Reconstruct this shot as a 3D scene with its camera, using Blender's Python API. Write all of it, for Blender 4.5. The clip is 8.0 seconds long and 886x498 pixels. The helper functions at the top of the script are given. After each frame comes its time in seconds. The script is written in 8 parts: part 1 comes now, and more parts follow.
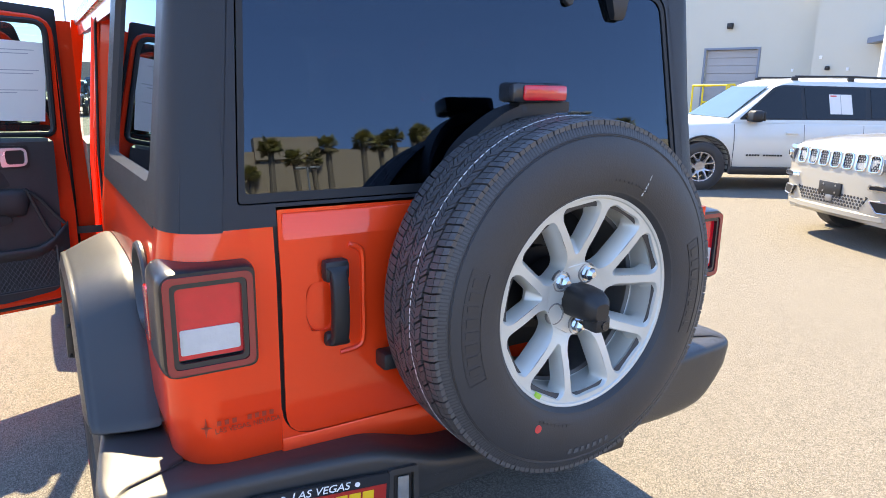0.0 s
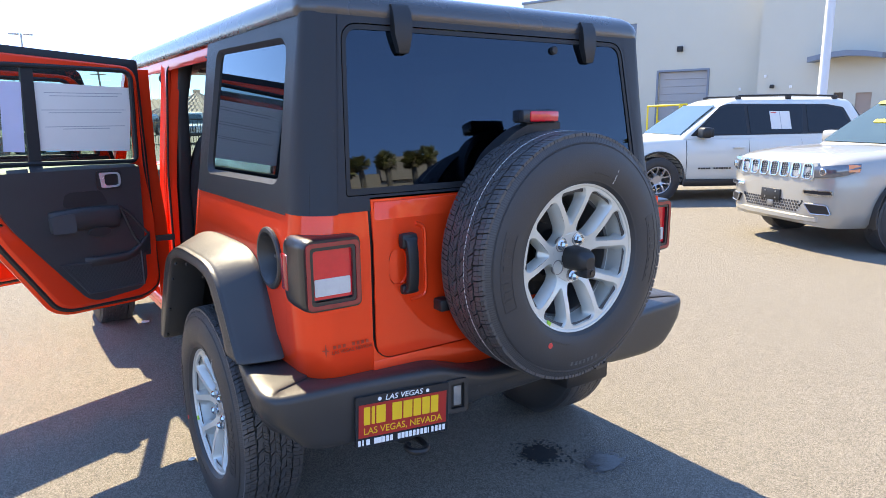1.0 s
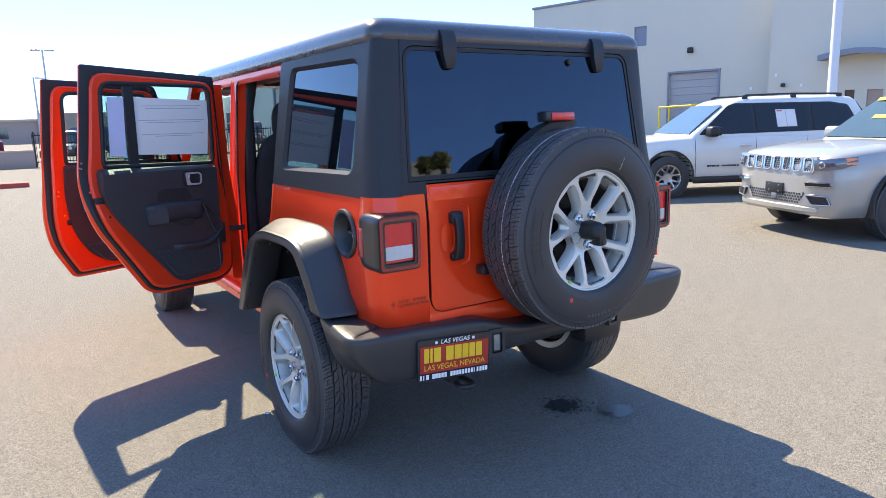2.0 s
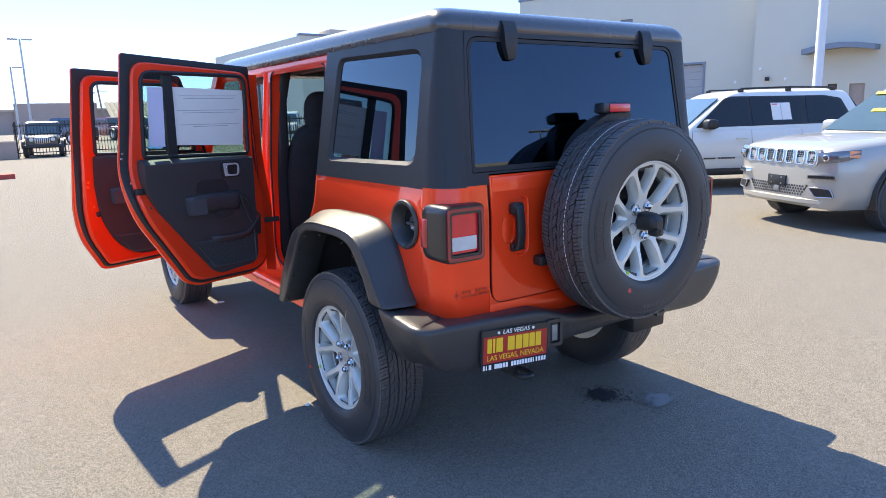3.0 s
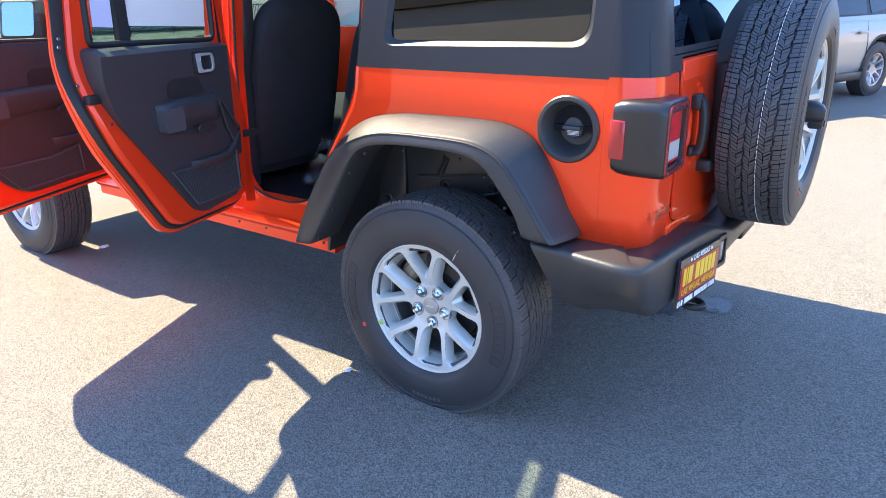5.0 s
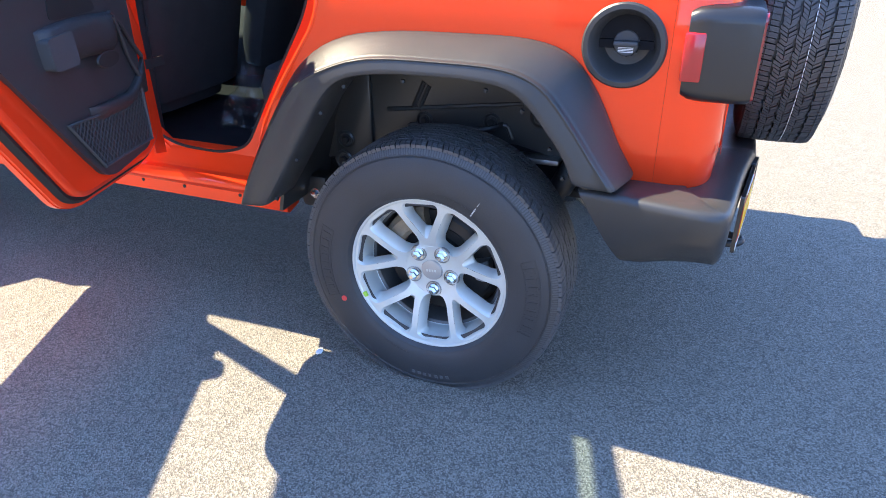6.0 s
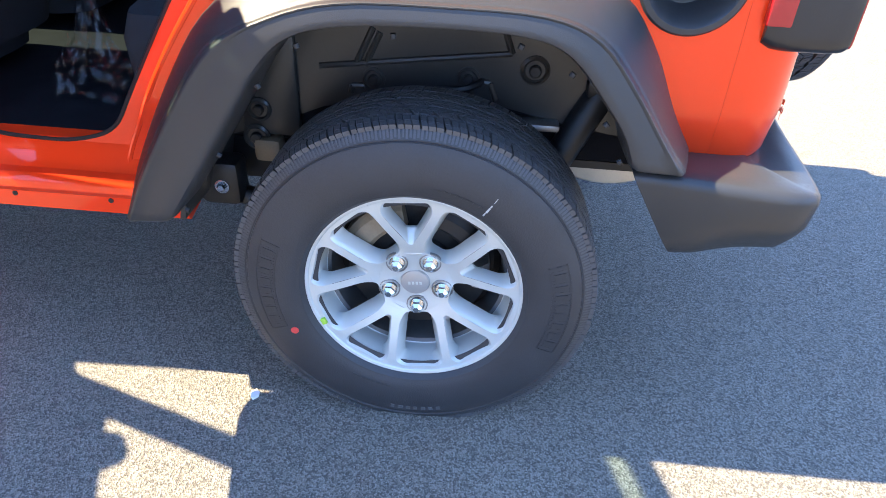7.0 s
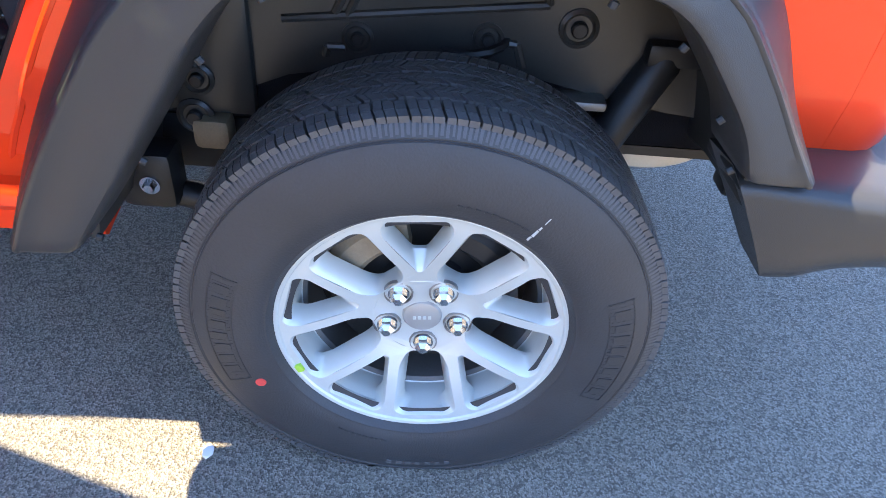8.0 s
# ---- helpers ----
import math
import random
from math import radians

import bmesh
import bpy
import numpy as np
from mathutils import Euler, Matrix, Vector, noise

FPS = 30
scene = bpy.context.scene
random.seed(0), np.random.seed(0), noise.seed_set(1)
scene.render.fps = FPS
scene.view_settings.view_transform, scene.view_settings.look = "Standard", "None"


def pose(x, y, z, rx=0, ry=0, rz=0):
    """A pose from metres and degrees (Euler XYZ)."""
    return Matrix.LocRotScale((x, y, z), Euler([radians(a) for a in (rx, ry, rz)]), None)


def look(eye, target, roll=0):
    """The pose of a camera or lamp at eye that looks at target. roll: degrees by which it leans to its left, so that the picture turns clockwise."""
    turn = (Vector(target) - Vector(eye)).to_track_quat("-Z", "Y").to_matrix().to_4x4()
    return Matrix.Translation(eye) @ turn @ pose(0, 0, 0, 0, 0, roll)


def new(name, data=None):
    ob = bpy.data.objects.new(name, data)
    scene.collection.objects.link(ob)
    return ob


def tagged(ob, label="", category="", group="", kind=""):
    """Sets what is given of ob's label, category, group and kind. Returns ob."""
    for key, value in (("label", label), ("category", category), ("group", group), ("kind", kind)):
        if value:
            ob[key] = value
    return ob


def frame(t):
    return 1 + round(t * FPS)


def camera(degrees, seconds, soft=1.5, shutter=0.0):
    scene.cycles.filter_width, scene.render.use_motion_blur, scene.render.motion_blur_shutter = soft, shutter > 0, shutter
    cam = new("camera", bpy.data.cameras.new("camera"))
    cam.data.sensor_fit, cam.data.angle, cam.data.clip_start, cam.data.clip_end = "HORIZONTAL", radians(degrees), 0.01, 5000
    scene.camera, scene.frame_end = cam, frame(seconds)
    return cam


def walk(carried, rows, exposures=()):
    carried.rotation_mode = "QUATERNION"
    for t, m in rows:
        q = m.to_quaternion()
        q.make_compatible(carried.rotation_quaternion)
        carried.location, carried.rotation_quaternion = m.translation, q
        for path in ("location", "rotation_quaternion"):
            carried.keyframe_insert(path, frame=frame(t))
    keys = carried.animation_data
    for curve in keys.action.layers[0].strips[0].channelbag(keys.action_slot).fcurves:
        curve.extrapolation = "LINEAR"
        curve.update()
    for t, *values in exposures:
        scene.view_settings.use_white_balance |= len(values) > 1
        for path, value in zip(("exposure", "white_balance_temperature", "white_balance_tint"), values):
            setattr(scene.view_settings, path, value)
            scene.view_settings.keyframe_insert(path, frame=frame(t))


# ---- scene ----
cam = camera(66.5, 8.0, 0.7)
EXPOSURES = [(0.0, 2.57, 8200), (0.5, 2.50, 8000), (1.0, 2.35, 7700), (2.0, 2.11, 7200), (3.5, 2.12, 7100), (4.0, 2.28, 7200), (4.5, 2.64, 7200), (6.0, 2.97, 7100), (7.0, 3.19, 7400), (8.0, 3.44, 7700)]
PATH = [
    (0, (-0.972, -2.031, 1.476), (0.049, -0.374, 1.014), 1.1),
    (0.5, (-1.29, -2.222, 1.479), (-0.182, -0.607, 1.074), 0.1),
    (1, (-1.511, -2.483, 1.476), (-0.399, -0.866, 1.088), -0.5),
    (1.5, (-1.674, -2.705, 1.485), (-0.605, -1.058, 1.106), -1.2),
    (2, (-1.903, -2.864, 1.464), (-0.823, -1.222, 1.093), -1.7),
    (2.2, (-1.989, -2.919, 1.46), (-0.921, -1.272, 1.077), -1.5),
    (3.3, (-2.24, -2.545, 1.469), (-1.076, -0.965, 1.082), -1.7),
    (3.5, (-2.326, -2.431, 1.447), (-1.123, -0.878, 1.071), -2.0),
    (4, (-2.547, -2.093, 1.443), (-1.206, -0.676, 1.0), -2.4),
    (4.5, (-2.597, -1.701, 1.406), (-1.171, -0.415, 0.848), -2.7),
    (4.7, (-2.597, -1.542, 1.405), (-1.131, -0.33, 0.786), -1.9),
    (5.8, (-2.515, -0.801, 1.368), (-0.884, -0.036, 0.5), -0.7),
    (6, (-2.445, -0.675, 1.356), (-0.798, -0.019, 0.432), -0.5),
    (6.5, (-2.265, -0.357, 1.326), (-0.581, -0.024, 0.3), 2.0),
    (7, (-2.054, -0.13, 1.293), (-0.398, -0.033, 0.176), 2.8),
    (7.5, (-1.818, -0.032, 1.252), (-0.21, -0.044, 0.063), 3.6),
    (7.8, (-1.723, 0.002, 1.213), (-0.165, -0.045, -0.038), 4.9),
    (8, (-1.66, 0.024, 1.187), (-0.104, -0.067, -0.066), 5.8),
]
walk(cam, [(t, look(eye, target, roll)) for t, eye, target, roll in PATH], EXPOSURES)

# ---- world, sun ----
world = bpy.data.worlds.new("sky")
scene.world = world
world.use_nodes = True
wn = world.node_tree.nodes
sky = wn.new("ShaderNodeTexSky")
sky.sky_type, sky.sun_disc = "NISHITA", False
sky.sun_elevation, sky.sun_rotation = radians(48), radians(2)
sky.altitude = 3000.0
sky.air_density, sky.dust_density, sky.ozone_density = 0.9, 0.02, 6.0
wn["Background"].inputs["Strength"].default_value = 0.15
clear_air = wn.new("ShaderNodeMix")
clear_air.data_type, clear_air.blend_type = "RGBA", "MULTIPLY"
clear_air.inputs["Factor"].default_value = 1.0
clear_air.inputs["B"].default_value = (1.15, 1.31, 1.76, 1)
soft_sky = wn.new("ShaderNodeGamma")
soft_sky.inputs["Gamma"].default_value = 0.5
world.node_tree.links.new(sky.outputs["Color"], soft_sky.inputs["Color"])
deep_sky = wn.new("ShaderNodeHueSaturation")
deep_sky.inputs["Saturation"].default_value = 1.3
world.node_tree.links.new(soft_sky.outputs["Color"], deep_sky.inputs["Color"])
world.node_tree.links.new(deep_sky.outputs["Color"], clear_air.inputs["A"])
world.node_tree.links.new(clear_air.outputs["Result"], wn["Background"].inputs["Color"])
sun = new("sun", bpy.data.lights.new("sun", "SUN"))
sun.data.energy, sun.data.angle, sun.data.color = 2.85, radians(0.53), (1.0, 0.92, 0.74)
sun.matrix_world = look((0.4, 9.2, 10.0), (0.0, 0.0, 0.0))


# ---- materials ----
def material(name, colour, rough=0.5, metal=0.0, coat=0.0, vary=0.12, scale=8.0, bump=0.0, bump_scale=200.0, rough_vary=0.1, spec=0.5, random_piece=0.0):
    """A surface with stains at one scale, grain at another, and fine relief."""
    m = bpy.data.materials.new(name)
    m.use_nodes = True
    nt = m.node_tree
    n, link = nt.nodes, nt.links.new
    b = n["Principled BSDF"]
    geo = n.new("ShaderNodeNewGeometry")
    big = n.new("ShaderNodeTexNoise")
    big.inputs["Scale"].default_value, big.inputs["Detail"].default_value = scale, 4.0
    fine = n.new("ShaderNodeTexNoise")
    fine.inputs["Scale"].default_value, fine.inputs["Detail"].default_value = bump_scale, 2.0
    link(geo.outputs["Position"], big.inputs["Vector"])
    link(geo.outputs["Position"], fine.inputs["Vector"])
    mix = n.new("ShaderNodeMix")
    mix.data_type = "RGBA"
    lo = [max(0.0, c * (1 - vary)) for c in colour]
    hi = [min(1.0, c * (1 + vary)) for c in colour]
    mix.inputs["A"].default_value, mix.inputs["B"].default_value = (*lo, 1), (*hi, 1)
    add = n.new("ShaderNodeMath")
    add.operation = "MULTIPLY_ADD"
    link(fine.outputs["Fac"], add.inputs[0])
    add.inputs[1].default_value = 0.35
    half = n.new("ShaderNodeMath")
    half.operation = "MULTIPLY_ADD"
    half.inputs[1].default_value, half.inputs[2].default_value = 0.9, -0.12
    link(big.outputs["Fac"], half.inputs[0])
    link(half.outputs[0], add.inputs[2])
    fac = add.outputs[0]
    if random_piece:
        info = n.new("ShaderNodeObjectInfo")
        r = n.new("ShaderNodeMath")
        r.operation = "MULTIPLY_ADD"
        r.inputs[1].default_value = random_piece
        link(info.outputs["Random"], r.inputs[0])
        link(fac, r.inputs[2])
        fac = r.outputs[0]
    link(fac, mix.inputs["Factor"])
    link(mix.outputs["Result"], b.inputs["Base Color"])
    rr = n.new("ShaderNodeMapRange")
    rr.inputs["To Min"].default_value, rr.inputs["To Max"].default_value = max(0.02, rough - rough_vary), min(1.0, rough + rough_vary)
    link(big.outputs["Fac"], rr.inputs["Value"])
    link(rr.outputs["Result"], b.inputs["Roughness"])
    b.inputs["Metallic"].default_value = metal
    b.inputs["Specular IOR Level"].default_value = spec
    b.inputs["Coat Weight"].default_value = coat
    b.inputs["Coat Roughness"].default_value = 0.04
    if bump:
        bp = n.new("ShaderNodeBump")
        bp.inputs["Strength"].default_value, bp.inputs["Distance"].default_value = bump, 0.002
        link(fine.outputs["Fac"], bp.inputs["Height"])
        link(bp.outputs["Normal"], b.inputs["Normal"])
    return m


def glass(name, tint, mirror_ior=1.6, rough=0.0, sheen=(1.0, 1.0, 1.0)):
    """A thin pane: it mirrors by Fresnel and lets tinted light through."""
    m = bpy.data.materials.new(name)
    m.use_nodes = True
    n, link = m.node_tree.nodes, m.node_tree.links.new
    n.remove(n["Principled BSDF"])
    lw = n.new("ShaderNodeLayerWeight")
    lw.inputs["Blend"].default_value = 0.5
    pw = n.new("ShaderNodeMath")
    pw.operation = "POWER"
    pw.inputs[1].default_value = 4.2
    link(lw.outputs["Facing"], pw.inputs[0])
    fr = n.new("ShaderNodeMath")
    fr.operation = "MULTIPLY_ADD"
    f0 = ((mirror_ior - 1) / (mirror_ior + 1)) ** 2
    fr.inputs[1].default_value, fr.inputs[2].default_value = 1 - f0, f0
    link(pw.outputs[0], fr.inputs[0])
    gl = n.new("ShaderNodeBsdfGlossy")
    gl.inputs["Roughness"].default_value = rough
    gl.inputs["Color"].default_value = (*sheen, 1)
    tr = n.new("ShaderNodeBsdfTransparent")
    tr.inputs["Color"].default_value = (*tint, 1)
    mx = n.new("ShaderNodeMixShader")
    link(fr.outputs[0], mx.inputs[0])
    link(tr.outputs[0], mx.inputs[1])
    link(gl.outputs[0], mx.inputs[2])
    link(mx.outputs[0], n["Material Output"].inputs["Surface"])
    return m


def asphalt():
    m = bpy.data.materials.new("weathered_asphalt")
    m.use_nodes = True
    n, link = m.node_tree.nodes, m.node_tree.links.new
    b = n["Principled BSDF"]
    geo = n.new("ShaderNodeNewGeometry")

    def noise_at(scale, detail=3.0):
        t = n.new("ShaderNodeTexNoise")
        t.inputs["Scale"].default_value, t.inputs["Detail"].default_value = scale, detail
        link(geo.outputs["Position"], t.inputs["Vector"])
        return t
    large, mid, grain = noise_at(0.35, 5.0), noise_at(9.0, 4.0), noise_at(380.0, 2.0)
    stones = n.new("ShaderNodeTexVoronoi")
    stones.inputs["Scale"].default_value = 250.0
    link(geo.outputs["Position"], stones.inputs["Vector"])
    ramp = n.new("ShaderNodeValToRGB")
    e = ramp.color_ramp.elements
    e[0].position, e[0].color = 0.25, (0.055, 0.0485, 0.042, 1)
    e[1].position, e[1].color = 0.80, (0.352, 0.316, 0.266, 1)
    link(stones.outputs["Color"], ramp.inputs["Fac"])
    base = n.new("ShaderNodeMix")
    base.data_type = "RGBA"
    base.inputs["A"].default_value, base.inputs["B"].default_value = (0.158, 0.143, 0.117, 1), (0.201, 0.182, 0.150, 1)
    link(large.outputs["Fac"], base.inputs["Factor"])
    mx = n.new("ShaderNodeMix")
    mx.data_type, mx.blend_type = "RGBA", "MIX"
    mx.inputs["Factor"].default_value = 0.58
    link(base.outputs["Result"], mx.inputs["A"])
    link(ramp.outputs["Color"], mx.inputs["B"])
    ov = n.new("ShaderNodeMix")
    ov.data_type, ov.blend_type = "RGBA", "OVERLAY"
    ov.inputs["Factor"].default_value = 0.4
    link(mx.outputs["Result"], ov.inputs["A"])
    sp = n.new("ShaderNodeMapRange")
    sp.inputs["From Min"].default_value, sp.inputs["From Max"].default_value = 0.3, 0.7
    link(grain.outputs["Fac"], sp.inputs["Value"])
    gm = n.new("ShaderNodeMath")
    gm.operation = "MULTIPLY_ADD"
    gm.inputs[1].default_value = 0.22
    link(mid.outputs["Fac"], gm.inputs[0])
    hv = n.new("ShaderNodeMath")
    hv.operation = "MULTIPLY"
    hv.inputs[1].default_value = 0.80
    link(sp.outputs["Result"], hv.inputs[0])
    link(hv.outputs[0], gm.inputs[2])
    link(gm.outputs[0], ov.inputs["B"])
    link(ov.outputs["Result"], b.inputs["Base Color"])
    b.inputs["Roughness"].default_value = 0.92
    b.inputs["Specular IOR Level"].default_value = 0.3
    bp = n.new("ShaderNodeBump")
    bp.inputs["Strength"].default_value, bp.inputs["Distance"].default_value = 0.60, 0.006
    hm = n.new("ShaderNodeMath")
    hm.operation = "ADD"
    link(stones.outputs["Distance"], hm.inputs[0])
    link(grain.outputs["Fac"], hm.inputs[1])
    link(hm.outputs[0], bp.inputs["Height"])
    link(bp.outputs["Normal"], b.inputs["Normal"])
    return m


M_PAINT = material("orange_red_paint", (0.97, 0.058, 0.011), 0.42, 0.30, 0.8, 0.03, 3, 0.0, 900, 0.03, 0.12)
M_JAMB = material("orange_red_jamb_paint", (0.88, 0.048, 0.012), 0.42, 0.3, 0.7, 0.05, 6, 0.03, 300, 0.05, 0.12)
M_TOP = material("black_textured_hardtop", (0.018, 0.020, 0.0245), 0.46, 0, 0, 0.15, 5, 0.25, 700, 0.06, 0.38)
# Roof copy of the hardtop, paler and glossier: sky sheen put into its colour.
M_ROOF = material("black_hardtop_roof_sheen", (0.036, 0.037, 0.040), 0.27, 0, 0.35, 0.15, 4, 0.10, 700, 0.05, 0.7)
M_FLARE = material("grey_black_moulded_plastic", (0.035, 0.0345, 0.0345), 0.38, 0, 0, 0.22, 4, 0.22, 800, 0.06)
M_BLACK = material("black_plastic", (0.013, 0.013, 0.014), 0.45, 0, 0, 0.25, 12, 0.15, 500, 0.08)
M_GLOSSBLACK = material("satin_black_housing", (0.022, 0.023, 0.026), 0.24, 0, 0.3, 0.1, 10, 0.0, 100, 0.04)
M_LAMPCASE = material("satin_black_lamp_case", (0.015, 0.015, 0.017), 0.30, 0, 0.2, 0.15, 8, 0.12, 700, 0.05)
M_LINER = material("wheel_liner_plastic", (0.040, 0.038, 0.035), 0.32, 0, 0, 0.3, 6, 0.06, 160, 0.08)
M_RUBBER = material("tyre_rubber", (0.035, 0.034, 0.035), 0.52, 0, 0, 0.35, 9, 0.3, 260, 0.1, 0.5)
# Same rubber made paler: lit block tops against dark grooves put into colour.
M_TREAD = material("lit_tread_rubber", (0.066, 0.064, 0.065), 0.48, 0, 0, 0.3, 20, 0.3, 220, 0.08, 0.6)
M_SHOULDER = material("shoulder_rubber", (0.062, 0.061, 0.062), 0.52, 0, 0, 0.3, 14, 0.3, 260, 0.1)
M_MARK = material("sidewall_print", (0.030, 0.029, 0.030), 0.45, 0, 0, 0.2, 30, 0.2, 300)
M_CHALKLINE = material("worn_chalk", (0.42, 0.41, 0.38), 0.9, 0, 0, 0.6, 90, 0.2, 300)
M_CHALK = material("pale_tyre_marking", (0.11, 0.11, 0.11), 0.8, 0, 0, 0.4, 80, 0.2, 300)
# Rim silver darkened here: shade inside the barrel is put into the colour.
M_BARREL = material("shaded_barrel_alloy", (0.13, 0.125, 0.12), 0.55, 0.4, 0, 0.3, 14, 0.1, 200, 0.1)
M_LAMPGLASS = material("grey_lamp_glass", (0.22, 0.22, 0.21), 0.12, 0, 0.6, 0.3, 40, 0.1, 200, 0.04)
M_CAP = material("grey_centre_cap", (0.42, 0.40, 0.37), 0.40, 0.45, 0.3, 0.06, 20, 0.05, 500, 0.05)
M_SEAL = material("rubber_seal", (0.012, 0.012, 0.013), 0.6, 0, 0, 0.2, 20, 0.1, 300)
M_RIM = material("silver_painted_alloy", (0.60, 0.61, 0.565), 0.38, 0.35, 0.4, 0.05, 10, 0.04, 700, 0.05)
M_CHROME = material("chrome", (0.75, 0.75, 0.76), 0.12, 1.0, 0, 0.05, 20, 0, 100, 0.04)
M_SCREW = material("dark_screw", (0.03, 0.03, 0.03), 0.5, 0.5, 0, 0.2, 20)
M_HANDLE = material("bright_chrome_handle", (0.85, 0.86, 0.88), 0.25, 0.6, 0.4, 0.03, 20)
M_SILVERPAINT = material("satin_silver", (0.50, 0.51, 0.53), 0.22, 0.6, 0.3, 0.05, 20)
M_STEEL = material("dull_steel", (0.30, 0.29, 0.28), 0.45, 0.8, 0, 0.3, 18, 0.2, 300, 0.1)
M_DISC = material("brake_steel", (0.030, 0.027, 0.025), 0.55, 0.4, 0, 0.35, 22, 0.2, 200, 0.1)
M_RUST = material("tan_coated_metal", (0.26, 0.20, 0.135), 0.6, 0.3, 0, 0.4, 18, 0.2, 200, 0.1)
M_REDLENS = material("red_lens", (0.72, 0.010, 0.022), 0.12, 0, 1.0, 0.15, 40, 0.05, 400, 0.03)
M_MARKER = material("dark_red_marker_lens", (0.40, 0.012, 0.018), 0.15, 0, 0.6, 0.15, 40, 0.1, 300, 0.03)
M_DARKRED = material("dark_red_light_ring", (0.27, 0.014, 0.020), 0.15, 0, 1.0, 0.1, 40, 0, 400, 0.03)
M_WHITELENS = material("clear_white_lens", (0.56, 0.56, 0.55), 0.12, 0, 1.0, 0.12, 60, 0.05, 300, 0.03)
M_TRIM = material("black_door_trim", (0.030, 0.029, 0.032), 0.5, 0, 0, 0.2, 9, 0.3, 500, 0.08)
M_CLOTH = material("black_seat_cloth", (0.034, 0.034, 0.037), 0.9, 0, 0, 0.25, 15, 0.4, 600, 0.05, 0.15)
M_CARPET = material("black_carpet", (0.016, 0.016, 0.018), 0.95, 0, 0, 0.3, 15, 0.5, 400, 0.02, 0.03)
M_GREYTRIM = material("grey_armrest", (0.05, 0.052, 0.058), 0.6, 0, 0, 0.2, 12, 0.2, 400)
M_PAPER = material("white_paper", (0.74, 0.71, 0.66), 0.7, 0, 0, 0.04, 12, 0.05, 200)
M_PAPERBLUE = material("pale_lilac_paper", (0.58, 0.58, 0.74), 0.7, 0, 0, 0.05, 12, 0.05, 200)
M_PRINT = material("grey_print", (0.38, 0.38, 0.38), 0.7, 0, 0, 0.2, 60)
M_REDINK = material("red_marking", (0.7, 0.06, 0.05), 0.6, 0, 0, 0.2, 60)
M_YELLOW = material("yellow_print", (0.85, 0.52, 0.02), 0.4, 0, 0.3, 0.05, 30)
M_PLATERED = material("dark_red_print", (0.42, 0.02, 0.015), 0.4, 0, 0.3, 0.1, 10)
M_WHITE = material("white_print", (0.8, 0.8, 0.8), 0.5, 0, 0.2, 0.05, 30)
M_DECAL = material("dark_decal", (0.42, 0.032, 0.012), 0.4, 0, 0.2, 0.1, 30)
M_GREENTAG = material("green_tag", (0.35, 0.6, 0.06), 0.6, 0, 0, 0.2, 60)
M_PRIVACY = glass("dark_privacy_glass", (0.10, 0.108, 0.112), 1.75, 0.0, (0.54, 0.72, 0.92))
M_QUARTER = glass("dark_quarter_glass", (0.06, 0.065, 0.07), 1.85, 0.0, (0.72, 0.85, 0.95))
M_DOORGLASS = glass("green_tinted_glass", (0.86, 0.93, 0.90), 1.5)
M_REARDOORGLASS = glass("smoked_door_glass", (0.62, 0.72, 0.69), 1.5)
M_PLASTICBAG = glass("clear_film", (0.78, 0.82, 0.86), 1.4, 0.12)
M_CLEAR = glass("windscreen_glass", (0.70, 0.80, 0.78), 1.5)
M_ASPHALT = asphalt()
M_OIL = material("oil_stain", (0.030, 0.030, 0.031), 0.6, 0, 0, 0.5, 30, 0.6, 120, 0.2)
M_OILDRY = material("wet_spill", (0.055, 0.054, 0.052), 0.38, 0, 0, 0.5, 40, 0.4, 120)


# ---- mesh tools ----
def part(name, bm, mat, parent=None, label="", angle=35):
    bmesh.ops.recalc_face_normals(bm, faces=bm.faces)
    me = bpy.data.meshes.new(name)
    bm.to_mesh(me)
    bm.free()
    for m in mat if isinstance(mat, (list, tuple)) else (mat,):
        me.materials.append(m)
    me.polygons.foreach_set("use_smooth", [True] * len(me.polygons))
    me.set_sharp_from_angle(angle=radians(angle))
    ob = new(name, me)
    if parent is not None:
        ob.parent = parent
    if label:
        tagged(ob, label)
    return ob


def thing(name, m, label, category, group="", kind=""):
    ob = new(name)
    ob.empty_display_size = 0.2
    ob.matrix_basis = m
    return tagged(ob, label, category, group, kind)


def rpoly(pts, r, seg=5):
    """A polygon with rounded corners; r is one radius or one for each corner."""
    rs = r if isinstance(r, (list, tuple)) else [r] * len(pts)
    out = []
    for i, p in enumerate(pts):
        p, a, b = Vector(p), Vector(pts[i - 1]), Vector(pts[(i + 1) % len(pts)])
        if rs[i] <= 0:
            out.append(p.copy())
            continue
        da, db = (a - p), (b - p)
        k = min(rs[i], da.length * 0.45, db.length * 0.45)
        s, e = p + da.normalized() * k, p + db.normalized() * k
        for j in range(seg + 1):
            t = j / seg
            out.append((1 - t) ** 2 * s + 2 * t * (1 - t) * p + t * t * e)
    return [(v.x, v.y) for v in out]


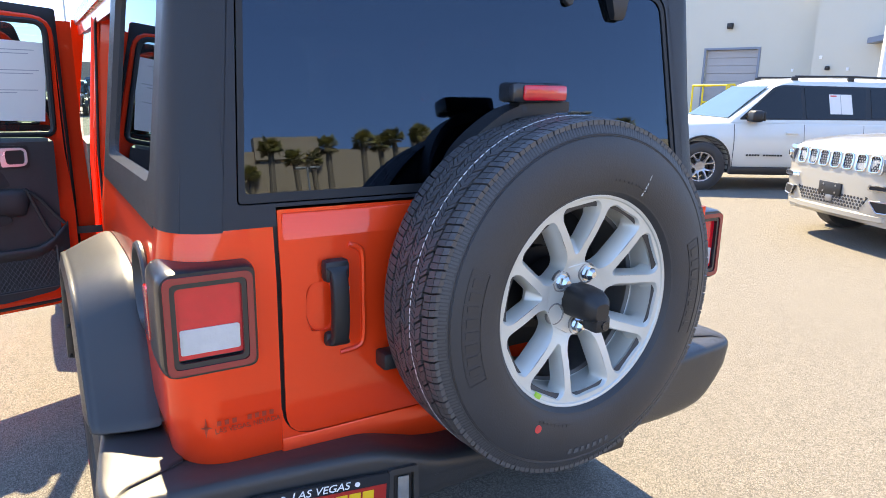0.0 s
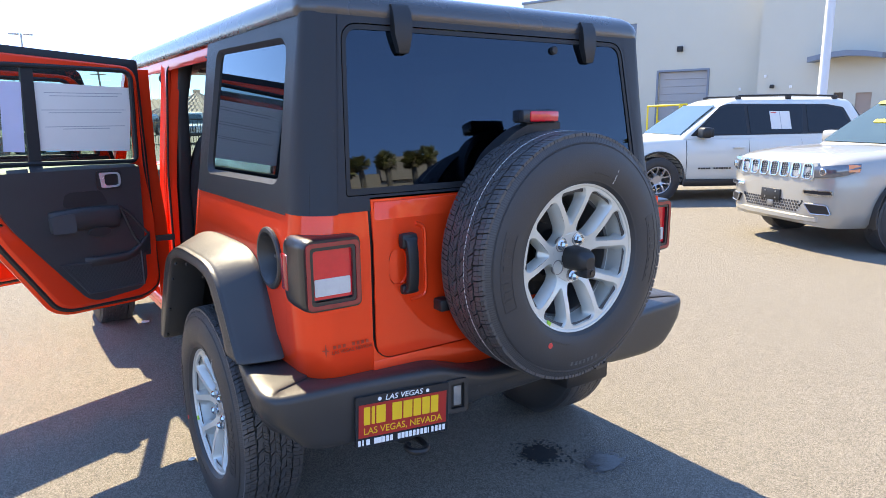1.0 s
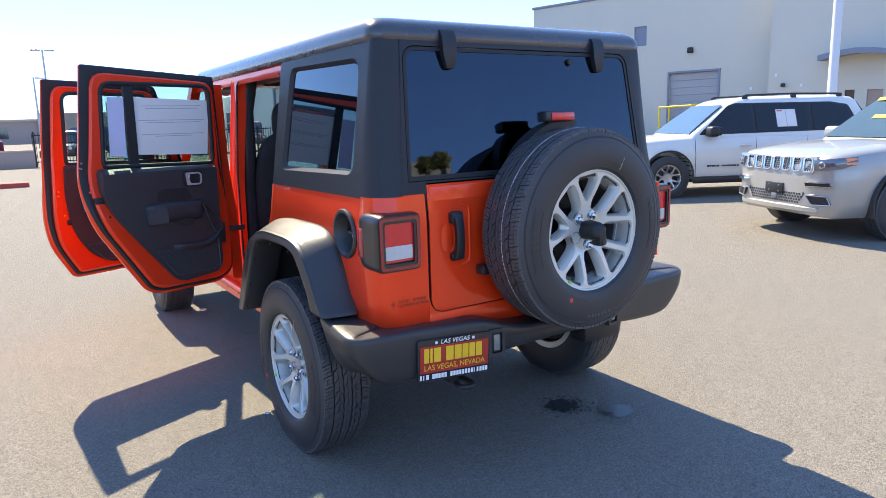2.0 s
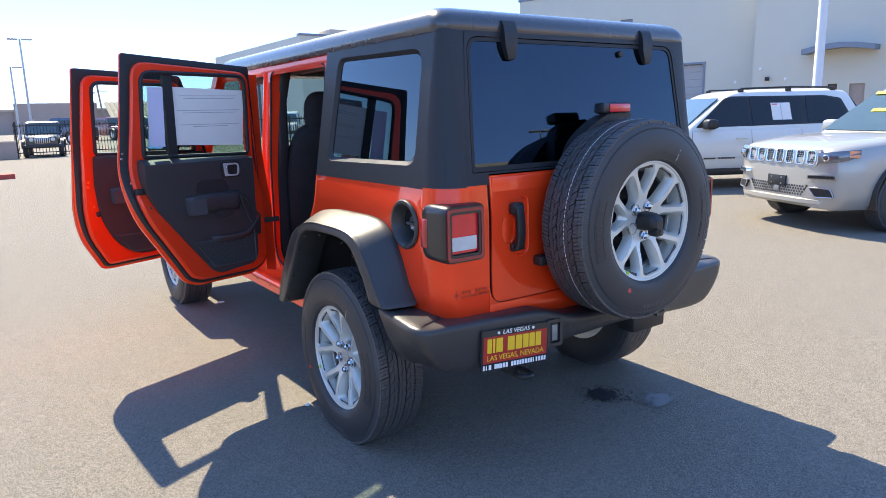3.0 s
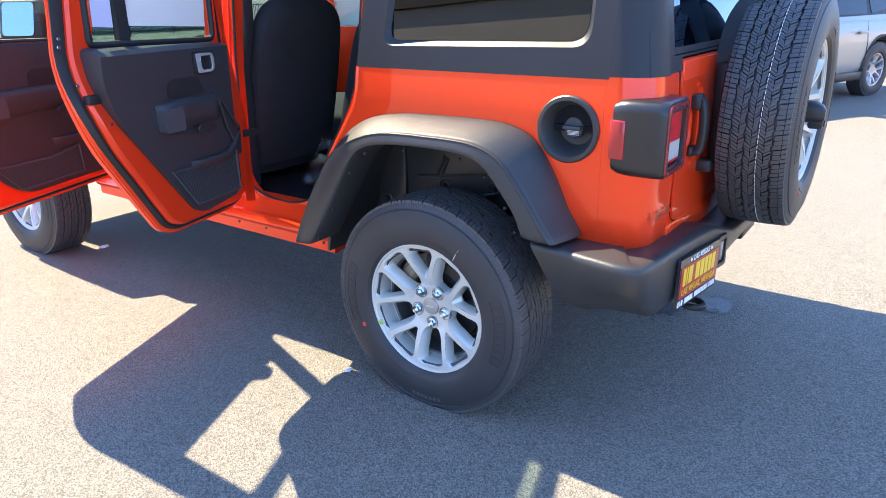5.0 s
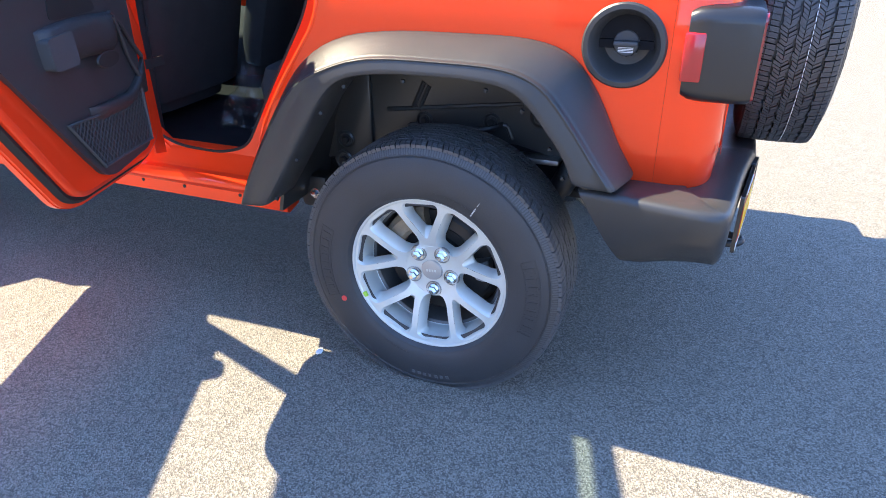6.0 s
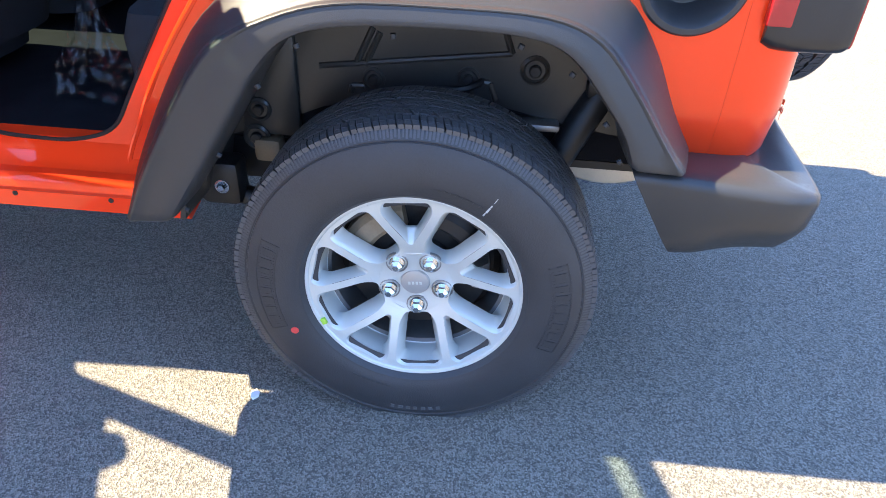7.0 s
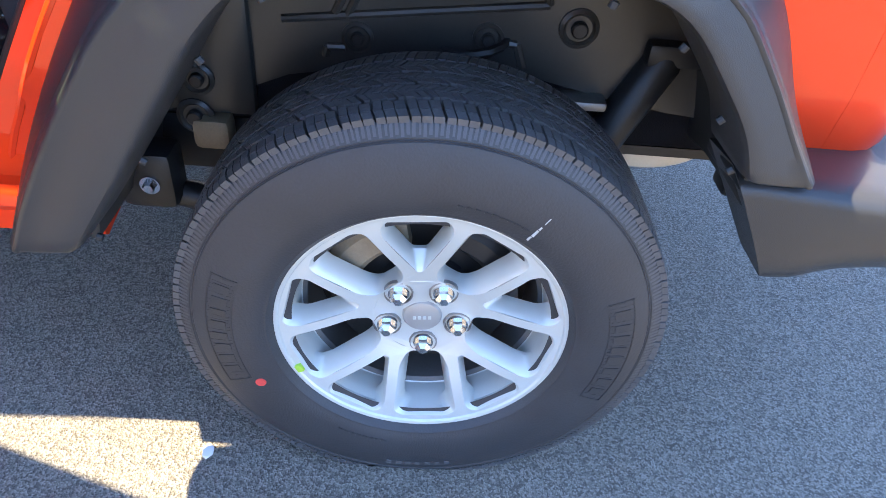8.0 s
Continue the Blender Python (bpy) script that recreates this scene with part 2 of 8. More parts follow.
def spline(pts, n=4, closed=False):
    """Points on a smooth curve through pts."""
    pts = [Vector(p) for p in pts]
    out, last = [], len(pts) if closed else len(pts) - 1
    for i in range(last):
        p1, p2 = pts[i], pts[(i + 1) % len(pts)]
        p0 = pts[i - 1] if (i > 0 or closed) else p1 - (p2 - p1)
        p3 = pts[(i + 2) % len(pts)] if (i + 2 < len(pts) or closed) else p2 + (p2 - p1)
        for j in range(n):
            t = j / n
            out.append(0.5 * (2 * p1 + (p2 - p0) * t + (2 * p0 - 5 * p1 + 4 * p2 - p3) * t * t + (3 * p1 - p0 - 3 * p2 + p3) * t ** 3))
    if not closed:
        out.append(pts[-1].copy())
    return out


def plate(bm, outer, holes=(), w=(0.0, 0.01), fmap=None, cuts=()):
    """A flat sheet with holes, w[0] to w[1] thick, laid out by fmap(u, v, w). cuts: lines (axis, value) along which it may bend."""
    tmp = bmesh.new()
    edges = []
    for loop in (outer, *holes):
        vs = [tmp.verts.new((p[0], p[1], 0)) for p in loop]
        edges += [tmp.edges.new((vs[i - 1], vs[i])) for i in range(len(vs))]
    bmesh.ops.triangle_fill(tmp, use_beauty=True, edges=edges)
    for axis, value in cuts:
        co, no = (Vector((value, 0, 0)), Vector((1, 0, 0))) if axis == 0 else (Vector((0, value, 0)), Vector((0, 1, 0)))
        bmesh.ops.bisect_plane(tmp, geom=[*tmp.verts, *tmp.edges, *tmp.faces], plane_co=co, plane_no=no)
    bmesh.ops.dissolve_limit(tmp, angle_limit=0.01, verts=tmp.verts, edges=tmp.edges) if not cuts else None
    tmp.verts.index_update()
    fmap = fmap or (lambda u, v, q: (u, v, q))
    lower = {v: bm.verts.new(fmap(v.co.x, v.co.y, w[0])) for v in tmp.verts}
    upper = {v: bm.verts.new(fmap(v.co.x, v.co.y, w[1])) for v in tmp.verts}
    for f in tmp.faces:
        bm.faces.new([lower[v] for v in f.verts])
        bm.faces.new([upper[v] for v in reversed(f.verts)])
    for e in tmp.edges:
        if len(e.link_faces) == 1:
            a, b = e.verts
            bm.faces.new((lower[a], lower[b], upper[b], upper[a]))
    tmp.free()
    return bm


def loft(bm, rings, closed=True, caps=True):
    """Faces between rings of equally many points."""
    vs = [[bm.verts.new(p) for p in ring] for ring in rings]
    n = len(vs[0])
    for a, b in zip(vs, vs[1:]):
        for i in range(n if closed else n - 1):
            j = (i + 1) % n
            bm.faces.new((a[i], a[j], b[j], b[i]))
    if caps and closed:
        bm.faces.new(vs[0])
        bm.faces.new(list(reversed(vs[-1])))
    return bm


def box(bm, lo, hi, bevel=0.0, seg=2, m=None):
    made = bmesh.ops.create_cube(bm, size=1.0)["verts"]
    c = [(a + b) / 2 for a, b in zip(lo, hi)]
    s = [b - a for a, b in zip(lo, hi)]
    for v in made:
        v.co = Vector([v.co[i] * s[i] + c[i] for i in range(3)])
    if bevel:
        es = list({e for v in made for e in v.link_edges})
        made = bmesh.ops.bevel(bm, geom=es, offset=bevel, segments=seg, affect="EDGES", profile=0.5)["verts"]
    if m is not None:
        bmesh.ops.transform(bm, matrix=m, verts=made)
    return bm


def tube(bm, pts, r, seg=8, caps=True):
    """A round bar along pts; r is one radius or one for each point."""
    pts = [Vector(p) for p in pts]
    rs = r if isinstance(r, (list, tuple)) else [r] * len(pts)
    rings, side = [], None
    for i, p in enumerate(pts):
        d = (pts[min(i + 1, len(pts) - 1)] - pts[max(i - 1, 0)]).normalized()
        if side is None:
            side = d.orthogonal().normalized()
        side = (side - d * side.dot(d)).normalized()
        up = d.cross(side)
        rings.append([p + rs[i] * (math.cos(a) * side + math.sin(a) * up) for a in (2 * math.pi * k / seg for k in range(seg))])
    return loft(bm, rings, True, caps)


def spin(bm, prof, seg=48, m=None, closed=False):
    """Turns a profile of (radius, height) about the local x axis."""
    rings = []
    for k in range(seg):
        a = 2 * math.pi * k / seg
        ring = [Vector((h, r * math.cos(a), r * math.sin(a))) for r, h in prof]
        rings.append([bm.verts.new(m @ v if m is not None else v) for v in ring])
    n = len(prof)
    for k in range(seg):
        a, b = rings[k], rings[(k + 1) % seg]
        for i in range(n if closed else n - 1):
            j = (i + 1) % n
            try:
                bm.faces.new((a[i], a[j], b[j], b[i]))
            except ValueError:
                pass
    return bm


def disc(bm, r, h0, h1, seg=24, m=None, bevel=0.0):
    prof = [(0.0001, h0), (r, h0), (r, h1 - bevel), (r - bevel, h1), (0.0001, h1)] if bevel else [(0.0001, h0), (r, h0), (r, h1), (0.0001, h1)]
    return spin(bm, prof, seg, m)


def lettering(text, size, mat, m, parent, name="lettering", depth=0.0008, shear=0.0, width=None):
    """Words in the built-in font, standing in the local xy plane of m, as a mesh."""
    cu = bpy.data.curves.new(name, "FONT")
    cu.body, cu.size, cu.extrude, cu.align_x, cu.align_y, cu.shear = text, size, depth, "CENTER", "CENTER", shear
    tmp = bpy.data.objects.new(name, cu)
    scene.collection.objects.link(tmp)
    me = bpy.data.meshes.new_from_object(tmp.evaluated_get(bpy.context.evaluated_depsgraph_get()))
    bpy.data.objects.remove(tmp)
    if width:
        xs = [v.co.x for v in me.vertices]
        k = width / (max(xs) - min(xs))
        for v in me.vertices:
            v.co.x *= k
    me.transform(m)
    me.materials.clear()
    me.materials.append(mat)
    ob = new(name, me)
    ob.parent = parent
    return ob


# ---- wheels ----
def interp(v, xs, ys):
    return float(np.interp(v, xs, ys))


circle = lambda cy, cz, r, n=28: [(cy + r * math.cos(2 * math.pi * i / n), cz + r * math.sin(2 * math.pi * i / n)) for i in range(n)]  # noqa: E731


def flattened(bm, floor):
    """Presses the tread flat where it stands on the ground and lets the sidewall bulge there."""
    for v in bm.verts:
        if v.co.z < floor + 0.060:
            k = min(1.0, max(0.0, (floor + 0.060 - v.co.z) / 0.080))
            v.co.x *= 1 + 0.045 * k * k
        v.co.z = max(v.co.z, floor)
    return bm


LOADED = -0.3785


def tyre_mesh(floor=None):
    bm = bmesh.new()
    prof = [(0.218, -0.094), (0.231, -0.104), (0.245, -0.113), (0.29, -0.125), (0.335, -0.123), (0.366, -0.114), (0.383, -0.104), (0.390, -0.096)]
    top = [(0.388, -0.098), (0.389, -0.05), (0.3895, 0.0), (0.389, 0.05), (0.388, 0.098)]
    side = [(0.3895, 0.1000), (0.3865, 0.1030), (0.3815, 0.1060), (0.3750, 0.1092), (0.3700, 0.1115), (0.3690, 0.1108), (0.3675, 0.1108), (0.3665, 0.1128), (0.3650, 0.1122), (0.3640, 0.1138), (0.352, 0.1180), (0.335, 0.1220), (0.315, 0.1245), (0.295, 0.1250), (0.276, 0.1232), (0.258, 0.1188), (0.2545, 0.1165), (0.2510, 0.1160), (0.247, 0.1125), (0.2435, 0.1060), (0.236, 0.0990), (0.225, 0.092), (0.214, 0.088)]
    spin(bm, prof + top + side, 120)
    return flattened(bm, floor) if floor else bm


def tread_mesh(floor=None, shoulder=False):
    """Siped blocks in ribs with zigzag grooves between, or the fine ribs of the shoulder."""
    verts, faces = [], []

    def crown(x):
        k = abs(x) / 0.1
        return 0.4030 - 0.0030 * k * k - (0.0025 if k > 0.95 else 0.0)

    def prism(quad, low):
        i = len(verts)
        for lift in (0, 1):
            for x, t in quad:
                r = crown(x) if lift else low
                verts.append((x, r * math.cos(t), r * math.sin(t)))
        faces.extend(tuple(i + j for j in f) for f in ((4, 5, 6, 7), (0, 1, 5, 4), (1, 2, 6, 5), (2, 3, 7, 6), (3, 0, 4, 7)))
    # rib edges, pitches round the wheel, sipes in a pitch, slant of the sipes, zigzag of the two edges
    half = ((0.0010, 0.0160, 54, 4, -0.012, 0.0004, 0.0016), (0.0220, 0.0382, 54, 4, 0.012, 0.0016, 0.0008), (0.0402, 0.0590, 54, 4, -0.012, 0.0008, 0.0016), (0.0655, 0.1035, 54, 3, -0.008, 0.0014, 0.0))
    ribs = () if shoulder else tuple((-x1, -x0, p, k, -sl, z1, z0) for x0, x1, p, k, sl, z0, z1 in reversed(half)) + half
    for n_, (x0, x1, pitches, sub, slant, z0, z1) in enumerate(ribs):
        step = 2 * math.pi / pitches
        for k in range(pitches):
            wide = 1.0 + 0.10 * math.sin(k * 1.7 + n_)
            for j in range(sub):
                a0 = (k + (j + 0.05) / sub + (0.5 if n_ in (0, 3, 4, 7) else 0.0)) * step
                last = j == sub - 1
                a1 = (k + (j + 1) / sub + (0.5 if n_ in (0, 3, 4, 7) else 0.0)) * step - (0.0080 * wide if last else 0.0026)
                zig = 1 if j < sub / 2 else -1
                q0, q1 = x0 + zig * z0, x1 + zig * z1
                da = slant / 0.4
                if abs(x0) > 0.05 and abs(x1) > 0.08 or abs(x0) > 0.09:
                    mid_ = (x0 + x1) / 2 + 0.004 * (1 if x1 > 0 else -1)
                    for e0, e1, d0, d1 in ((q0, mid_ - 0.0008, 0.0, 0.45), (mid_ + 0.0008, q1, 0.5, 1.0)):
                        prism(((e0, a0 + da * d0), (e1, a0 + da * d1), (e1, a1 + da * d1), (e0, a1 + da * d0)), 0.388)
                else:
                    prism(((q0, a0), (q1, a0 + da), (q1, a1 + da), (q0, a1)), 0.388)
    for s_ in (-1, 1) if shoulder else ():
        count = 54 * 6
        for k in range(count):
            a0 = 2 * math.pi * k / count
            a1 = a0 + 2 * math.pi / count * (0.62 if k % 6 else 0.45)
            foot = (0.3712, 0.1102) if k % 2 else (0.3735, 0.1090)
            i = len(verts)
            for lift in (0.0, 0.0008):
                for (r, x), t in (((0.3930, 0.1000), a0), ((0.3930, 0.1000), a1), (foot, a1), (foot, a0)):
                    verts.append((s_ * (x + lift), (r + lift * 0.5) * math.cos(t), (r + lift * 0.5) * math.sin(t)))
            faces.extend(tuple(i + j for j in f) for f in ((4, 5, 6, 7), (0, 1, 5, 4), (1, 2, 6, 5), (2, 3, 7, 6), (3, 0, 4, 7)))
    me = bpy.data.meshes.new("tread_blocks")
    me.from_pydata(verts, [], faces)
    bm = bmesh.new()
    bm.from_mesh(me)
    bpy.data.meshes.remove(me)
    return flattened(bm, floor) if floor else bm


def sidewall_x(r):
    return interp(r, [0.247, 0.258, 0.276, 0.295, 0.315, 0.335, 0.352, 0.364], [0.1125, 0.1188, 0.1232, 0.1250, 0.1245, 0.1220, 0.1180, 0.1138])


def arc_block(bm, r0, r1, s, e, lift, n=1):
    """A raised patch of the sidewall between two radii and two angles."""
    rings = []
    for k in range(n + 1):
        a = s + (e - s) * k / n
        rings.append([((sidewall_x(r) + h), r * math.cos(a), r * math.sin(a)) for r, h in ((r0, -0.002), (r0, lift), ((r0 + r1) / 2, lift), (r1, lift), (r1, -0.002))])
    return loft(bm, rings)


def arc_bars(bm, r, a0, a1, n, h, fill=0.6, seed=1, lift=0.0013):
    """Short raised blocks along an arc of a sidewall, in place of unreadable writing."""
    rnd = random.Random(seed)
    step = (a1 - a0) / n
    for k in range(n):
        hh = h * rnd.uniform(0.9, 1.0)
        arc_block(bm, r - hh / 2, r + hh / 2, a0 + k * step, a0 + (k + fill * rnd.uniform(0.75, 1.15)) * step, lift)
    return bm


def arc_frame(bm, r, a0, a1, h):
    """The raised edge round a band of writing, hatched across by fine lines."""
    for r0 in (r - h / 2, r + h / 2 - 0.0018):
        arc_block(bm, r0, r0 + 0.0018, a0, a1, 0.0012, 10)
    for a in (a0, a1 - 0.005):
        arc_block(bm, r - h / 2, r + h / 2, a, a + 0.005, 0.0012)
    for k in range(30):
        a = a0 + (a1 - a0) * (k + 0.5) / 30
        arc_block(bm, r - h / 2 + 0.003, r + h / 2 - 0.003, a, a + 0.0025, 0.0005)
    return bm


def rim_mesh():
    """Barrel, and a dished face with five v-shaped and five u-shaped windows between ten spokes."""
    bm = bmesh.new()
    spin(bm, [(0.205, -0.105), (0.236, -0.112), (0.240, -0.102), (0.220, -0.088), (0.205, 0.02), (0.218, 0.080), (0.2385, 0.091), (0.2425, 0.0960), (0.2435, 0.1000), (0.2425, 0.1030), (0.2395, 0.1040), (0.2350, 0.1025), (0.2325, 0.0985)], 96)
    spin(bm, [(0.2325, 0.0985), (0.2310, 0.0800), (0.2240, 0.0600), (0.2150, 0.0400), (0.2060, 0.0300)], 96)

    def dish(u, v, q):
        return (interp(math.hypot(u, v), [0.0, 0.045, 0.080, 0.105, 0.15, 0.19, 0.215, 0.228, 0.2335], [0.0560, 0.0565, 0.0620, 0.0720, 0.0860, 0.0945, 0.0975, 0.0980, 0.0990]) - q, u, v)

    def turned(pts, deg):
        c, s_ = math.cos(radians(deg)), math.sin(radians(deg))
        return [(x * c + y * s_, -x * s_ + y * c) for x, y in pts]

    def mirrored(half, rs):
        """A window symmetrical about its middle line, given by its right half from the hub outwards."""
        return rpoly(half + [(-x, y) for x, y in reversed(half)], rs + list(reversed(rs)), 4)
    vee = mirrored([(0.0045, 0.108), (0.0535, 0.1980), (0.0540, 0.2140), (0.0460, 0.2245)], [0.004, 0.010, 0.006, 0.006])
    vee_mid = mirrored([(0.0075, 0.120), (0.0465, 0.1940), (0.0470, 0.2110), (0.0405, 0.2205)], [0.004, 0.012, 0.007, 0.007])
    vee_in = mirrored([(0.0115, 0.136), (0.0405, 0.1890), (0.0405, 0.2075), (0.0345, 0.2165)], [0.006, 0.014, 0.009, 0.008])
    cup = mirrored([(0.0275, 0.0830), (0.0430, 0.1060), (0.0565, 0.1990), (0.0550, 0.2110), (0.0400, 0.2220)], [0.010, 0.014, 0.008, 0.006, 0.010])
    cup_mid = mirrored([(0.0235, 0.0850), (0.0360, 0.1080), (0.0480, 0.1950), (0.0465, 0.2090), (0.0335, 0.2185)], [0.012, 0.016, 0.010, 0.008, 0.010])
    cup_in = mirrored([(0.0180, 0.0885), (0.0275, 0.1110), (0.0385, 0.1890), (0.0370, 0.2050), (0.0250, 0.2140)], [0.012, 0.016, 0.014, 0.010, 0.012])
    fronts, mids, backs = [], [], []
    for k in range(5):
        fronts += [turned(vee, 72 * k), turned(cup, 72 * k + 36)]
        mids += [turned(vee_mid, 72 * k), turned(cup_mid, 72 * k + 36)]
        backs += [turned(vee_in, 72 * k), turned(cup_in, 72 * k + 36)]
    edge = circle(0, 0, 0.2335, 96)
    tmp = bmesh.new()
    es = []
    for loop in (edge, *fronts):
        vs = [tmp.verts.new((p[0], p[1], 0)) for p in loop]
        es += [tmp.edges.new((vs[i - 1], vs[i])) for i in range(len(vs))]
    bmesh.ops.triangle_fill(tmp, use_beauty=True, edges=es)
    for r in (0.045, 0.062, 0.080, 0.105, 0.13, 0.16, 0.19, 0.215):
        for k in range(20):
            a = 2 * math.pi * k / 20
            n_ = Vector((math.cos(a), math.sin(a), 0))
            near = [f for f in tmp.faces if f.calc_center_median().angle(n_, 9) < 0.4]
            if k % 2 == 0 or r > 0.1:
                bmesh.ops.bisect_plane(tmp, geom=[*{v for f in near for v in f.verts}, *{e for f in near for e in f.edges}, *near], plane_co=n_ * r, plane_no=n_)
    made = {v: bm.verts.new(dish(v.co.x, v.co.y, 0)) for v in tmp.verts}
    for f in tmp.faces:
        bm.faces.new([made[v] for v in f.verts])
    tmp.free()
    for fr_, md, bk in zip(fronts, mids, backs):
        rings = [[dish(u, v, 0) for u, v in fr_], [dish(u, v, 0.0012) for u, v in [((p[0] * 5 + q[0]) / 6, (p[1] * 5 + q[1]) / 6) for p, q in zip(fr_, md)]], [dish(u, v, 0.0120) for u, v in md], [dish(u, v, 0.034) for u, v in bk], [dish(u, v, 0.042) for u, v in bk]]
        loft(bm, rings, True, False)
    return bm


def lug_mesh():
    bm = bmesh.new()
    for k0, k1, x0, x1 in ((0.0190, 0.0175, 0.0, 0.007), (0.0142, 0.0142, 0.007, 0.020), (0.0142, 0.0075, 0.020, 0.027)):
        seg = 6 if k0 < 0.015 else 18
        rings = [[(x, r * math.cos(2 * math.pi * i / seg), r * math.sin(2 * math.pi * i / seg)) for i in range(seg)] for r, x in ((k0, x0), (k1, x1))]
        loft(bm, rings)
    return bm


def socket_mesh():
    return spin(bmesh.new(), [(0.0255, -0.003), (0.0245, 0.004), (0.0225, 0.0045), (0.0205, -0.004), (0.0001, -0.004)], 20)


SHARED = {}


def shared(key, make, mat, angle=35):
    """One mesh for all alike pieces."""
    if key not in SHARED:
        ob = part(key, make(), mat, None, "", angle)
        SHARED[key] = ob.data
        bpy.data.objects.remove(ob)
    return SHARED[key]


def piece(name, mesh, parent, m=None, label=""):
    ob = new(name, mesh)
    ob.parent = parent
    if m is not None:
        ob.matrix_basis = m
    return tagged(ob, label)


def tyre(w, spun, loaded, label=""):
    """The tyre of a wheel; it stays flat side down however far the wheel is turned."""
    floor = LOADED if loaded else None
    kind_ = "loaded" if loaded else "free"
    ty = piece("tyre", shared("tyre_" + kind_, lambda: tyre_mesh(floor), M_RUBBER, 28), w, pose(0, 0, 0, -spun), label)
    tagged(piece("tread", shared("tread_" + kind_, lambda: tread_mesh(floor), M_TREAD, 28), ty, None, "fine siped tread blocks"), kind="stuff")
    tagged(piece("shoulder_ribs", shared("shoulder_" + kind_, lambda: tread_mesh(floor, True), M_SHOULDER, 28), ty), kind="stuff")
    return ty


def wheel(parent, name, m, spare=False, label="", turn=0.0):
    """A road wheel about its local x axis, which points outwards."""
    def hub_bm():
        bm = bmesh.new()
        spin(bm, [(0.0001, 0.014), (0.080, 0.014), (0.085, -0.002), (0.165, -0.004), (0.165, -0.026), (0.09, -0.028), (0.0001, -0.028)], 48)
        spin(bm, [(0.0001, -0.036), (0.175, -0.034), (0.192, -0.046), (0.192, -0.076), (0.0001, -0.076)], 48)
        return bm

    def carrier_bm():
        return spin(bmesh.new(), [(0.0001, 0.022), (0.078, 0.022), (0.082, 0.014), (0.082, -0.03), (0.0001, -0.03)], 40)
    w = piece(name, shared("spare_hub", carrier_bm, M_BLACK) if spare else shared("brake_hub", hub_bm, M_DISC), parent, m @ pose(0, 0, 0, turn), label)
    ty = tyre(w, turn, not spare, "black all-season tyre with fine tread blocks")
    rm = piece("rim", shared("alloy_rim", rim_mesh, M_RIM, 24), w, None, "silver ten-spoke alloy rim")
    # deep barrel drawn dark for the shade behind the spokes
    piece("barrel", shared("rim_barrel", lambda: spin(bmesh.new(), [(0.2065, 0.0300), (0.1985, 0.0250), (0.1960, -0.0300), (0.1960, -0.1050)], 64), M_BARREL), rm, None, "inner barrel with its shade painted dark")
    writing = ((0.323, 162, 199, 8, 0.026, 0.62), (0.323, -18, 19, 8, 0.026, 0.62), (0.276, 60, 84, 9, 0.005, 0.7), (0.276, -120, -100, 8, 0.005, 0.7))
    for i, (r, a0, a1, n_, h, fill) in enumerate(writing):
        def letters():
            bm = arc_bars(bmesh.new(), r, radians(a0), radians(a1), n_, h, fill, 3 + i)
            return arc_frame(bm, r, radians(a0 - 3), radians(a1 + 2), 0.042) if h > 0.02 else bm
        tagged(piece("sidewall_marking", shared("tyre_writing_%d" % i, letters, M_MARK), ty, None, "raised plain bars on the tyre sidewall"), kind="stuff")
    tagged(piece("size_marking", shared("tyre_size", lambda: arc_bars(bmesh.new(), 0.342, radians(262), radians(284), 7, 0.014, 0.55, 9, 0.0012), M_CHALK), ty, None, "faint pale bars on the tyre sidewall"), kind="stuff")
    for k in range(5):
        a = radians(36 + 72 * k)
        piece("lug_socket", shared("lug_socket", socket_mesh, M_STEEL), w, pose(0.0585, 0.0635 * math.sin(a), 0.0635 * math.cos(a)))
        if not (spare and k == 3):
            piece("lug_nut", shared("lug_nut", lug_mesh, M_CHROME), w, pose(0.0570, 0.0635 * math.sin(a), 0.0635 * math.cos(a)))
    if not spare:
        def cap():
            return spin(bmesh.new(), [(0.0001, 0.0665), (0.024, 0.066), (0.031, 0.064), (0.0335, 0.060), (0.0340, 0.055), (0.0365, 0.0545), (0.0001, 0.050)], 40)
        c = piece("centre_cap", shared("centre_cap", cap, M_CAP), w)

        def mark():
            bm = bmesh.new()
            for i in range(4):
                box(bm, (0.0660, -0.0155 + i * 0.0085, -0.004), (0.0672, -0.0100 + i * 0.0085, 0.004), 0.0006, 1)
            return bm
        piece("cap_emblem", shared("cap_emblem", mark, M_RIM), c)
    return w


# ---- the orange off-road vehicle ----
jeep = thing("off_road_vehicle", pose(0, 0, 0), "orange-red four-door off-road vehicle with black hardtop and two open side doors", "car")


def tub_x(z):
    return interp(z, [0.60, 0.665, 0.715, 0.80, 1.09, 1.19, 1.25], [0.735, 0.748, 0.772, 0.783, 0.783, 0.770, 0.768])


def top_x(z):
    return interp(z, [1.19, 1.765, 1.83], [0.772, 0.708, 0.70])


def top_y(z):
    return interp(z, [1.19, 1.80], [-0.722, -0.632])


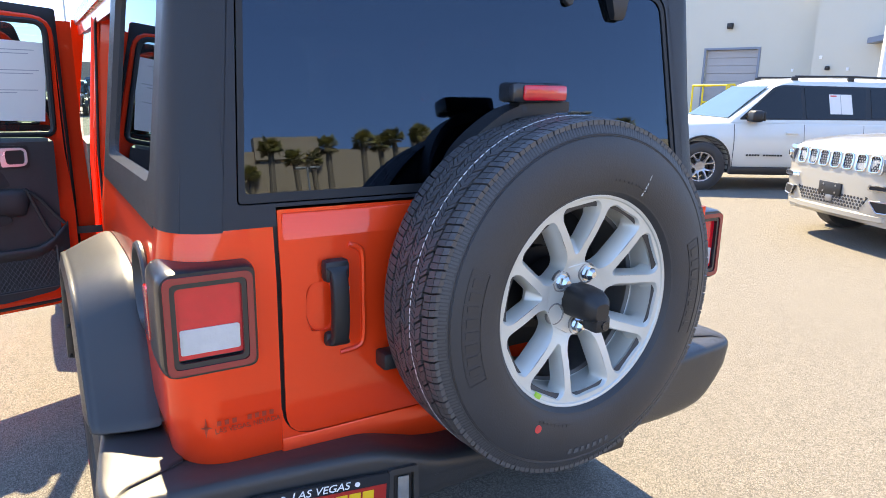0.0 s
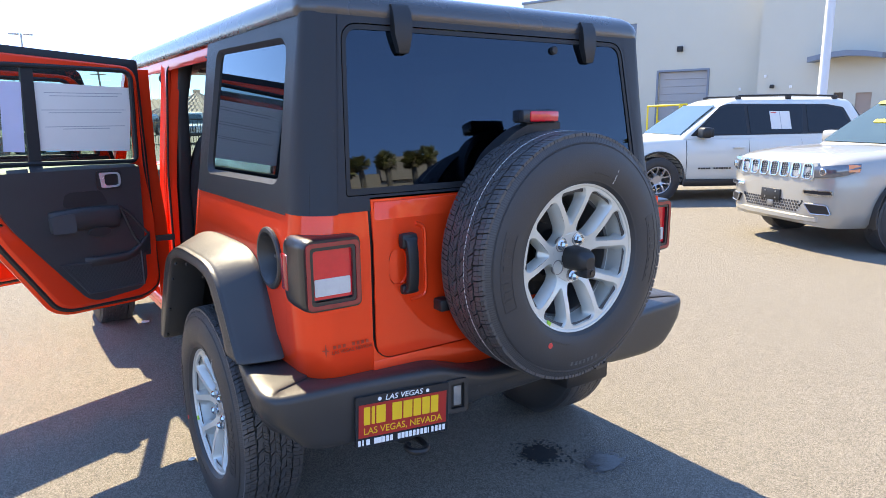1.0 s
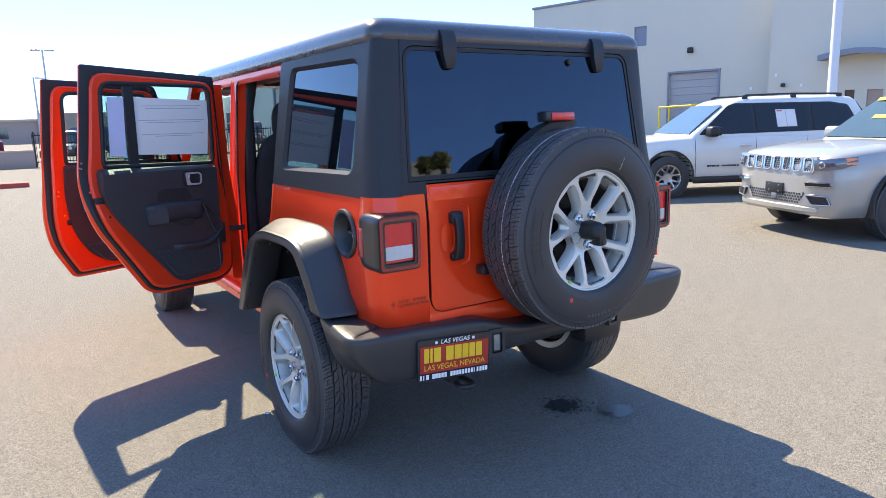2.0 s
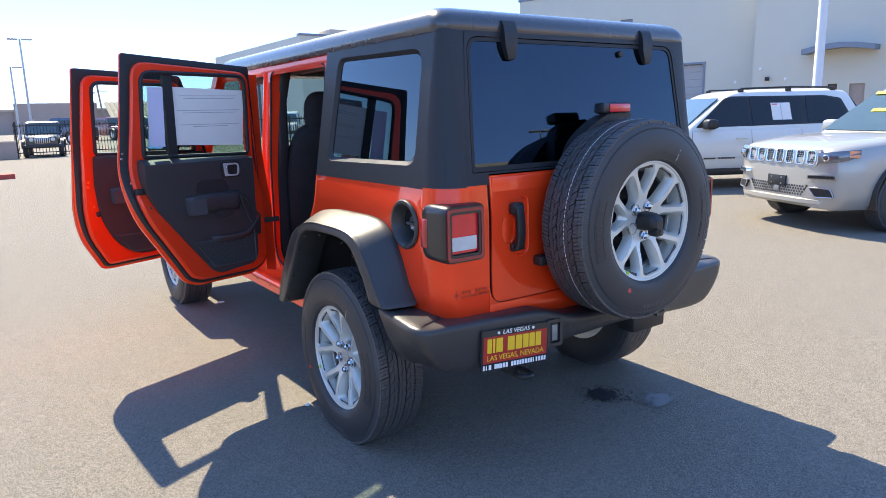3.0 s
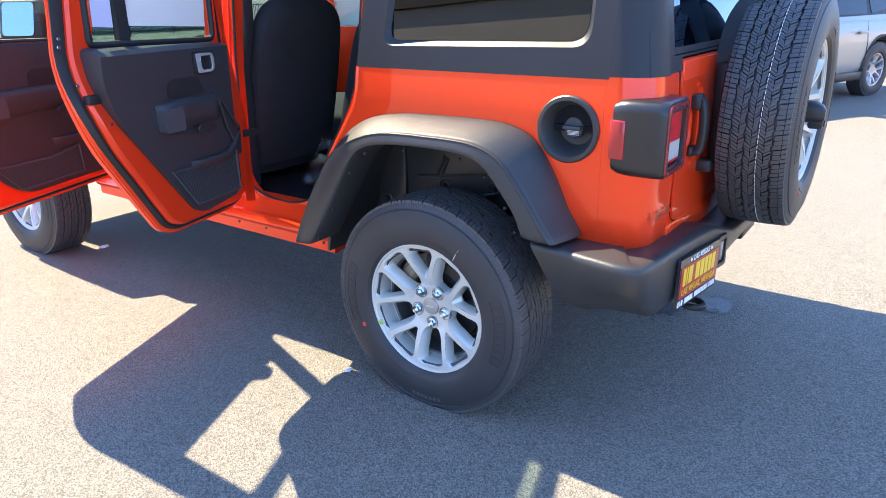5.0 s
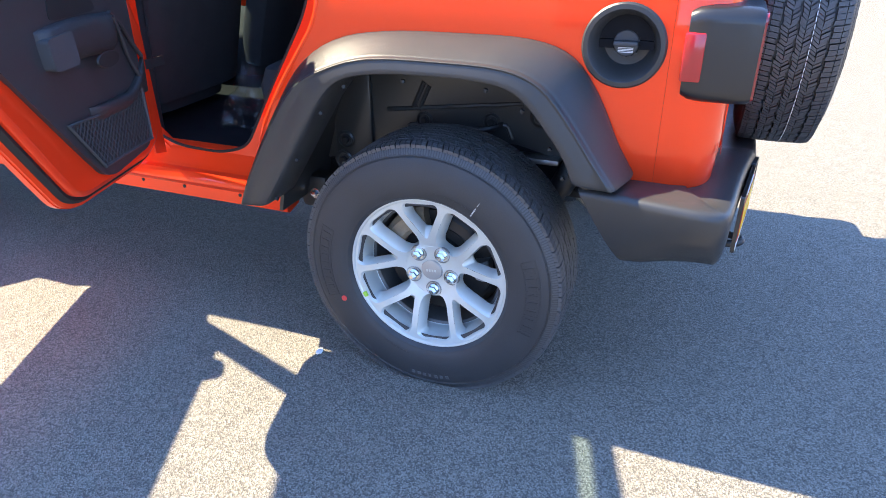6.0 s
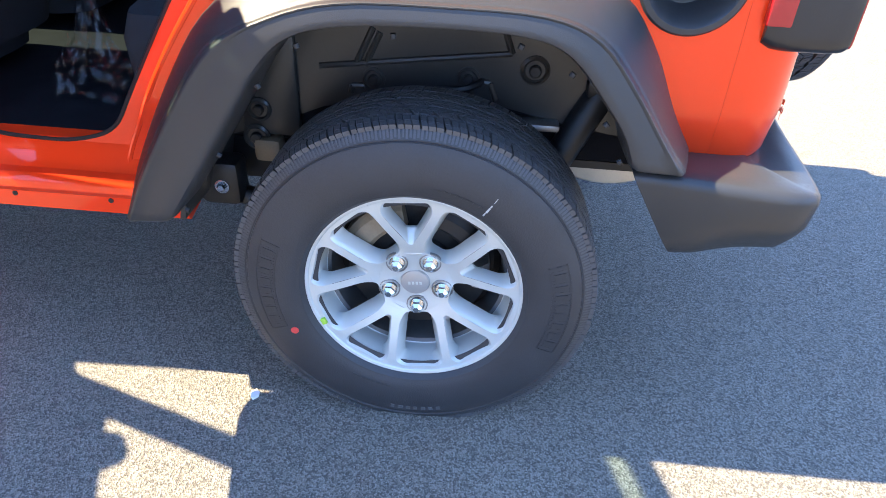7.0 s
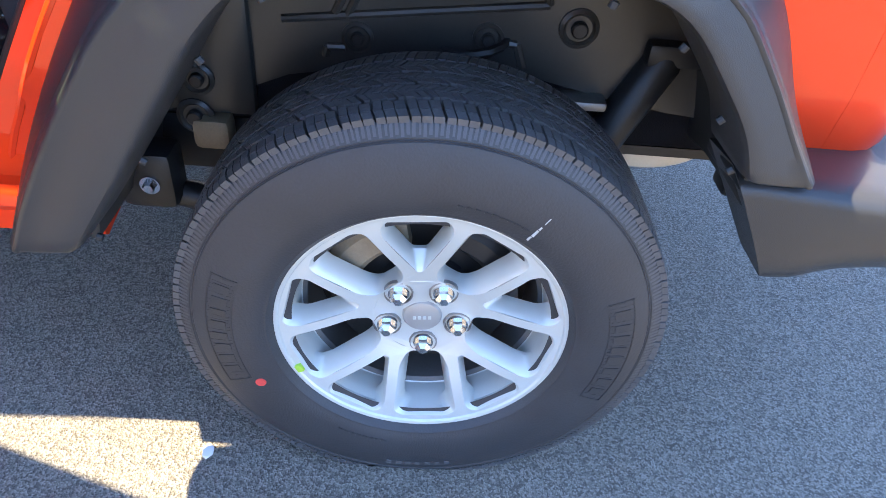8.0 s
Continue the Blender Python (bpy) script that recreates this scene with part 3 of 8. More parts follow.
ARCH = [(0.53, 0.56), (0.47, 0.72), (0.37, 0.87), (0.25, 0.945), (0.10, 0.985), (-0.05, 0.99), (-0.20, 0.985), (-0.30, 0.95), (-0.37, 0.86), (-0.43, 0.76), (-0.48, 0.672)]
for s in (-1, 1):
    # rear quarter with wheel arch and filler hole
    outer = [(0.350, 1.19), (0.352, 1.10), (0.375, 1.04), (0.411, 0.988), (0.494, 0.873), (0.566, 0.758), (0.618, 0.670), (0.650, 0.615), (0.672, 0.560), (0.680, 0.50), (0.56, 0.50)] + ARCH + [(-0.579, 0.668), (-0.579, 1.19)]
    bm = plate(bmesh.new(), outer, [circle(-0.473, 1.044, 0.083)] if s < 0 else [], (0.0, 0.02), lambda u, v, q: (s * (tub_x(v) - q), u, v), [(1, 0.715), (1, 0.80), (1, 1.09), (1, 0.95), (1, 0.90)])
    part("quarter_panel", bm, M_PAINT, jeep)
    edge_line = spline([(s * (tub_x(v) - 0.004), u, v) for u, v in outer[:10]], 3)
    part("opening_bead", tube(bmesh.new(), edge_line, 0.0075, 8), M_PAINT, jeep)
    # rounded rear corner
    rings = []
    for z in (0.662, 0.672, 0.715, 0.80, 0.95, 1.09, 1.13, 1.185, 1.196, 1.20):
        w, back = tub_x(z), -0.722 + (0.018 if z < 0.68 else 0.006 if z < 0.75 else 0.0) + max(0, z - 1.09) * 0.10
        path = [(w, -0.5795)] + [(w - 0.105 + 0.105 * math.cos(a), back + 0.105 - 0.105 * math.sin(a)) for a in np.linspace(0, math.pi / 2, 9)] + [(0.564, back)]
        inner = [(0.564, back + 0.03), (w - 0.11, back + 0.03), (w - 0.03, back + 0.11), (w - 0.03, -0.5795)]
        rings.append([(s * x, y, z) for x, y in path + inner])
    part("rear_corner_panel", loft(bmesh.new(), rings), M_PAINT, jeep)
    # rocker
    prof = [(0.69, 0.622), (0.722, 0.616), (0.733, 0.592), (0.741, 0.562), (0.751, 0.549), (0.770, 0.544), (0.780, 0.531), (0.784, 0.512), (0.776, 0.498), (0.762, 0.490), (0.7605, 0.447), (0.752, 0.441), (0.69, 0.455)]
    rk = part("rocker_panel", loft(bmesh.new(), [[(s * x, y, z) for x, z in prof] for y in (0.540, 0.56, 1.2, 2.30)]), M_PAINT, jeep)
    for y in (0.60, 0.72, 0.95, 1.13, 1.35, 1.58):
        part("drain_plug", disc(bmesh.new(), 0.006, 0.7605, 0.7640, 12, Matrix.Diagonal((s, 1, 1, 1)) @ Matrix.Translation((0, y, 0.481))), M_SEAL, rk)
    # wheel arch flare
    stations = [((0.632, 0.522), (0.600, 0.535), (0.492, 0.550)), ((0.612, 0.60), (0.556, 0.63), (0.432, 0.64)), ((0.520, 0.78), (0.466, 0.785), (0.346, 0.775)),
                ((0.420, 0.930), (0.372, 0.908), (0.278, 0.878)), ((0.30, 1.012), (0.262, 0.968), (0.215, 0.937)), ((0.15, 1.043), (0.135, 1.003), (0.115, 0.961)),
                ((-0.05, 1.050), (-0.05, 1.008), (-0.04, 0.968)), ((-0.25, 1.046), (-0.22, 1.002), (-0.185, 0.962)), ((-0.36, 1.008), (-0.318, 0.965), (-0.262, 0.934)),
                ((-0.43, 0.92), (-0.39, 0.885), (-0.33, 0.860)), ((-0.485, 0.81), (-0.453, 0.797), (-0.374, 0.80)), ((-0.531, 0.734), (-0.503, 0.733), (-0.398, 0.742))]
    B, R, L = (spline([(p[k][0], p[k][1], 0) for p in stations], 4) for k in range(3))
    for (y0, name, gap) in ((0.0, "rear_fender_flare", 0), (3.008, "front_fender_flare", 1)):
        rings = []
        for b, r, l in zip(B, R, L):
            slope = [(0.797, 0.0), (0.8075, 0.05), (0.834, 0.28), (0.860, 0.52), (0.883, 0.76), (0.897, 0.91), (0.9045, 0.985)]
            face = [(0.9070, 0.030), (0.9120, 0.048), (0.9170, 0.075), (0.9200, 0.115), (0.9200, 0.165), (0.9185, 0.205), (0.9215, 0.42), (0.9245, 0.66), (0.9265, 0.86), (0.9250, 0.94), (0.9195, 0.985), (0.9100, 1.02)]
            row = [(0.779, b.x, b.y)] + [(x, *(b.lerp(r, k).xy)) for x, k in slope] + [(x, *(r.lerp(l, k).xy)) for x, k in face] + [(0.80, *(r.lerp(l, 1.06).xy)), (0.779, *(r.lerp(l, 1.0).xy))]
            rings.append([(s * x, y0 + (y if not gap else -y), z) for x, y, z in row])
        # rounded foot and heel
        for end, nxt in ((0, 1), (-1, -2)):
            mid_ = sum((Vector(p) for p in rings[end]), Vector()) / len(rings[end])
            out = (mid_ - sum((Vector(p) for p in rings[nxt]), Vector()) / len(rings[nxt])).normalized()
            rim_ = list(rings[end])
            for k, d in ((0.94, 0.006), (0.82, 0.010), (0.55, 0.012)):
                lap = [tuple(mid_.lerp(Vector(p), k) + out * d) for p in rim_]
                if end == 0:
                    rings.insert(0, lap)
                else:
                    rings.append(lap)
        fl = part(name, loft(bmesh.new(), rings), M_FLARE, jeep, "grey-black moulded plastic wheel arch flare", 40)
        if s < 0 and not gap:
            for i in (1, 6, 11, 16, 22, 28, 33, 38, 43):
                p = L[i].lerp(Vector((0, 0.5, 0)), 0.035)
                part("flare_screw", disc(bmesh.new(), 0.0055, -0.004, 0.004, 10, Matrix.Translation((-0.915, p.x, p.y)) @ Matrix.Rotation(math.atan2(p.y - 0.45, p.x), 4, "X") @ Matrix.Rotation(radians(90), 4, "Z")), M_SCREW, fl)

# ---- wheel wells ----
for s in (-1, 1):
    liner = [(0.53, 0.47), (0.50, 0.60), (0.44, 0.76), (0.36, 0.90), (0.26, 0.968), (0.10, 1.00), (-0.05, 1.005), (-0.20, 1.00), (-0.31, 0.96), (-0.40, 0.86), (-0.455, 0.74), (-0.480, 0.65), (-0.492, 0.595)]
    sm = spline([(y, z, 0) for y, z in liner], 4)
    bm = bmesh.new()
    rings = []
    for i, p in enumerate(sm):
        n = (Vector((0, 0.45, 0)) - p).normalized() * 0.012
        wav = 0.004 * math.sin(i * 0.9)
        rings.append([(s * 0.80, p.x, p.y), (s * 0.70, p.x + n.x * wav * 80, p.y + n.y * wav * 60), (s * 0.60, p.x, p.y), (s * 0.53, p.x + n.x, p.y + n.y), (s * 0.53, p.x - n.x, p.y - n.y), (s * 0.80, p.x - n.x, p.y - n.y)])
    loft(bm, rings)
    wl = part("wheel_liner", bm, M_LINER, jeep, "black moulded wheel-arch liner", 45)
    wall = [(p.x, p.y) for p in sm]
    inner_line = [(-0.42, 0.64), (-0.30, 0.66), (-0.16, 0.69), (0.10, 0.69), (0.26, 0.66), (0.40, 0.60)]
    bm = plate(bmesh.new(), wall[3:-3] + inner_line, [], (0.0, 0.012), lambda u, v, q: (s * (0.545 - q), u, v))
    # raised ribs and bosses of the liner wall
    ridges = []
    for a, b in (((0.265, 0.759), (-0.176, 0.816)), ((-0.176, 0.816), (-0.158, 0.862)), ((0.176, 0.776), (0.138, 0.855)), ((0.158, 0.768), (0.122, 0.845)), ((0.194, 0.700), (0.190, 0.717)), ((0.190, 0.717), (0.160, 0.718)), ((-0.104, 0.747), (-0.131, 0.745)), ((-0.131, 0.745), (-0.146, 0.705))):
        ridges.append(tube(bmesh.new(), [(s * 0.545, a[0], a[1]), (s * 0.545, b[0], b[1])], 0.0075, 8))
    part("liner_wall", bm, M_LINER, wl)
    for rib in ridges:
        part("liner_rib", rib, M_LINER, wl)
    part("liner_step", box(bmesh.new(), (min(s * 0.540, s * 0.562), 0.318, 0.58), (max(s * 0.540, s * 0.562), 0.46, 0.90), 0.010), M_LINER, wl)
    for y, z, r in ((-0.231, 0.782, 0.034), (-0.081, 0.753, 0.027), (0.139, 0.737, 0.027), (0.415, 0.648, 0.030), (0.428, 0.575, 0.034)):
        b = bmesh.new()
        mm = Matrix.Translation((s * (0.562 if y > 0.32 else 0.545), y, z)) @ Matrix.Diagonal((s, 1, 1, 1))
        spin(b, [(r, -0.004), (r, 0.004), (r * 0.8, 0.008), (r * 0.65, 0.003), (0.0001, 0.003)], 24, mm)
        part("liner_boss", b, M_LINER, wl)
        b = disc(bmesh.new(), r * 0.42, 0.0, 0.016, 14, mm, 0.003)
        part("liner_clip", b, M_BLACK, wl)

# axle, shock, springs, links, muffler, frame
bm = tube(bmesh.new(), [(-0.72, 0, 0.39), (0.72, 0, 0.39)], 0.04, 16)
spin(bm, [(0.0001, -0.14), (0.09, -0.12), (0.135, -0.03), (0.135, 0.03), (0.09, 0.12), (0.0001, 0.14)], 24, Matrix.Translation((-0.02, 0, 0.39)))
tube(bm, [(0.0, 0.10, 0.39), (0.05, 1.3, 0.42), (0.06, 1.6, 0.44)], 0.04, 12)
part("axle", bm, M_BLACK, jeep)
part("axle", tube(bmesh.new(), [(-0.72, 3.008, 0.39), (0.72, 3.008, 0.39)], 0.04, 16), M_BLACK, jeep)
for s in (-1, 1):
    bm = tube(bmesh.new(), [(s * 0.62, -0.22, 0.40), (s * 0.565, -0.305, 0.58)], 0.030, 14)
    tube(bm, [(s * 0.565, -0.305, 0.575), (s * 0.545, -0.385, 0.735), (s * 0.542, -0.395, 0.755)], [0.036, 0.036, 0.030], 16)
    box(bm, (min(s * 0.50, s * 0.575), -0.47, 0.735), (max(s * 0.50, s * 0.575), -0.35, 0.775), 0.008)
    part("shock_absorber", bm, M_BLACK, jeep)
    part("frame_bracket", box(bmesh.new(), (min(s * 0.53, s * 0.585), -0.300, 0.650), (max(s * 0.53, s * 0.585), -0.16, 0.668), 0.006), M_STEEL, jeep)
    part("body_mount", box(bmesh.new(), (min(s * 0.53, s * 0.585), 0.365, 0.515), (max(s * 0.53, s * 0.585), 0.435, 0.578), 0.015), M_RUST, jeep)
    bm = bmesh.new()
    tube(bm, [(s * 0.52 + 0.06 * math.cos(a), -0.06 + 0.06 * math.sin(a), 0.44 + a * 0.0105) for a in np.linspace(0, 2 * math.pi * 5, 70)], 0.008, 6)
    part("coil_spring", bm, M_BLACK, jeep)
    bm = bmesh.new()
    loft(bm, [[(s * 0.40, y, z0), (s * 0.52, y, z0), (s * 0.52, y, z0 + h_), (s * 0.40, y, z0 + h_)] for y, z0, h_ in ((-0.72, 0.535, 0.020), (-0.30, 0.535, 0.020), (-0.10, 0.535, 0.020), (0.20, 0.44, 0.113), (3.5, 0.44, 0.113))])
    part("frame_rail", bm, M_BLACK, jeep)
    bm = tube(bmesh.new(), [(s * 0.60, 0.02, 0.33), (s * 0.60, 0.55, 0.45)], 0.026, 12)
    box(bm, (min(s * 0.57, s * 0.65), 0.455, 0.42), (max(s * 0.57, s * 0.65), 0.56, 0.54), 0.02)
    arm = part("control_arm", bm, M_BLACK, jeep)
    b = disc(bmesh.new(), 0.012, 0.645, 0.664, 6, Matrix.Diagonal((s, 1, 1, 1)) @ Matrix.Translation((0, 0.498, 0.478)), 0.004)
    disc(b, 0.018, 0.645, 0.654, 16, Matrix.Diagonal((s, 1, 1, 1)) @ Matrix.Translation((0, 0.498, 0.478)))
    part("arm_bolt", b, M_CHROME, arm)
    b = bmesh.new()
    box(b, (min(s * 0.60, s * 0.67), 0.06, 0.34), (max(s * 0.60, s * 0.67), 0.13, 0.48), 0.015)
    part("brake_shield", box(bmesh.new(), (min(s * 0.62, s * 0.72), -0.17, 0.33), (max(s * 0.62, s * 0.72), -0.10, 0.50), 0.02), M_RUST, jeep)
    part("brake_caliper", b, M_RUST if s < 0 else M_STEEL, jeep)
bm = bmesh.new()
spin(bm, [(0.0001, -0.30), (0.08, -0.295), (0.088, -0.285), (0.088, 0.285), (0.08, 0.295), (0.0001, 0.30)], 28, Matrix.Translation((-0.10, -0.46, 0.503)) @ Matrix.Diagonal((1, 1.65, 0.87, 1)))
part("muffler", bm, material("aluminised_steel", (0.62, 0.58, 0.52), 0.35, 0.7, 0, 0.2, 10, 0.1, 200), jeep, "bright aluminised muffler under the rear floor")
bm = tube(bmesh.new(), [(0.1, 0.5, 0.48), (0.25, 0.1, 0.60), (0.15, -0.3, 0.52)], 0.028, 10)
part("exhaust_pipe", bm, M_STEEL, jeep)

for s in (-1, 1):
    for nm, a0, a1, r0, r1, mt in (("brake_caliper", 25, 78, 0.120, 0.185, M_RUST), ("caliper_bracket", 108, 150, 0.125, 0.18, M_BLACK), ("hose_bracket", 166, 190, 0.12, 0.165, M_STEEL)):
        rings = []
        for a in np.linspace(radians(a0), radians(a1), 9):
            rings.append([(s * x, r * math.cos(a), 0.380 + r * math.sin(a)) for x, r in ((0.765, r0), (0.800, r0), (0.812, r0 + 0.012), (0.812, r1 - 0.015), (0.800, r1), (0.765, r1))])
        part(nm, loft(bmesh.new(), rings), mt, jeep)
# ---- wheels on the vehicle ----
rl = wheel(jeep, "wheel", pose(-0.78, 0.0, 0.3800, 0, 0, 180), label="rear road wheel with silver alloy rim", turn=5)
wheel(jeep, "wheel", pose(0.78, 0.0, 0.3800), label="rear road wheel with silver alloy rim", turn=20)
wheel(jeep, "wheel", pose(-0.78, 3.008, 0.3800, 0, 0, 180), label="front road wheel with silver alloy rim", turn=31)
wheel(jeep, "wheel", pose(0.78, 3.008, 0.3800), label="front road wheel with silver alloy rim", turn=50)
sw = wheel(jeep, "spare_wheel", pose(0.047, -0.888, 1.022, 0, 0, -90), True, "spare wheel bolted on the tailgate", 8)


def tyre_marks(w, dot, chalk, tag):
    """Red paint dot, chalk line and tag, at angles clockwise from the top as one faces the wheel."""
    a = radians(dot)
    b = spin(bmesh.new(), [(0.0001, 0.1260), (0.009, 0.1258), (0.0105, 0.121)], 14, Matrix.Translation((0, 0.293 * math.sin(a), 0.293 * math.cos(a))))
    part("paint_dot", b, M_REDINK, w)
    a = radians(chalk)
    b = bmesh.new()
    for r, w_, l_ in ((0.262, 0.0016, 0.009), (0.2725, 0.0020, 0.013), (0.287, 0.0013, 0.006), (0.300, 0.0007, 0.012)):
        box(b, (0.1180, -w_, r), (sidewall_x(r + l_ / 2) + 0.0009, w_, r + l_), 0, 1, Matrix.Rotation(-a, 4, "X"))
    part("chalk_line", b, M_CHALKLINE, w)
    a = radians(tag)
    b = box(bmesh.new(), (0.090, -0.008, 0.224), (0.1045, 0.008, 0.236), 0.001, 1, Matrix.Rotation(-a, 4, "X"))
    part("balance_tag", b, M_GREENTAG, w)


tyre_marks(rl, -109, 37, -112)
tyre_marks(sw, -143, 35, -138)

b = bmesh.new()
for k in range(150):
    a = 2 * math.pi * k / 150
    r = 0.4035
    pts = [Vector((x, r * math.cos(t), r * math.sin(t))) for x, t in ((0.0192, a), (0.0212, a), (0.0212, a + 0.030), (0.0192, a + 0.030))]
    loft(b, [[p * 0.996 for p in pts], pts])
line = part("mould_line", b, M_WHITE, sw, "fine white dotted line round the tread")
tagged(line, kind="stuff")

# ---- tailgate ----
gate_pts = rpoly([(-0.556, 1.232), (-0.556, 0.736), (0.70, 0.736), (0.70, 1.232)], [0.004, 0.060, 0.06, 0.004])


def gate_map(u, v, q):
    return (u, -0.7235 - q + max(0, v - 1.09) * 0.10 + (0.004 * ((0.80 - v) / 0.08) ** 2 if v < 0.80 else 0), v)


bm = plate(bmesh.new(), gate_pts, [rpoly([(-0.505, 1.075), (-0.505, 0.965), (-0.44, 0.965), (-0.44, 1.075)], 0.03)], (0.0, 0.006), gate_map, [(1, 0.74), (1, 0.76), (1, 0.78), (1, 0.80), (1, 1.09)])
box(bm, (-0.548, -0.7215, 0.80), (0.698, -0.66, 1.225), 0.004)
box(bm, (-0.48, -0.7185, 0.745), (0.64, -0.66, 0.802), 0.004)
tailgate = part("tailgate", bm, M_PAINT, jeep)
# finger cup and stamped frame round the handle
b = bmesh.new()
spin(b, [(0.062, 0.0), (0.055, -0.010), (0.035, -0.024), (0.0001, -0.030)], 24, Matrix.Translation((-0.472, -0.728, 1.02)) @ Matrix.Rotation(radians(-90), 4, "Z") @ Matrix.Diagonal((1, 0.55, 1, 1)))
part("finger_cup", b, M_PAINT, tailgate)
b = bmesh.new()
for off, rad in ((0.0, 0.007),):
    path = [(-0.405, -0.7235, 1.148), (-0.385, -0.7255, 1.140), (-0.374, -0.7275, 1.120), (-0.374, -0.7290, 1.03), (-0.374, -0.7290, 0.940), (-0.388, -0.7290, 0.915), (-0.43, -0.7275, 0.908)]
    tube(b, spline(path, 4), rad, 8)
part("pressed_bead", b, M_PAINT, tailgate)
# handle
b = bmesh.new()
hp = [(-0.443, -0.735, 1.118), (-0.443, -0.752, 1.108), (-0.443, -0.762, 1.075), (-0.443, -0.766, 1.025), (-0.443, -0.764, 0.98), (-0.443, -0.755, 0.945), (-0.443, -0.735, 0.937)]
sect = rpoly([(-0.022, -0.012), (0.022, -0.012), (0.022, 0.012), (-0.022, 0.012)], 0.009, 3)
rings = []
for i, p in enumerate(spline(hp, 4)):
    rings.append([(p.x + u * (1.1 if i < 5 or i > 19 else 0.85), p.y + v, p.z + v * 0.2) for u, v in sect])
loft(b, rings)
box(b, (-0.472, -0.758, 1.075), (-0.414, -0.724, 1.124), 0.012)
box(b, (-0.470, -0.750, 0.930), (-0.416, -0.724, 0.965), 0.012)
handle = part("tailgate_handle", b, M_BLACK, tailgate, "black pull handle with key lock")
b = disc(bmesh.new(), 0.008, 0.0, 0.004, 14, Matrix.Translation((-0.430, -0.764, 1.065)) @ Matrix.Rotation(radians(-90), 4, "Z"))
part("key_lock", b, M_CHROME, handle)
# hinges of the gate
for z in (0.86, 1.10):
    b = box(bmesh.new(), (0.56, -0.755, z - 0.045), (0.715, -0.722, z + 0.045), 0.012)
    tube(b, [(0.700, -0.755, z - 0.055), (0.700, -0.755, z + 0.055)], 0.015, 12)
    part("gate_hinge", b, M_PAINT, tailgate)
# spare carrier, bumpers and brake light
b = bmesh.new()
box(b, (-0.22, -0.80, 0.86), (0.28, -0.722, 1.20), 0.02)
tube(b, [(0.03, -0.74, 1.02), (0.03, -0.83, 1.02)], 0.10, 24)
path = spline([(-0.20, -0.745, 1.20), (-0.17, -0.76, 1.32), (-0.10, -0.79, 1.40), (-0.02, -0.80, 1.435), (0.10, -0.80, 1.44)], 5)
loft(b, [[(p.x, p.y + dy, p.z + dz) for dy, dz in ((-0.03, -0.012), (-0.03, 0.012), (0.03, 0.012), (0.03, -0.012))] for p in path])
box(b, (-0.045, -0.83, 1.40), (0.070, -0.785, 1.452), 0.012)
part("spare_carrier", b, M_BLACK, tailgate)
b = box(bmesh.new(), (-0.072, -0.845, 1.449), (0.078, -0.785, 1.492), 0.010)
bl = part("high_brake_light", b, M_GLOSSBLACK, tailgate)
b = box(bmesh.new(), (-0.046, -0.852, 1.454), (0.074, -0.843, 1.487), 0.005)
part("brake_lens", b, M_REDLENS, bl)
for z in (0.86,):
    b = box(bmesh.new(), (-0.345, -0.775, z), (-0.30, -0.724, z + 0.04), 0.008)
    part("rubber_stop", b, M_BLACK, tailgate)
# camera pod in the middle of the spare wheel
b = bmesh.new()
rings = []
for y, w, h, up in ((-0.90, 0.036, 0.036, 0), (-0.975, 0.037, 0.037, 0), (-1.005, 0.036, 0.034, 0.0), (-1.025, 0.030, 0.028, -0.004), (-1.036, 0.018, 0.018, -0.008)):
    rings.append([(0.047 + w * u, y, 1.022 + up + h * v) for u, v in rpoly([(-1, -1), (1, -1), (1, 1), (-1, 1)], 0.75, 5)])
loft(b, rings)
box(b, (0.034, -1.034, 0.964), (0.078, -0.985, 1.004), 0.010)
pod = part("camera_pod", b, M_BLACK, tailgate)
b = disc(bmesh.new(), 0.010, 0.0, 0.004, 16, Matrix.Translation((0.058, -1.034, 0.982)) @ Matrix.Rotation(radians(-90), 4, "Z"))
part("lens", b, M_GLOSSBLACK, pod)

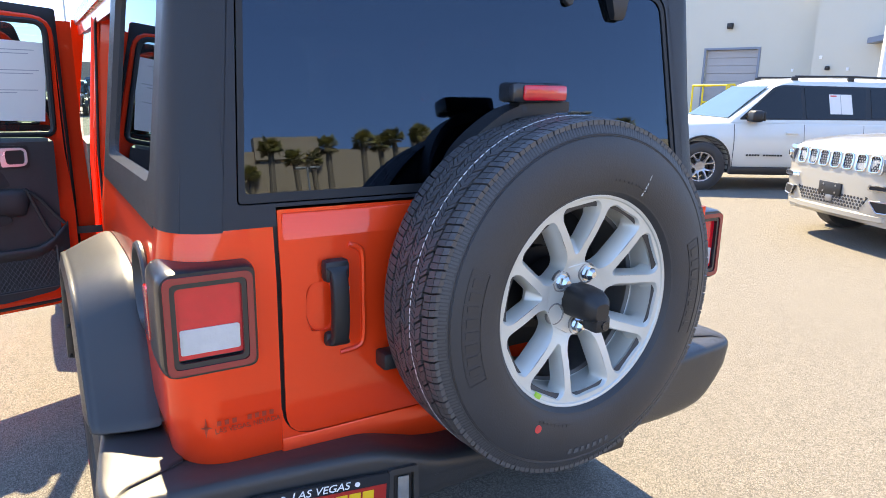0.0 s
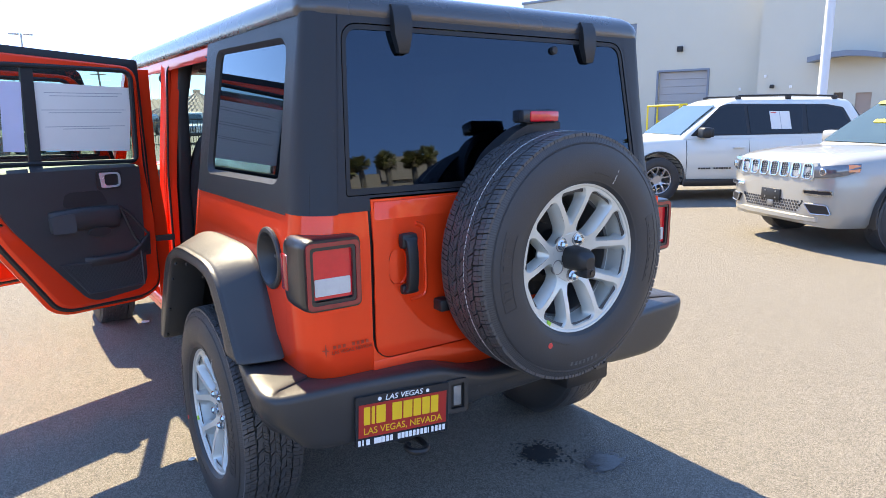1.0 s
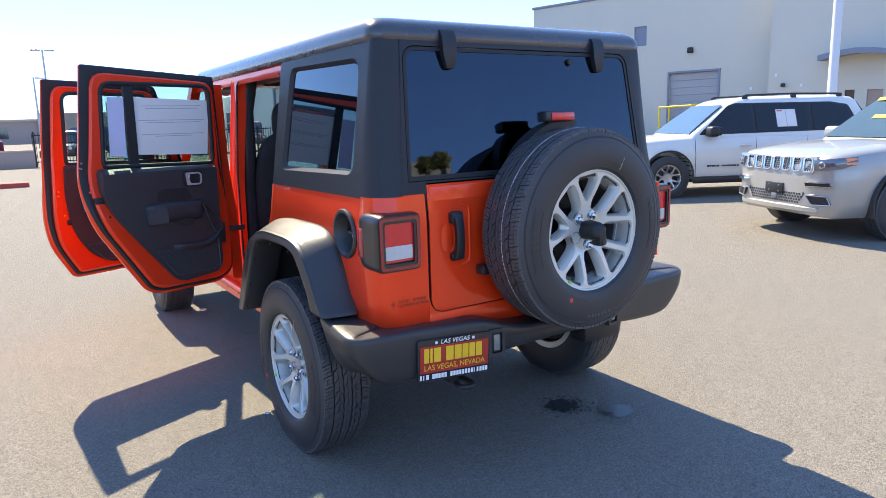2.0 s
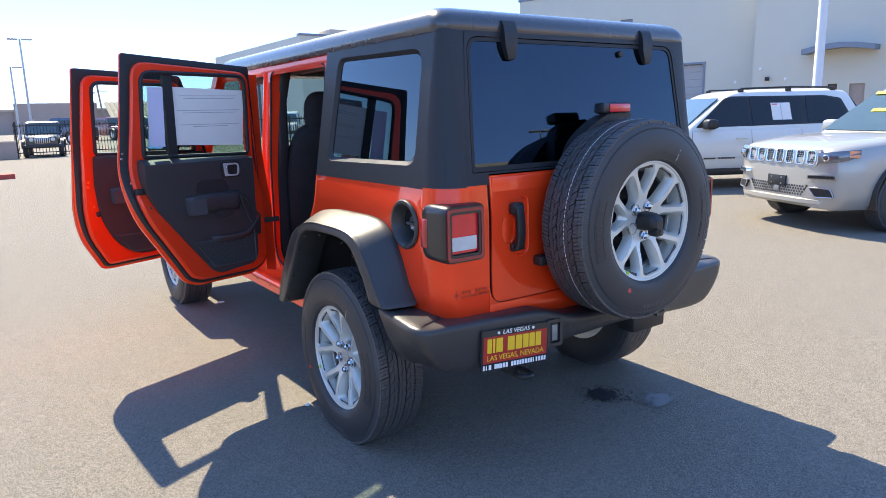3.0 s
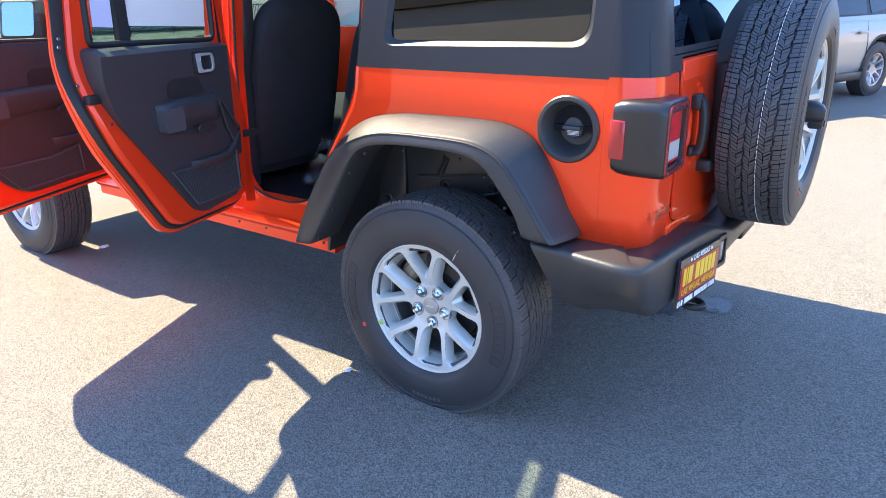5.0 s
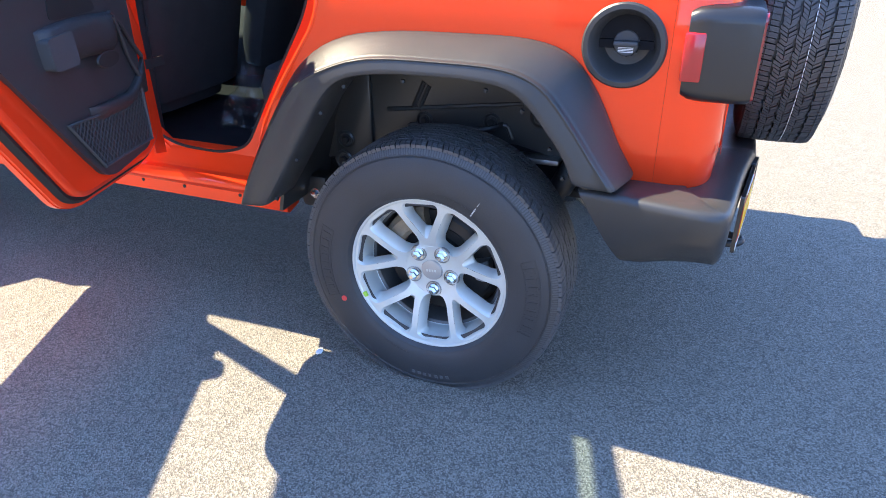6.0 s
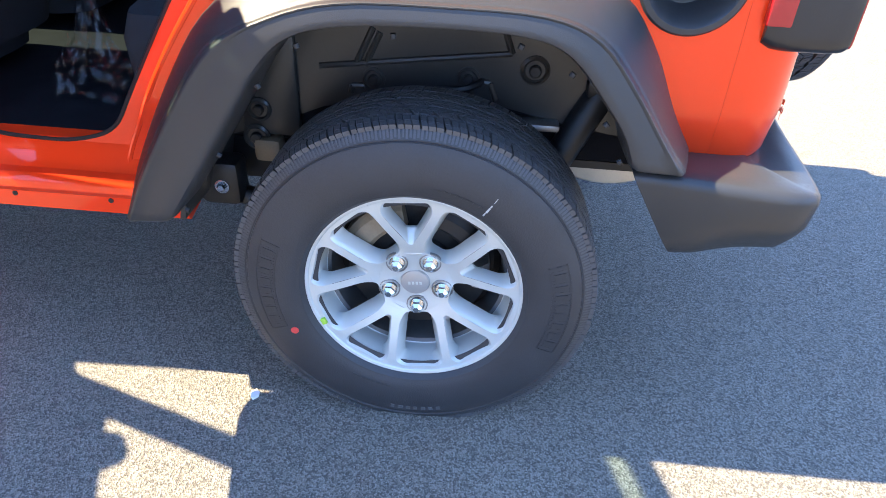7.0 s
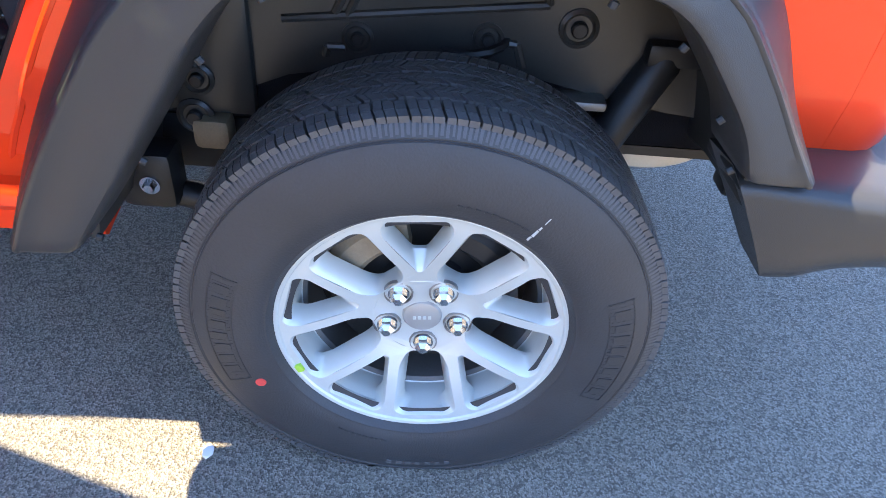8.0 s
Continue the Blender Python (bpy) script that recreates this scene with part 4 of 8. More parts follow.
# ---- tail lamps ----
for s in (-1, 1):
    lo, hi = (0.600, -0.768, 0.925), (0.822, -0.565, 1.150)
    b = bmesh.new()
    prof = rpoly([(0.614, 0.925), (0.802, 0.925), (0.802, 1.143), (0.614, 1.143)], [0.02, 0.035, 0.035, 0.02], 5)
    rings = []
    for y, k, dx in ((-0.612, 0.88, 0.004), (-0.630, 0.96, 0.001), (-0.660, 0.985, 0.0), (-0.735, 0.985, 0), (-0.757, 0.965, 0), (-0.764, 0.935, 0), (-0.764, 0.79, 0), (-0.748, 0.785, 0)):
        rings.append([(s * (0.708 + (x - 0.708) * k + dx), y, 1.034 + (z - 1.034) * k) for x, z in prof])
    loft(b, rings)
    lamp = part("tail_lamp", b, M_LAMPCASE, jeep, "square tail lamp in a satin black housing")

    def ring_plate(o, i, y0, y1, rad=0.014):
        outer = rpoly([(0.708 - o[0], 1.034 - o[1]), (0.708 + o[0], 1.034 - o[1]), (0.708 + o[0], 1.034 + o[1]), (0.708 - o[0], 1.034 + o[1])], rad, 5)
        hole = [rpoly([(0.708 - i[0], 1.034 - i[1]), (0.708 + i[0], 1.034 - i[1]), (0.708 + i[0], 1.034 + i[1]), (0.708 - i[0], 1.034 + i[1])], rad * 0.7, 5)] if i else []
        return plate(bmesh.new(), outer, hole, (0, 1), lambda u, v, q: (s * u, y0 + (y1 - y0) * q, v))
    part("light_ring", ring_plate((0.083, 0.096), (0.071, 0.084), -0.762, -0.7695, 0.018), M_DARKRED, lamp)
    part("lamp_bezel", ring_plate((0.0708, 0.0838), (0.0615, 0.0740), -0.747, -0.7665), M_GLOSSBLACK, lamp)

    def lens(z0, z1, half, y, nm, mt, r0):
        pts = rpoly([(0.708 - half, z0), (0.708 + half, z0), (0.708 + half, z1), (0.708 - half, z1)], 0.005)
        ln = part(nm, plate(bmesh.new(), pts, [], (0, 1), lambda u, v, q: (s * u, y - 0.003 * q, v)), mt, lamp)
        bb = bmesh.new()
        for i in range(21):
            x = 0.708 - half * 0.92 + i * half * 0.092
            tube(bb, [(s * x, y - 0.0028, r0 + 0.005), (s * x, y - 0.0028, z1 - 0.005)], 0.0005, 4)
        for i in range(int((z1 - r0) / 0.0065)):
            z = r0 + 0.006 + i * 0.0065
            tube(bb, [(s * (0.708 - half * 0.94), y - 0.0028, z), (s * (0.708 + half * 0.94), y - 0.0028, z)], 0.0004, 4)
        tagged(part("lens_rib", bb, mt, ln), kind="stuff")
    lens(0.964, 1.109, 0.0615, -0.7530, "red_lens", M_REDLENS, 1.022)
    lens(0.9735, 1.024, 0.0560, -0.7550, "white_lens", M_WHITELENS, 0.9735)
    b = box(bmesh.new(), (min(s * 0.780, s * 0.8035), -0.652, 0.975), (max(s * 0.780, s * 0.8035), -0.606, 1.085), 0.005)
    part("side_marker", b, M_MARKER, lamp)

# ---- fuel filler ----
fm = Matrix.Translation((-0.783, -0.473, 1.044)) @ Matrix.Rotation(radians(180), 4, "Z")
b = spin(bmesh.new(), [(0.082, -0.01), (0.098, 0.0), (0.0985, 0.006), (0.094, 0.011), (0.084, 0.012), (0.080, 0.008), (0.068, -0.030), (0.056, -0.062), (0.0001, -0.066)], 40, fm)
filler = part("fuel_filler", b, M_FLARE, jeep, "black fuel filler bowl with screw cap")
b = spin(bmesh.new(), [(0.0001, -0.036), (0.028, -0.036), (0.031, -0.039), (0.033, -0.059)], 28, fm)
box(b, (-0.040, -0.029, -0.006), (-0.020, 0.029, 0.006), 0.004, 2, fm)
cap = part("fuel_cap", b, M_GREYTRIM, filler)
b = bmesh.new()
for k in range(16):
    a = 2 * math.pi * k / 16
    box(b, (-0.058, 0.031, -0.003), (-0.038, 0.035, 0.003), 0.001, 1, fm @ Matrix.Rotation(a, 4, "X"))
tagged(part("grip_rib", b, M_GREYTRIM, cap), kind="stuff")
b = bmesh.new()
for i in range(4):
    box(b, (-0.0366, -0.018, -0.012 - i * 0.0035), (-0.0356, 0.018, -0.0105 - i * 0.0035), 0, 1, fm)
tagged(part("cap_print", b, M_WHITE, cap), kind="stuff")

# ---- decal ----
dm = Matrix.Translation((-0.655, -0.7262, 0.792)) @ Matrix.Rotation(radians(90), 4, "X")
b = bmesh.new()
for i in range(8):
    if i != 3:
        box(b, (-0.045 + i * 0.0155, 0.006, 0), (-0.0365 + i * 0.0155, 0.0165, 0.0008), 0, 1, dm)
decal = part("dealer_decal", b, M_DECAL, jeep, "small dark dealer decal with plain bars")
tagged(decal, kind="stuff")
lettering("LAS VEGAS, NEVADA", 0.016, M_DECAL, dm @ Matrix.Translation((0.018, -0.006, 0.0004)), decal, width=0.135)
b = bmesh.new()
sm_ = Matrix.Translation((-0.720, -0.7165, 0.794)) @ Matrix.Rotation(radians(-24), 4, "Z") @ Matrix.Rotation(radians(90), 4, "X")
for k in range(4):
    a = radians(90 * k)
    loft(b, [[sm_ @ Vector((0.0035 * math.cos(a + t), 0.0035 * math.sin(a + t), z)) for t in (1.57, -1.57)] + [sm_ @ Vector(((0.022 if k % 2 else 0.012) * math.cos(a), (0.022 if k % 2 else 0.012) * math.sin(a), z))] for z in (0.0, 0.0008)])
part("decal_star", b, M_DECAL, decal)

# ---- rear bumper ----
plan = [(-0.892, -0.412), (-0.905, -0.50), (-0.917, -0.58), (-0.926, -0.66), (-0.928, -0.707), (-0.917, -0.746), (-0.885, -0.770), (-0.80, -0.781), (-0.70, -0.789), (-0.58, -0.800), (-0.46, -0.814), (-0.38, -0.826), (-0.30, -0.839), (-0.22, -0.846), (-0.10, -0.849), (0.05, -0.849)]
hts = [(0.714, 0.512), (0.715, 0.516), (0.715, 0.522), (0.713, 0.528), (0.711, 0.530), (0.708, 0.530), (0.704, 0.526), (0.703, 0.512), (0.702, 0.505), (0.700, 0.510), (0.698, 0.522), (0.694, 0.535), (0.672, 0.545), (0.650, 0.552), (0.640, 0.556), (0.638, 0.558)]
tucks = [0.030, 0.042, 0.064, 0.080, 0.086, 0.080, 0.066, 0.028, 0.008] + [0.0] * 7
full = [(x, y, t, b0, k) for (x, y), (t, b0), k in zip(plan, hts, tucks)]
full += [(-x, y, t, b0, k) for x, y, t, b0, k in reversed(full[:-1])]
dense = spline([(x, y, 0) for x, y, *_ in full], 3)
tops = spline([(t, b0, k) for _, _, t, b0, k in full], 3)
rings = []
for i, (p, h) in enumerate(zip(dense, tops)):
    d = (dense[min(i + 1, len(dense) - 1)] - dense[max(i - 1, 0)]).normalized()
    n = Vector((-d.y, d.x, 0))
    t, b0 = h.x, h.y
    fwd = max(0, 9 - min(i, len(dense) - 1 - i)) / 9
    def at(k, z, under=0.0):
        q = p + n * k
        return (q.x - math.copysign(h.z * under, p.x), q.y - 0.10 * fwd * (t - z) / 0.17, z)
    lift = 0.16 * h.z
    inner = (math.copysign(min(abs(p.x), 0.76), p.x), max(p.y, -0.66))
    rings.append([(*inner, t - 0.004), at(0.05, t + 0.002), at(0.016, t + 0.001), at(0.007, t - 0.003), at(0.002, t - 0.010), at(0.0, t - 0.022), at(0.003, (t + b0) / 2 + 0.01, 0.10), at(0.005, b0 + 0.060 + lift, 0.32), at(0.007, b0 + 0.034 + lift, 0.58), at(0.011, b0 + 0.016 + lift * 0.6, 0.82), at(0.018, b0 + 0.005, 0.96), at(0.030, b0, 1.05), (inner[0], inner[1] - 0.10 * fwd * (t - b0) / 0.17, b0 + 0.004)])
bumper = part("rear_bumper", loft(bmesh.new(), rings), M_FLARE, jeep, "dark grey moulded plastic rear bumper", 38)
for s in (-1, 1):
    lm = Matrix.Translation((s * 0.330, -0.8345, 0.600)) @ Matrix.Rotation(radians(90), 4, "X") @ Matrix.Rotation(s * radians(8), 4, "Y")
    b = plate(bmesh.new(), rpoly([(-0.036, -0.056), (0.036, -0.056), (0.036, 0.056), (-0.036, 0.056)], 0.012, 4), [rpoly([(-0.024, -0.042), (0.024, -0.042), (0.024, 0.042), (-0.024, 0.042)], 0.006, 4)], (-0.02, 0.010), lambda u, v, q: lm @ Vector((u, v, q)))
    bz = part("lamp_surround", b, M_FLARE, bumper)
    part("bumper_lamp", box(bmesh.new(), (-0.023, -0.041, -0.02), (0.023, 0.041, 0.002), 0.003, 1, lm), M_BLACK, bz)
    part("lamp_lens", box(bmesh.new(), (-0.013, -0.033, 0.002), (0.014, 0.033, 0.007), 0.003, 2, lm), M_LAMPGLASS, bz)
b = bmesh.new()
box(b, (-0.5635, -0.7215, 0.640), (0.5635, -0.655, 0.7300), 0.004)
for s in (-1, 1):
    corner = [(0.496 + 0.066 * math.cos(a), 0.796 + 0.066 * math.sin(a)) for a in np.linspace(0, -math.pi / 2, 8)]
    plate(b, [(0.5638, 0.80)] + corner + [(0.49, 0.7295), (0.5638, 0.7295)], [], (-0.7215, -0.68), lambda u, v, q: (s * u, q, v))
sill = part("rear_sill", b, M_PAINT, jeep)
part("gate_seal", box(bmesh.new(), (-0.563, -0.7125, 0.725), (0.563, -0.70, 1.20), 0), M_SEAL, sill)
for s in (-1, 1):
    part("top_step", box(bmesh.new(), (min(s * 0.70, s * 0.868), -0.735, 0.66), (max(s * 0.70, s * 0.868), -0.44, 0.700), 0.006), M_FLARE, bumper)
    # black block added in the gap under the flare to show its shade
    part("flare_gap_shade", box(bmesh.new(), (min(s * 0.79, s * 0.882), -0.462, 0.695), (max(s * 0.79, s * 0.882), -0.420, 0.728), 0.006), M_BLACK, bumper)
# tow hook
b = tube(bmesh.new(), spline([(-0.425, -0.70, 0.44), (-0.428, -0.79, 0.445), (-0.440, -0.825, 0.445), (-0.465, -0.835, 0.445), (-0.488, -0.815, 0.445), (-0.490, -0.785, 0.445), (-0.475, -0.770, 0.445)], 5), 0.011, 10)
box(b, (-0.475, -0.72, 0.42), (-0.40, -0.62, 0.47), 0.012)
part("tow_hook", b, M_BLACK, jeep, "black steel tow hook")
b = box(bmesh.new(), (0.20, -0.80, 0.47), (0.42, -0.70, 0.56), 0.012)
part("hitch_cover", b, M_BLACK, jeep)
# number plate with dealer insert
pm = Matrix.Translation((-0.520, -0.8135, 0.578)) @ Matrix.Rotation(radians(-6.3), 4, "Z") @ Matrix.Rotation(radians(90), 4, "X") @ Matrix.Rotation(radians(-2.3), 4, "Z")
b = plate(bmesh.new(), rpoly([(-0.155, -0.080), (0.155, -0.080), (0.155, 0.080), (-0.155, 0.080)], 0.006), [], (0, 0.010), lambda u, v, q: pm @ Vector((u, v, q)))
np_ = part("licence_plate", b, M_GLOSSBLACK, jeep, "red and yellow dealer plate in a black frame")
b = plate(bmesh.new(), [(-0.147, -0.048), (0.147, -0.048), (0.147, 0.056), (-0.147, 0.056)], [], (0.0102, 0.0115), lambda u, v, q: pm @ Vector((u, v, q)))
part("plate_insert", b, M_PLATERED, np_)
for i, w in enumerate((0.020, 0.010, 0.030, 0, 0.032, 0.030, 0.026, 0.026, 0.026)):
    x0 = -0.135 + (0, 0.025, 0.040, 0.074, 0.092, 0.129, 0.163, 0.193, 0.223)[i]
    if w:
        part("plate_bar", box(bmesh.new(), (x0 + 0.004, -0.008, 0.0115), (x0 + w + 0.004, 0.048, 0.0128), 0.001, 1, pm), M_YELLOW, np_)
lettering("LAS VEGAS, NEVADA", 0.030, M_YELLOW, pm @ Matrix.Translation((0, -0.029, 0.0122)), np_, width=0.262)
lettering("LAS VEGAS", 0.024, M_WHITE, pm @ Matrix.Translation((0.0, 0.0675, 0.0106)), np_, shear=0.2, width=0.125)
b = bmesh.new()
for i, w in enumerate((0.010, 0.006, 0.014, 0.0, 0.015, 0.014, 0.012, 0.012, 0.012, 0.0, 0.012, 0.012, 0.012, 0.011, 0.011, 0.011, 0.011, 0.011, 0.004, 0.009, 0.011, 0.011, 0.011)):
    if w:
        box(b, (-0.148 + i * 0.0129, -0.073, 0.010), (-0.148 + i * 0.0129 + w * 0.8, -0.055, 0.0112), 0, 1, pm)
for sx in (-1, 1):
    disc(b, 0.006, 0, 1, 10, pm @ Matrix.Translation((sx * 0.080, 0.0675, 0.0106)) @ Matrix.Rotation(radians(-90), 4, "Y") @ Matrix.Diagonal((0.001, 1, 1, 1)))
tagged(part("frame_bar", b, M_WHITE, np_), kind="stuff")

# ---- hardtop ----
def top_side(u, v, q):
    return (s * (top_x(v) - q), u, v)


for s in (-1, 1):
    outer = [(0.350, 1.189), (-0.583, 1.189), (-0.600, 1.765), (0.285, 1.765)]
    hole = rpoly([(0.235, 1.262), (-0.520, 1.272), (-0.530, 1.708), (0.165, 1.722)], [0.05, 0.06, 0.07, 0.05], 7)
    hole2 = rpoly([(0.215, 1.280), (-0.503, 1.288), (-0.514, 1.690), (0.150, 1.704)], [0.045, 0.055, 0.06, 0.045], 7)
    b = plate(bmesh.new(), outer, [hole], (0.0, 0.022), top_side)
    # sloping reveal round the window
    vo, vi = [b.verts.new(top_side(u, v, 0.0)) for u, v in hole], [b.verts.new(top_side(u, v, 0.016)) for u, v in hole2]
    for i in range(len(vo)):
        b.faces.new((vo[i - 1], vo[i], vi[i], vi[i - 1]))
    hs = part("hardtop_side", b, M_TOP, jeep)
    b = plate(bmesh.new(), hole2, [], (0.014, 0.019), top_side)
    part("quarter_window", b, M_QUARTER, hs, "dark privacy glass")
    # rounded corner post
    rings = []
    for z in (1.196, 1.30, 1.45, 1.60, 1.74, 1.768):
        w, back = top_x(z), top_y(z)
        rr = min(0.106, -0.5835 - (z - 1.196) * 0.03 - back - 0.002)
        path = [(w, -0.5835 - (z - 1.196) * 0.03)] + [(w - rr + rr * math.cos(a), back + rr - rr * math.sin(a)) for a in np.linspace(0, math.pi / 2, 8)] + [(w - 0.105, back)]
        inner = [(w - 0.105, back + 0.03), (w - 0.03, back + 0.031), (w - 0.03, -0.5835 - (z - 1.196) * 0.03)]
        rings.append([(s * x, y, z) for x, y in path + inner])
    part("corner_post", loft(bmesh.new(), rings), M_TOP, jeep)
# rear frame and liftglass
def back_map(u, v, q):
    return (u, top_y(v) - q, v)


hole = rpoly([(-0.634, 1.245), (0.634, 1.245), (0.597, 1.745), (-0.597, 1.745)], [0.012, 0.012, 0.06, 0.06], 6)
b = plate(bmesh.new(), [(-0.666, 1.2), (-0.558, 1.2), (-0.558, 1.238), (0.560, 1.238), (0.560, 1.2), (0.666, 1.2), (0.606, 1.775), (-0.606, 1.775)], [hole], (-0.025, 0.0), back_map)
part("liftglass_frame", b, M_TOP, jeep)
b = plate(bmesh.new(), rpoly([(-0.630, 1.248), (0.630, 1.248), (0.593, 1.741), (-0.593, 1.741)], [0.01, 0.01, 0.055, 0.055], 6), [], (-0.012, -0.006), back_map)
lg = part("liftglass", b, M_PRIVACY, jeep, "dark tinted rear glass mirroring sky and palms")
b = plate(bmesh.new(), rpoly([(-0.630, 1.248), (0.630, 1.248), (0.593, 1.741), (-0.593, 1.741)], [0.01, 0.01, 0.055, 0.055], 6), [rpoly([(-0.616, 1.266), (0.616, 1.266), (0.581, 1.727), (-0.581, 1.727)], [0.01, 0.01, 0.045, 0.045], 6)], (-0.0058, -0.0025), back_map)
part("glass_seal", b, M_SEAL, lg)
for x in (-0.397, 0.405):
    b = bmesh.new()
    rings = []
    for z, w, out in ((1.806, 0.030, 0.010), (1.785, 0.032, 0.022), (1.745, 0.032, 0.024), (1.715, 0.030, 0.020), (1.675, 0.020, 0.016), (1.662, 0.016, 0.010)):
        y = top_y(min(z, 1.80))
        rings.append([(x + u * w, y + (0.008 if v < 0 else -out), z) for u, v in ((-1, -1), (-1, 0.6), (-0.8, 1), (0.8, 1), (1, 0.6), (1, -1))])
    loft(b, rings)
    part("glass_hinge", b, M_BLACK, lg, "black liftglass hinge")
b = disc(bmesh.new(), 0.014, 0.0, 0.016, 16, Matrix.Translation(back_map(0.240, 1.700, -0.008)) @ Matrix.Rotation(radians(-90), 4, "Z"), 0.003)
part("wiper_grommet", b, M_BLACK, lg)
# roof shell
rings = []
for z, off in ((1.764, -0.004), (1.768, 0.006), (1.785, 0.011), (1.806, 0.011), (1.824, 0.004), (1.840, -0.010), (1.851, -0.030), (1.858, -0.060), (1.864, -0.14), (1.869, -0.30), (1.872, -0.55)):
    plan_ = rpoly([(-0.706 - off, -0.628 - off), (0.706 + off, -0.628 - off), (0.700 + off, 1.955 + off), (-0.700 - off, 1.955 + off)], [max(0.03, 0.06 + off * 0.1), max(0.03, 0.06 + off * 0.1), 0.10, 0.10], 8)
    lower = []
    for x, y in plan_:
        lower.append((x, y, z - 0.030 * max(0, (y - 1.5) / 0.45) ** 2 - 0.014 * max(0, (-0.35 - y) / 0.28) ** 2))
    rings.append(lower)
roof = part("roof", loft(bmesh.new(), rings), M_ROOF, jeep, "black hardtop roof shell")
for y in (0.33, 1.05):
    part("roof_seam", box(bmesh.new(), (-0.50, y - 0.004, 1.862), (0.50, y + 0.004, 1.8735), 0), M_SEAL, roof)

# ---- cabin: pillars, rails, floor, seats ----
for s in (-1, 1):
    def edge_y(z):
        return interp(z, [0.60, 0.66, 0.70, 0.78, 0.95, 1.14, 1.74], [1.00, 1.07, 1.090, 1.088, 1.078, 1.072, 1.050])

    def pillar_x(z):
        return interp(z, [0.60, 0.75, 1.19, 1.74], [0.752, 0.752, 0.745, 0.690])
    b = bmesh.new()
    rings = []
    for z in (0.60, 0.66, 0.70, 0.74, 0.78, 0.86, 0.95, 1.14, 1.30, 1.74):
        w, e_ = pillar_x(z), edge_y(z)
        k = (1.16 - e_) / 0.2
        rings.append([(s * x, e_ + dy * k, z) for x, dy in ((w, 0.20), (w + 0.006, 0.155), (w - 0.006, 0.135), (w - 0.008, 0.105), (w + 0.003, 0.090), (w - 0.006, 0.070), (w - 0.016, 0.045), (w - 0.022, 0.008), (w - 0.060, 0.0), (w - 0.07, 0.20))])
    bp = part("b_pillar", loft(b, rings), M_JAMB, jeep, "orange-red pillar with pressed ribs")
    for k in (0.055, 0.115):
        b = tube(bmesh.new(), [(s * (pillar_x(z) - 0.010), edge_y(z) + k * (1.16 - edge_y(z)) / 0.2, z) for z in (0.68, 0.74, 0.78, 0.86, 0.95, 1.14, 1.30, 1.72)], 0.0055, 6)
        part("pillar_bead", b, M_JAMB, bp)
    b = bmesh.new()
    rings = [[(s * x, y, z) for x, z in ((0.690, 1.70), (0.697, 1.735), (0.692, 1.762), (0.65, 1.762), (0.645, 1.715))] for y in (0.30, 1.0, 1.95)]
    part("door_header", loft(b, rings), M_JAMB, jeep)
    frame_out = [(0.30, 1.765), (0.33, 1.20), (0.36, 1.05), (0.44, 0.92), (0.52, 0.78), (0.60, 0.66), (0.64, 0.598), (1.15, 0.598), (1.15, 1.20), (1.10, 1.765)]
    frame_in = rpoly([(0.345, 1.715), (0.385, 1.20), (0.425, 1.07), (0.553, 0.87), (0.637, 0.732), (0.690, 0.640), (0.80, 0.607), (0.97, 0.613), (1.060, 0.645), (1.088, 0.705), (1.090, 0.79), (1.080, 0.95), (1.074, 1.14), (1.052, 1.715)], [0.04, 0.06, 0.1, 0.1, 0.08, 0.06, 0.06, 0.06, 0.05, 0.05, 0.08, 0.1, 0.1, 0.05], 5)
    b = plate(bmesh.new(), frame_out, [frame_in], (0, 0.016), lambda u, v, q: (s * (interp(v, [0.6, 1.19, 1.765], [0.725, 0.725, 0.690]) - q), u, v), [(1, 1.19)])
    part("opening_frame", b, M_JAMB, jeep)
    b = tube(bmesh.new(), [(s * (interp(v, [0.6, 1.19, 1.765], [0.725, 0.725, 0.690]) - 0.002), u, v) for u, v in frame_in], 0.005, 8)
    part("door_seal", b, M_SEAL, jeep)
    # belt tower inside the pillar
    b = bmesh.new()
    rings = [[(s * (cx + u), cy + v, z) for u, v in rpoly([(-0.035, -0.05), (0.035, -0.05), (0.035, 0.05), (-0.035, 0.05)], 0.02, 3)] for cx, cy, z in ((0.64, 1.18, 0.62), (0.64, 1.17, 0.95), (0.64, 1.16, 1.15), (0.635, 1.12, 1.30), (0.635, 1.11, 1.55), (0.60, 1.09, 1.74))]
    part("belt_tower", loft(b, rings), M_TRIM, jeep)
    # a-pillar and windscreen frame
    b = bmesh.new()
    rings = [[(s * (cx + u), cy + v, z) for u, v in ((-0.03, -0.05), (0.03, -0.05), (0.03, 0.05), (-0.03, 0.05))] for cx, cy, z in ((0.75, 2.30, 0.60), (0.75, 2.30, 1.17), (0.72, 2.12, 1.50), (0.69, 1.94, 1.77))]
    part("a_pillar", loft(b, rings), M_PAINT, jeep)
b = bmesh.new()
box(b, (-0.69, 0.54, 0.56), (0.69, 2.4, 0.60), 0)
part("cabin_floor", b, M_CARPET, jeep, "black carpeted cabin floor")
part("cargo_floor", box(bmesh.new(), (-0.525, -0.66, 0.56), (0.525, 0.54, 0.60), 0), M_CARPET, jeep)
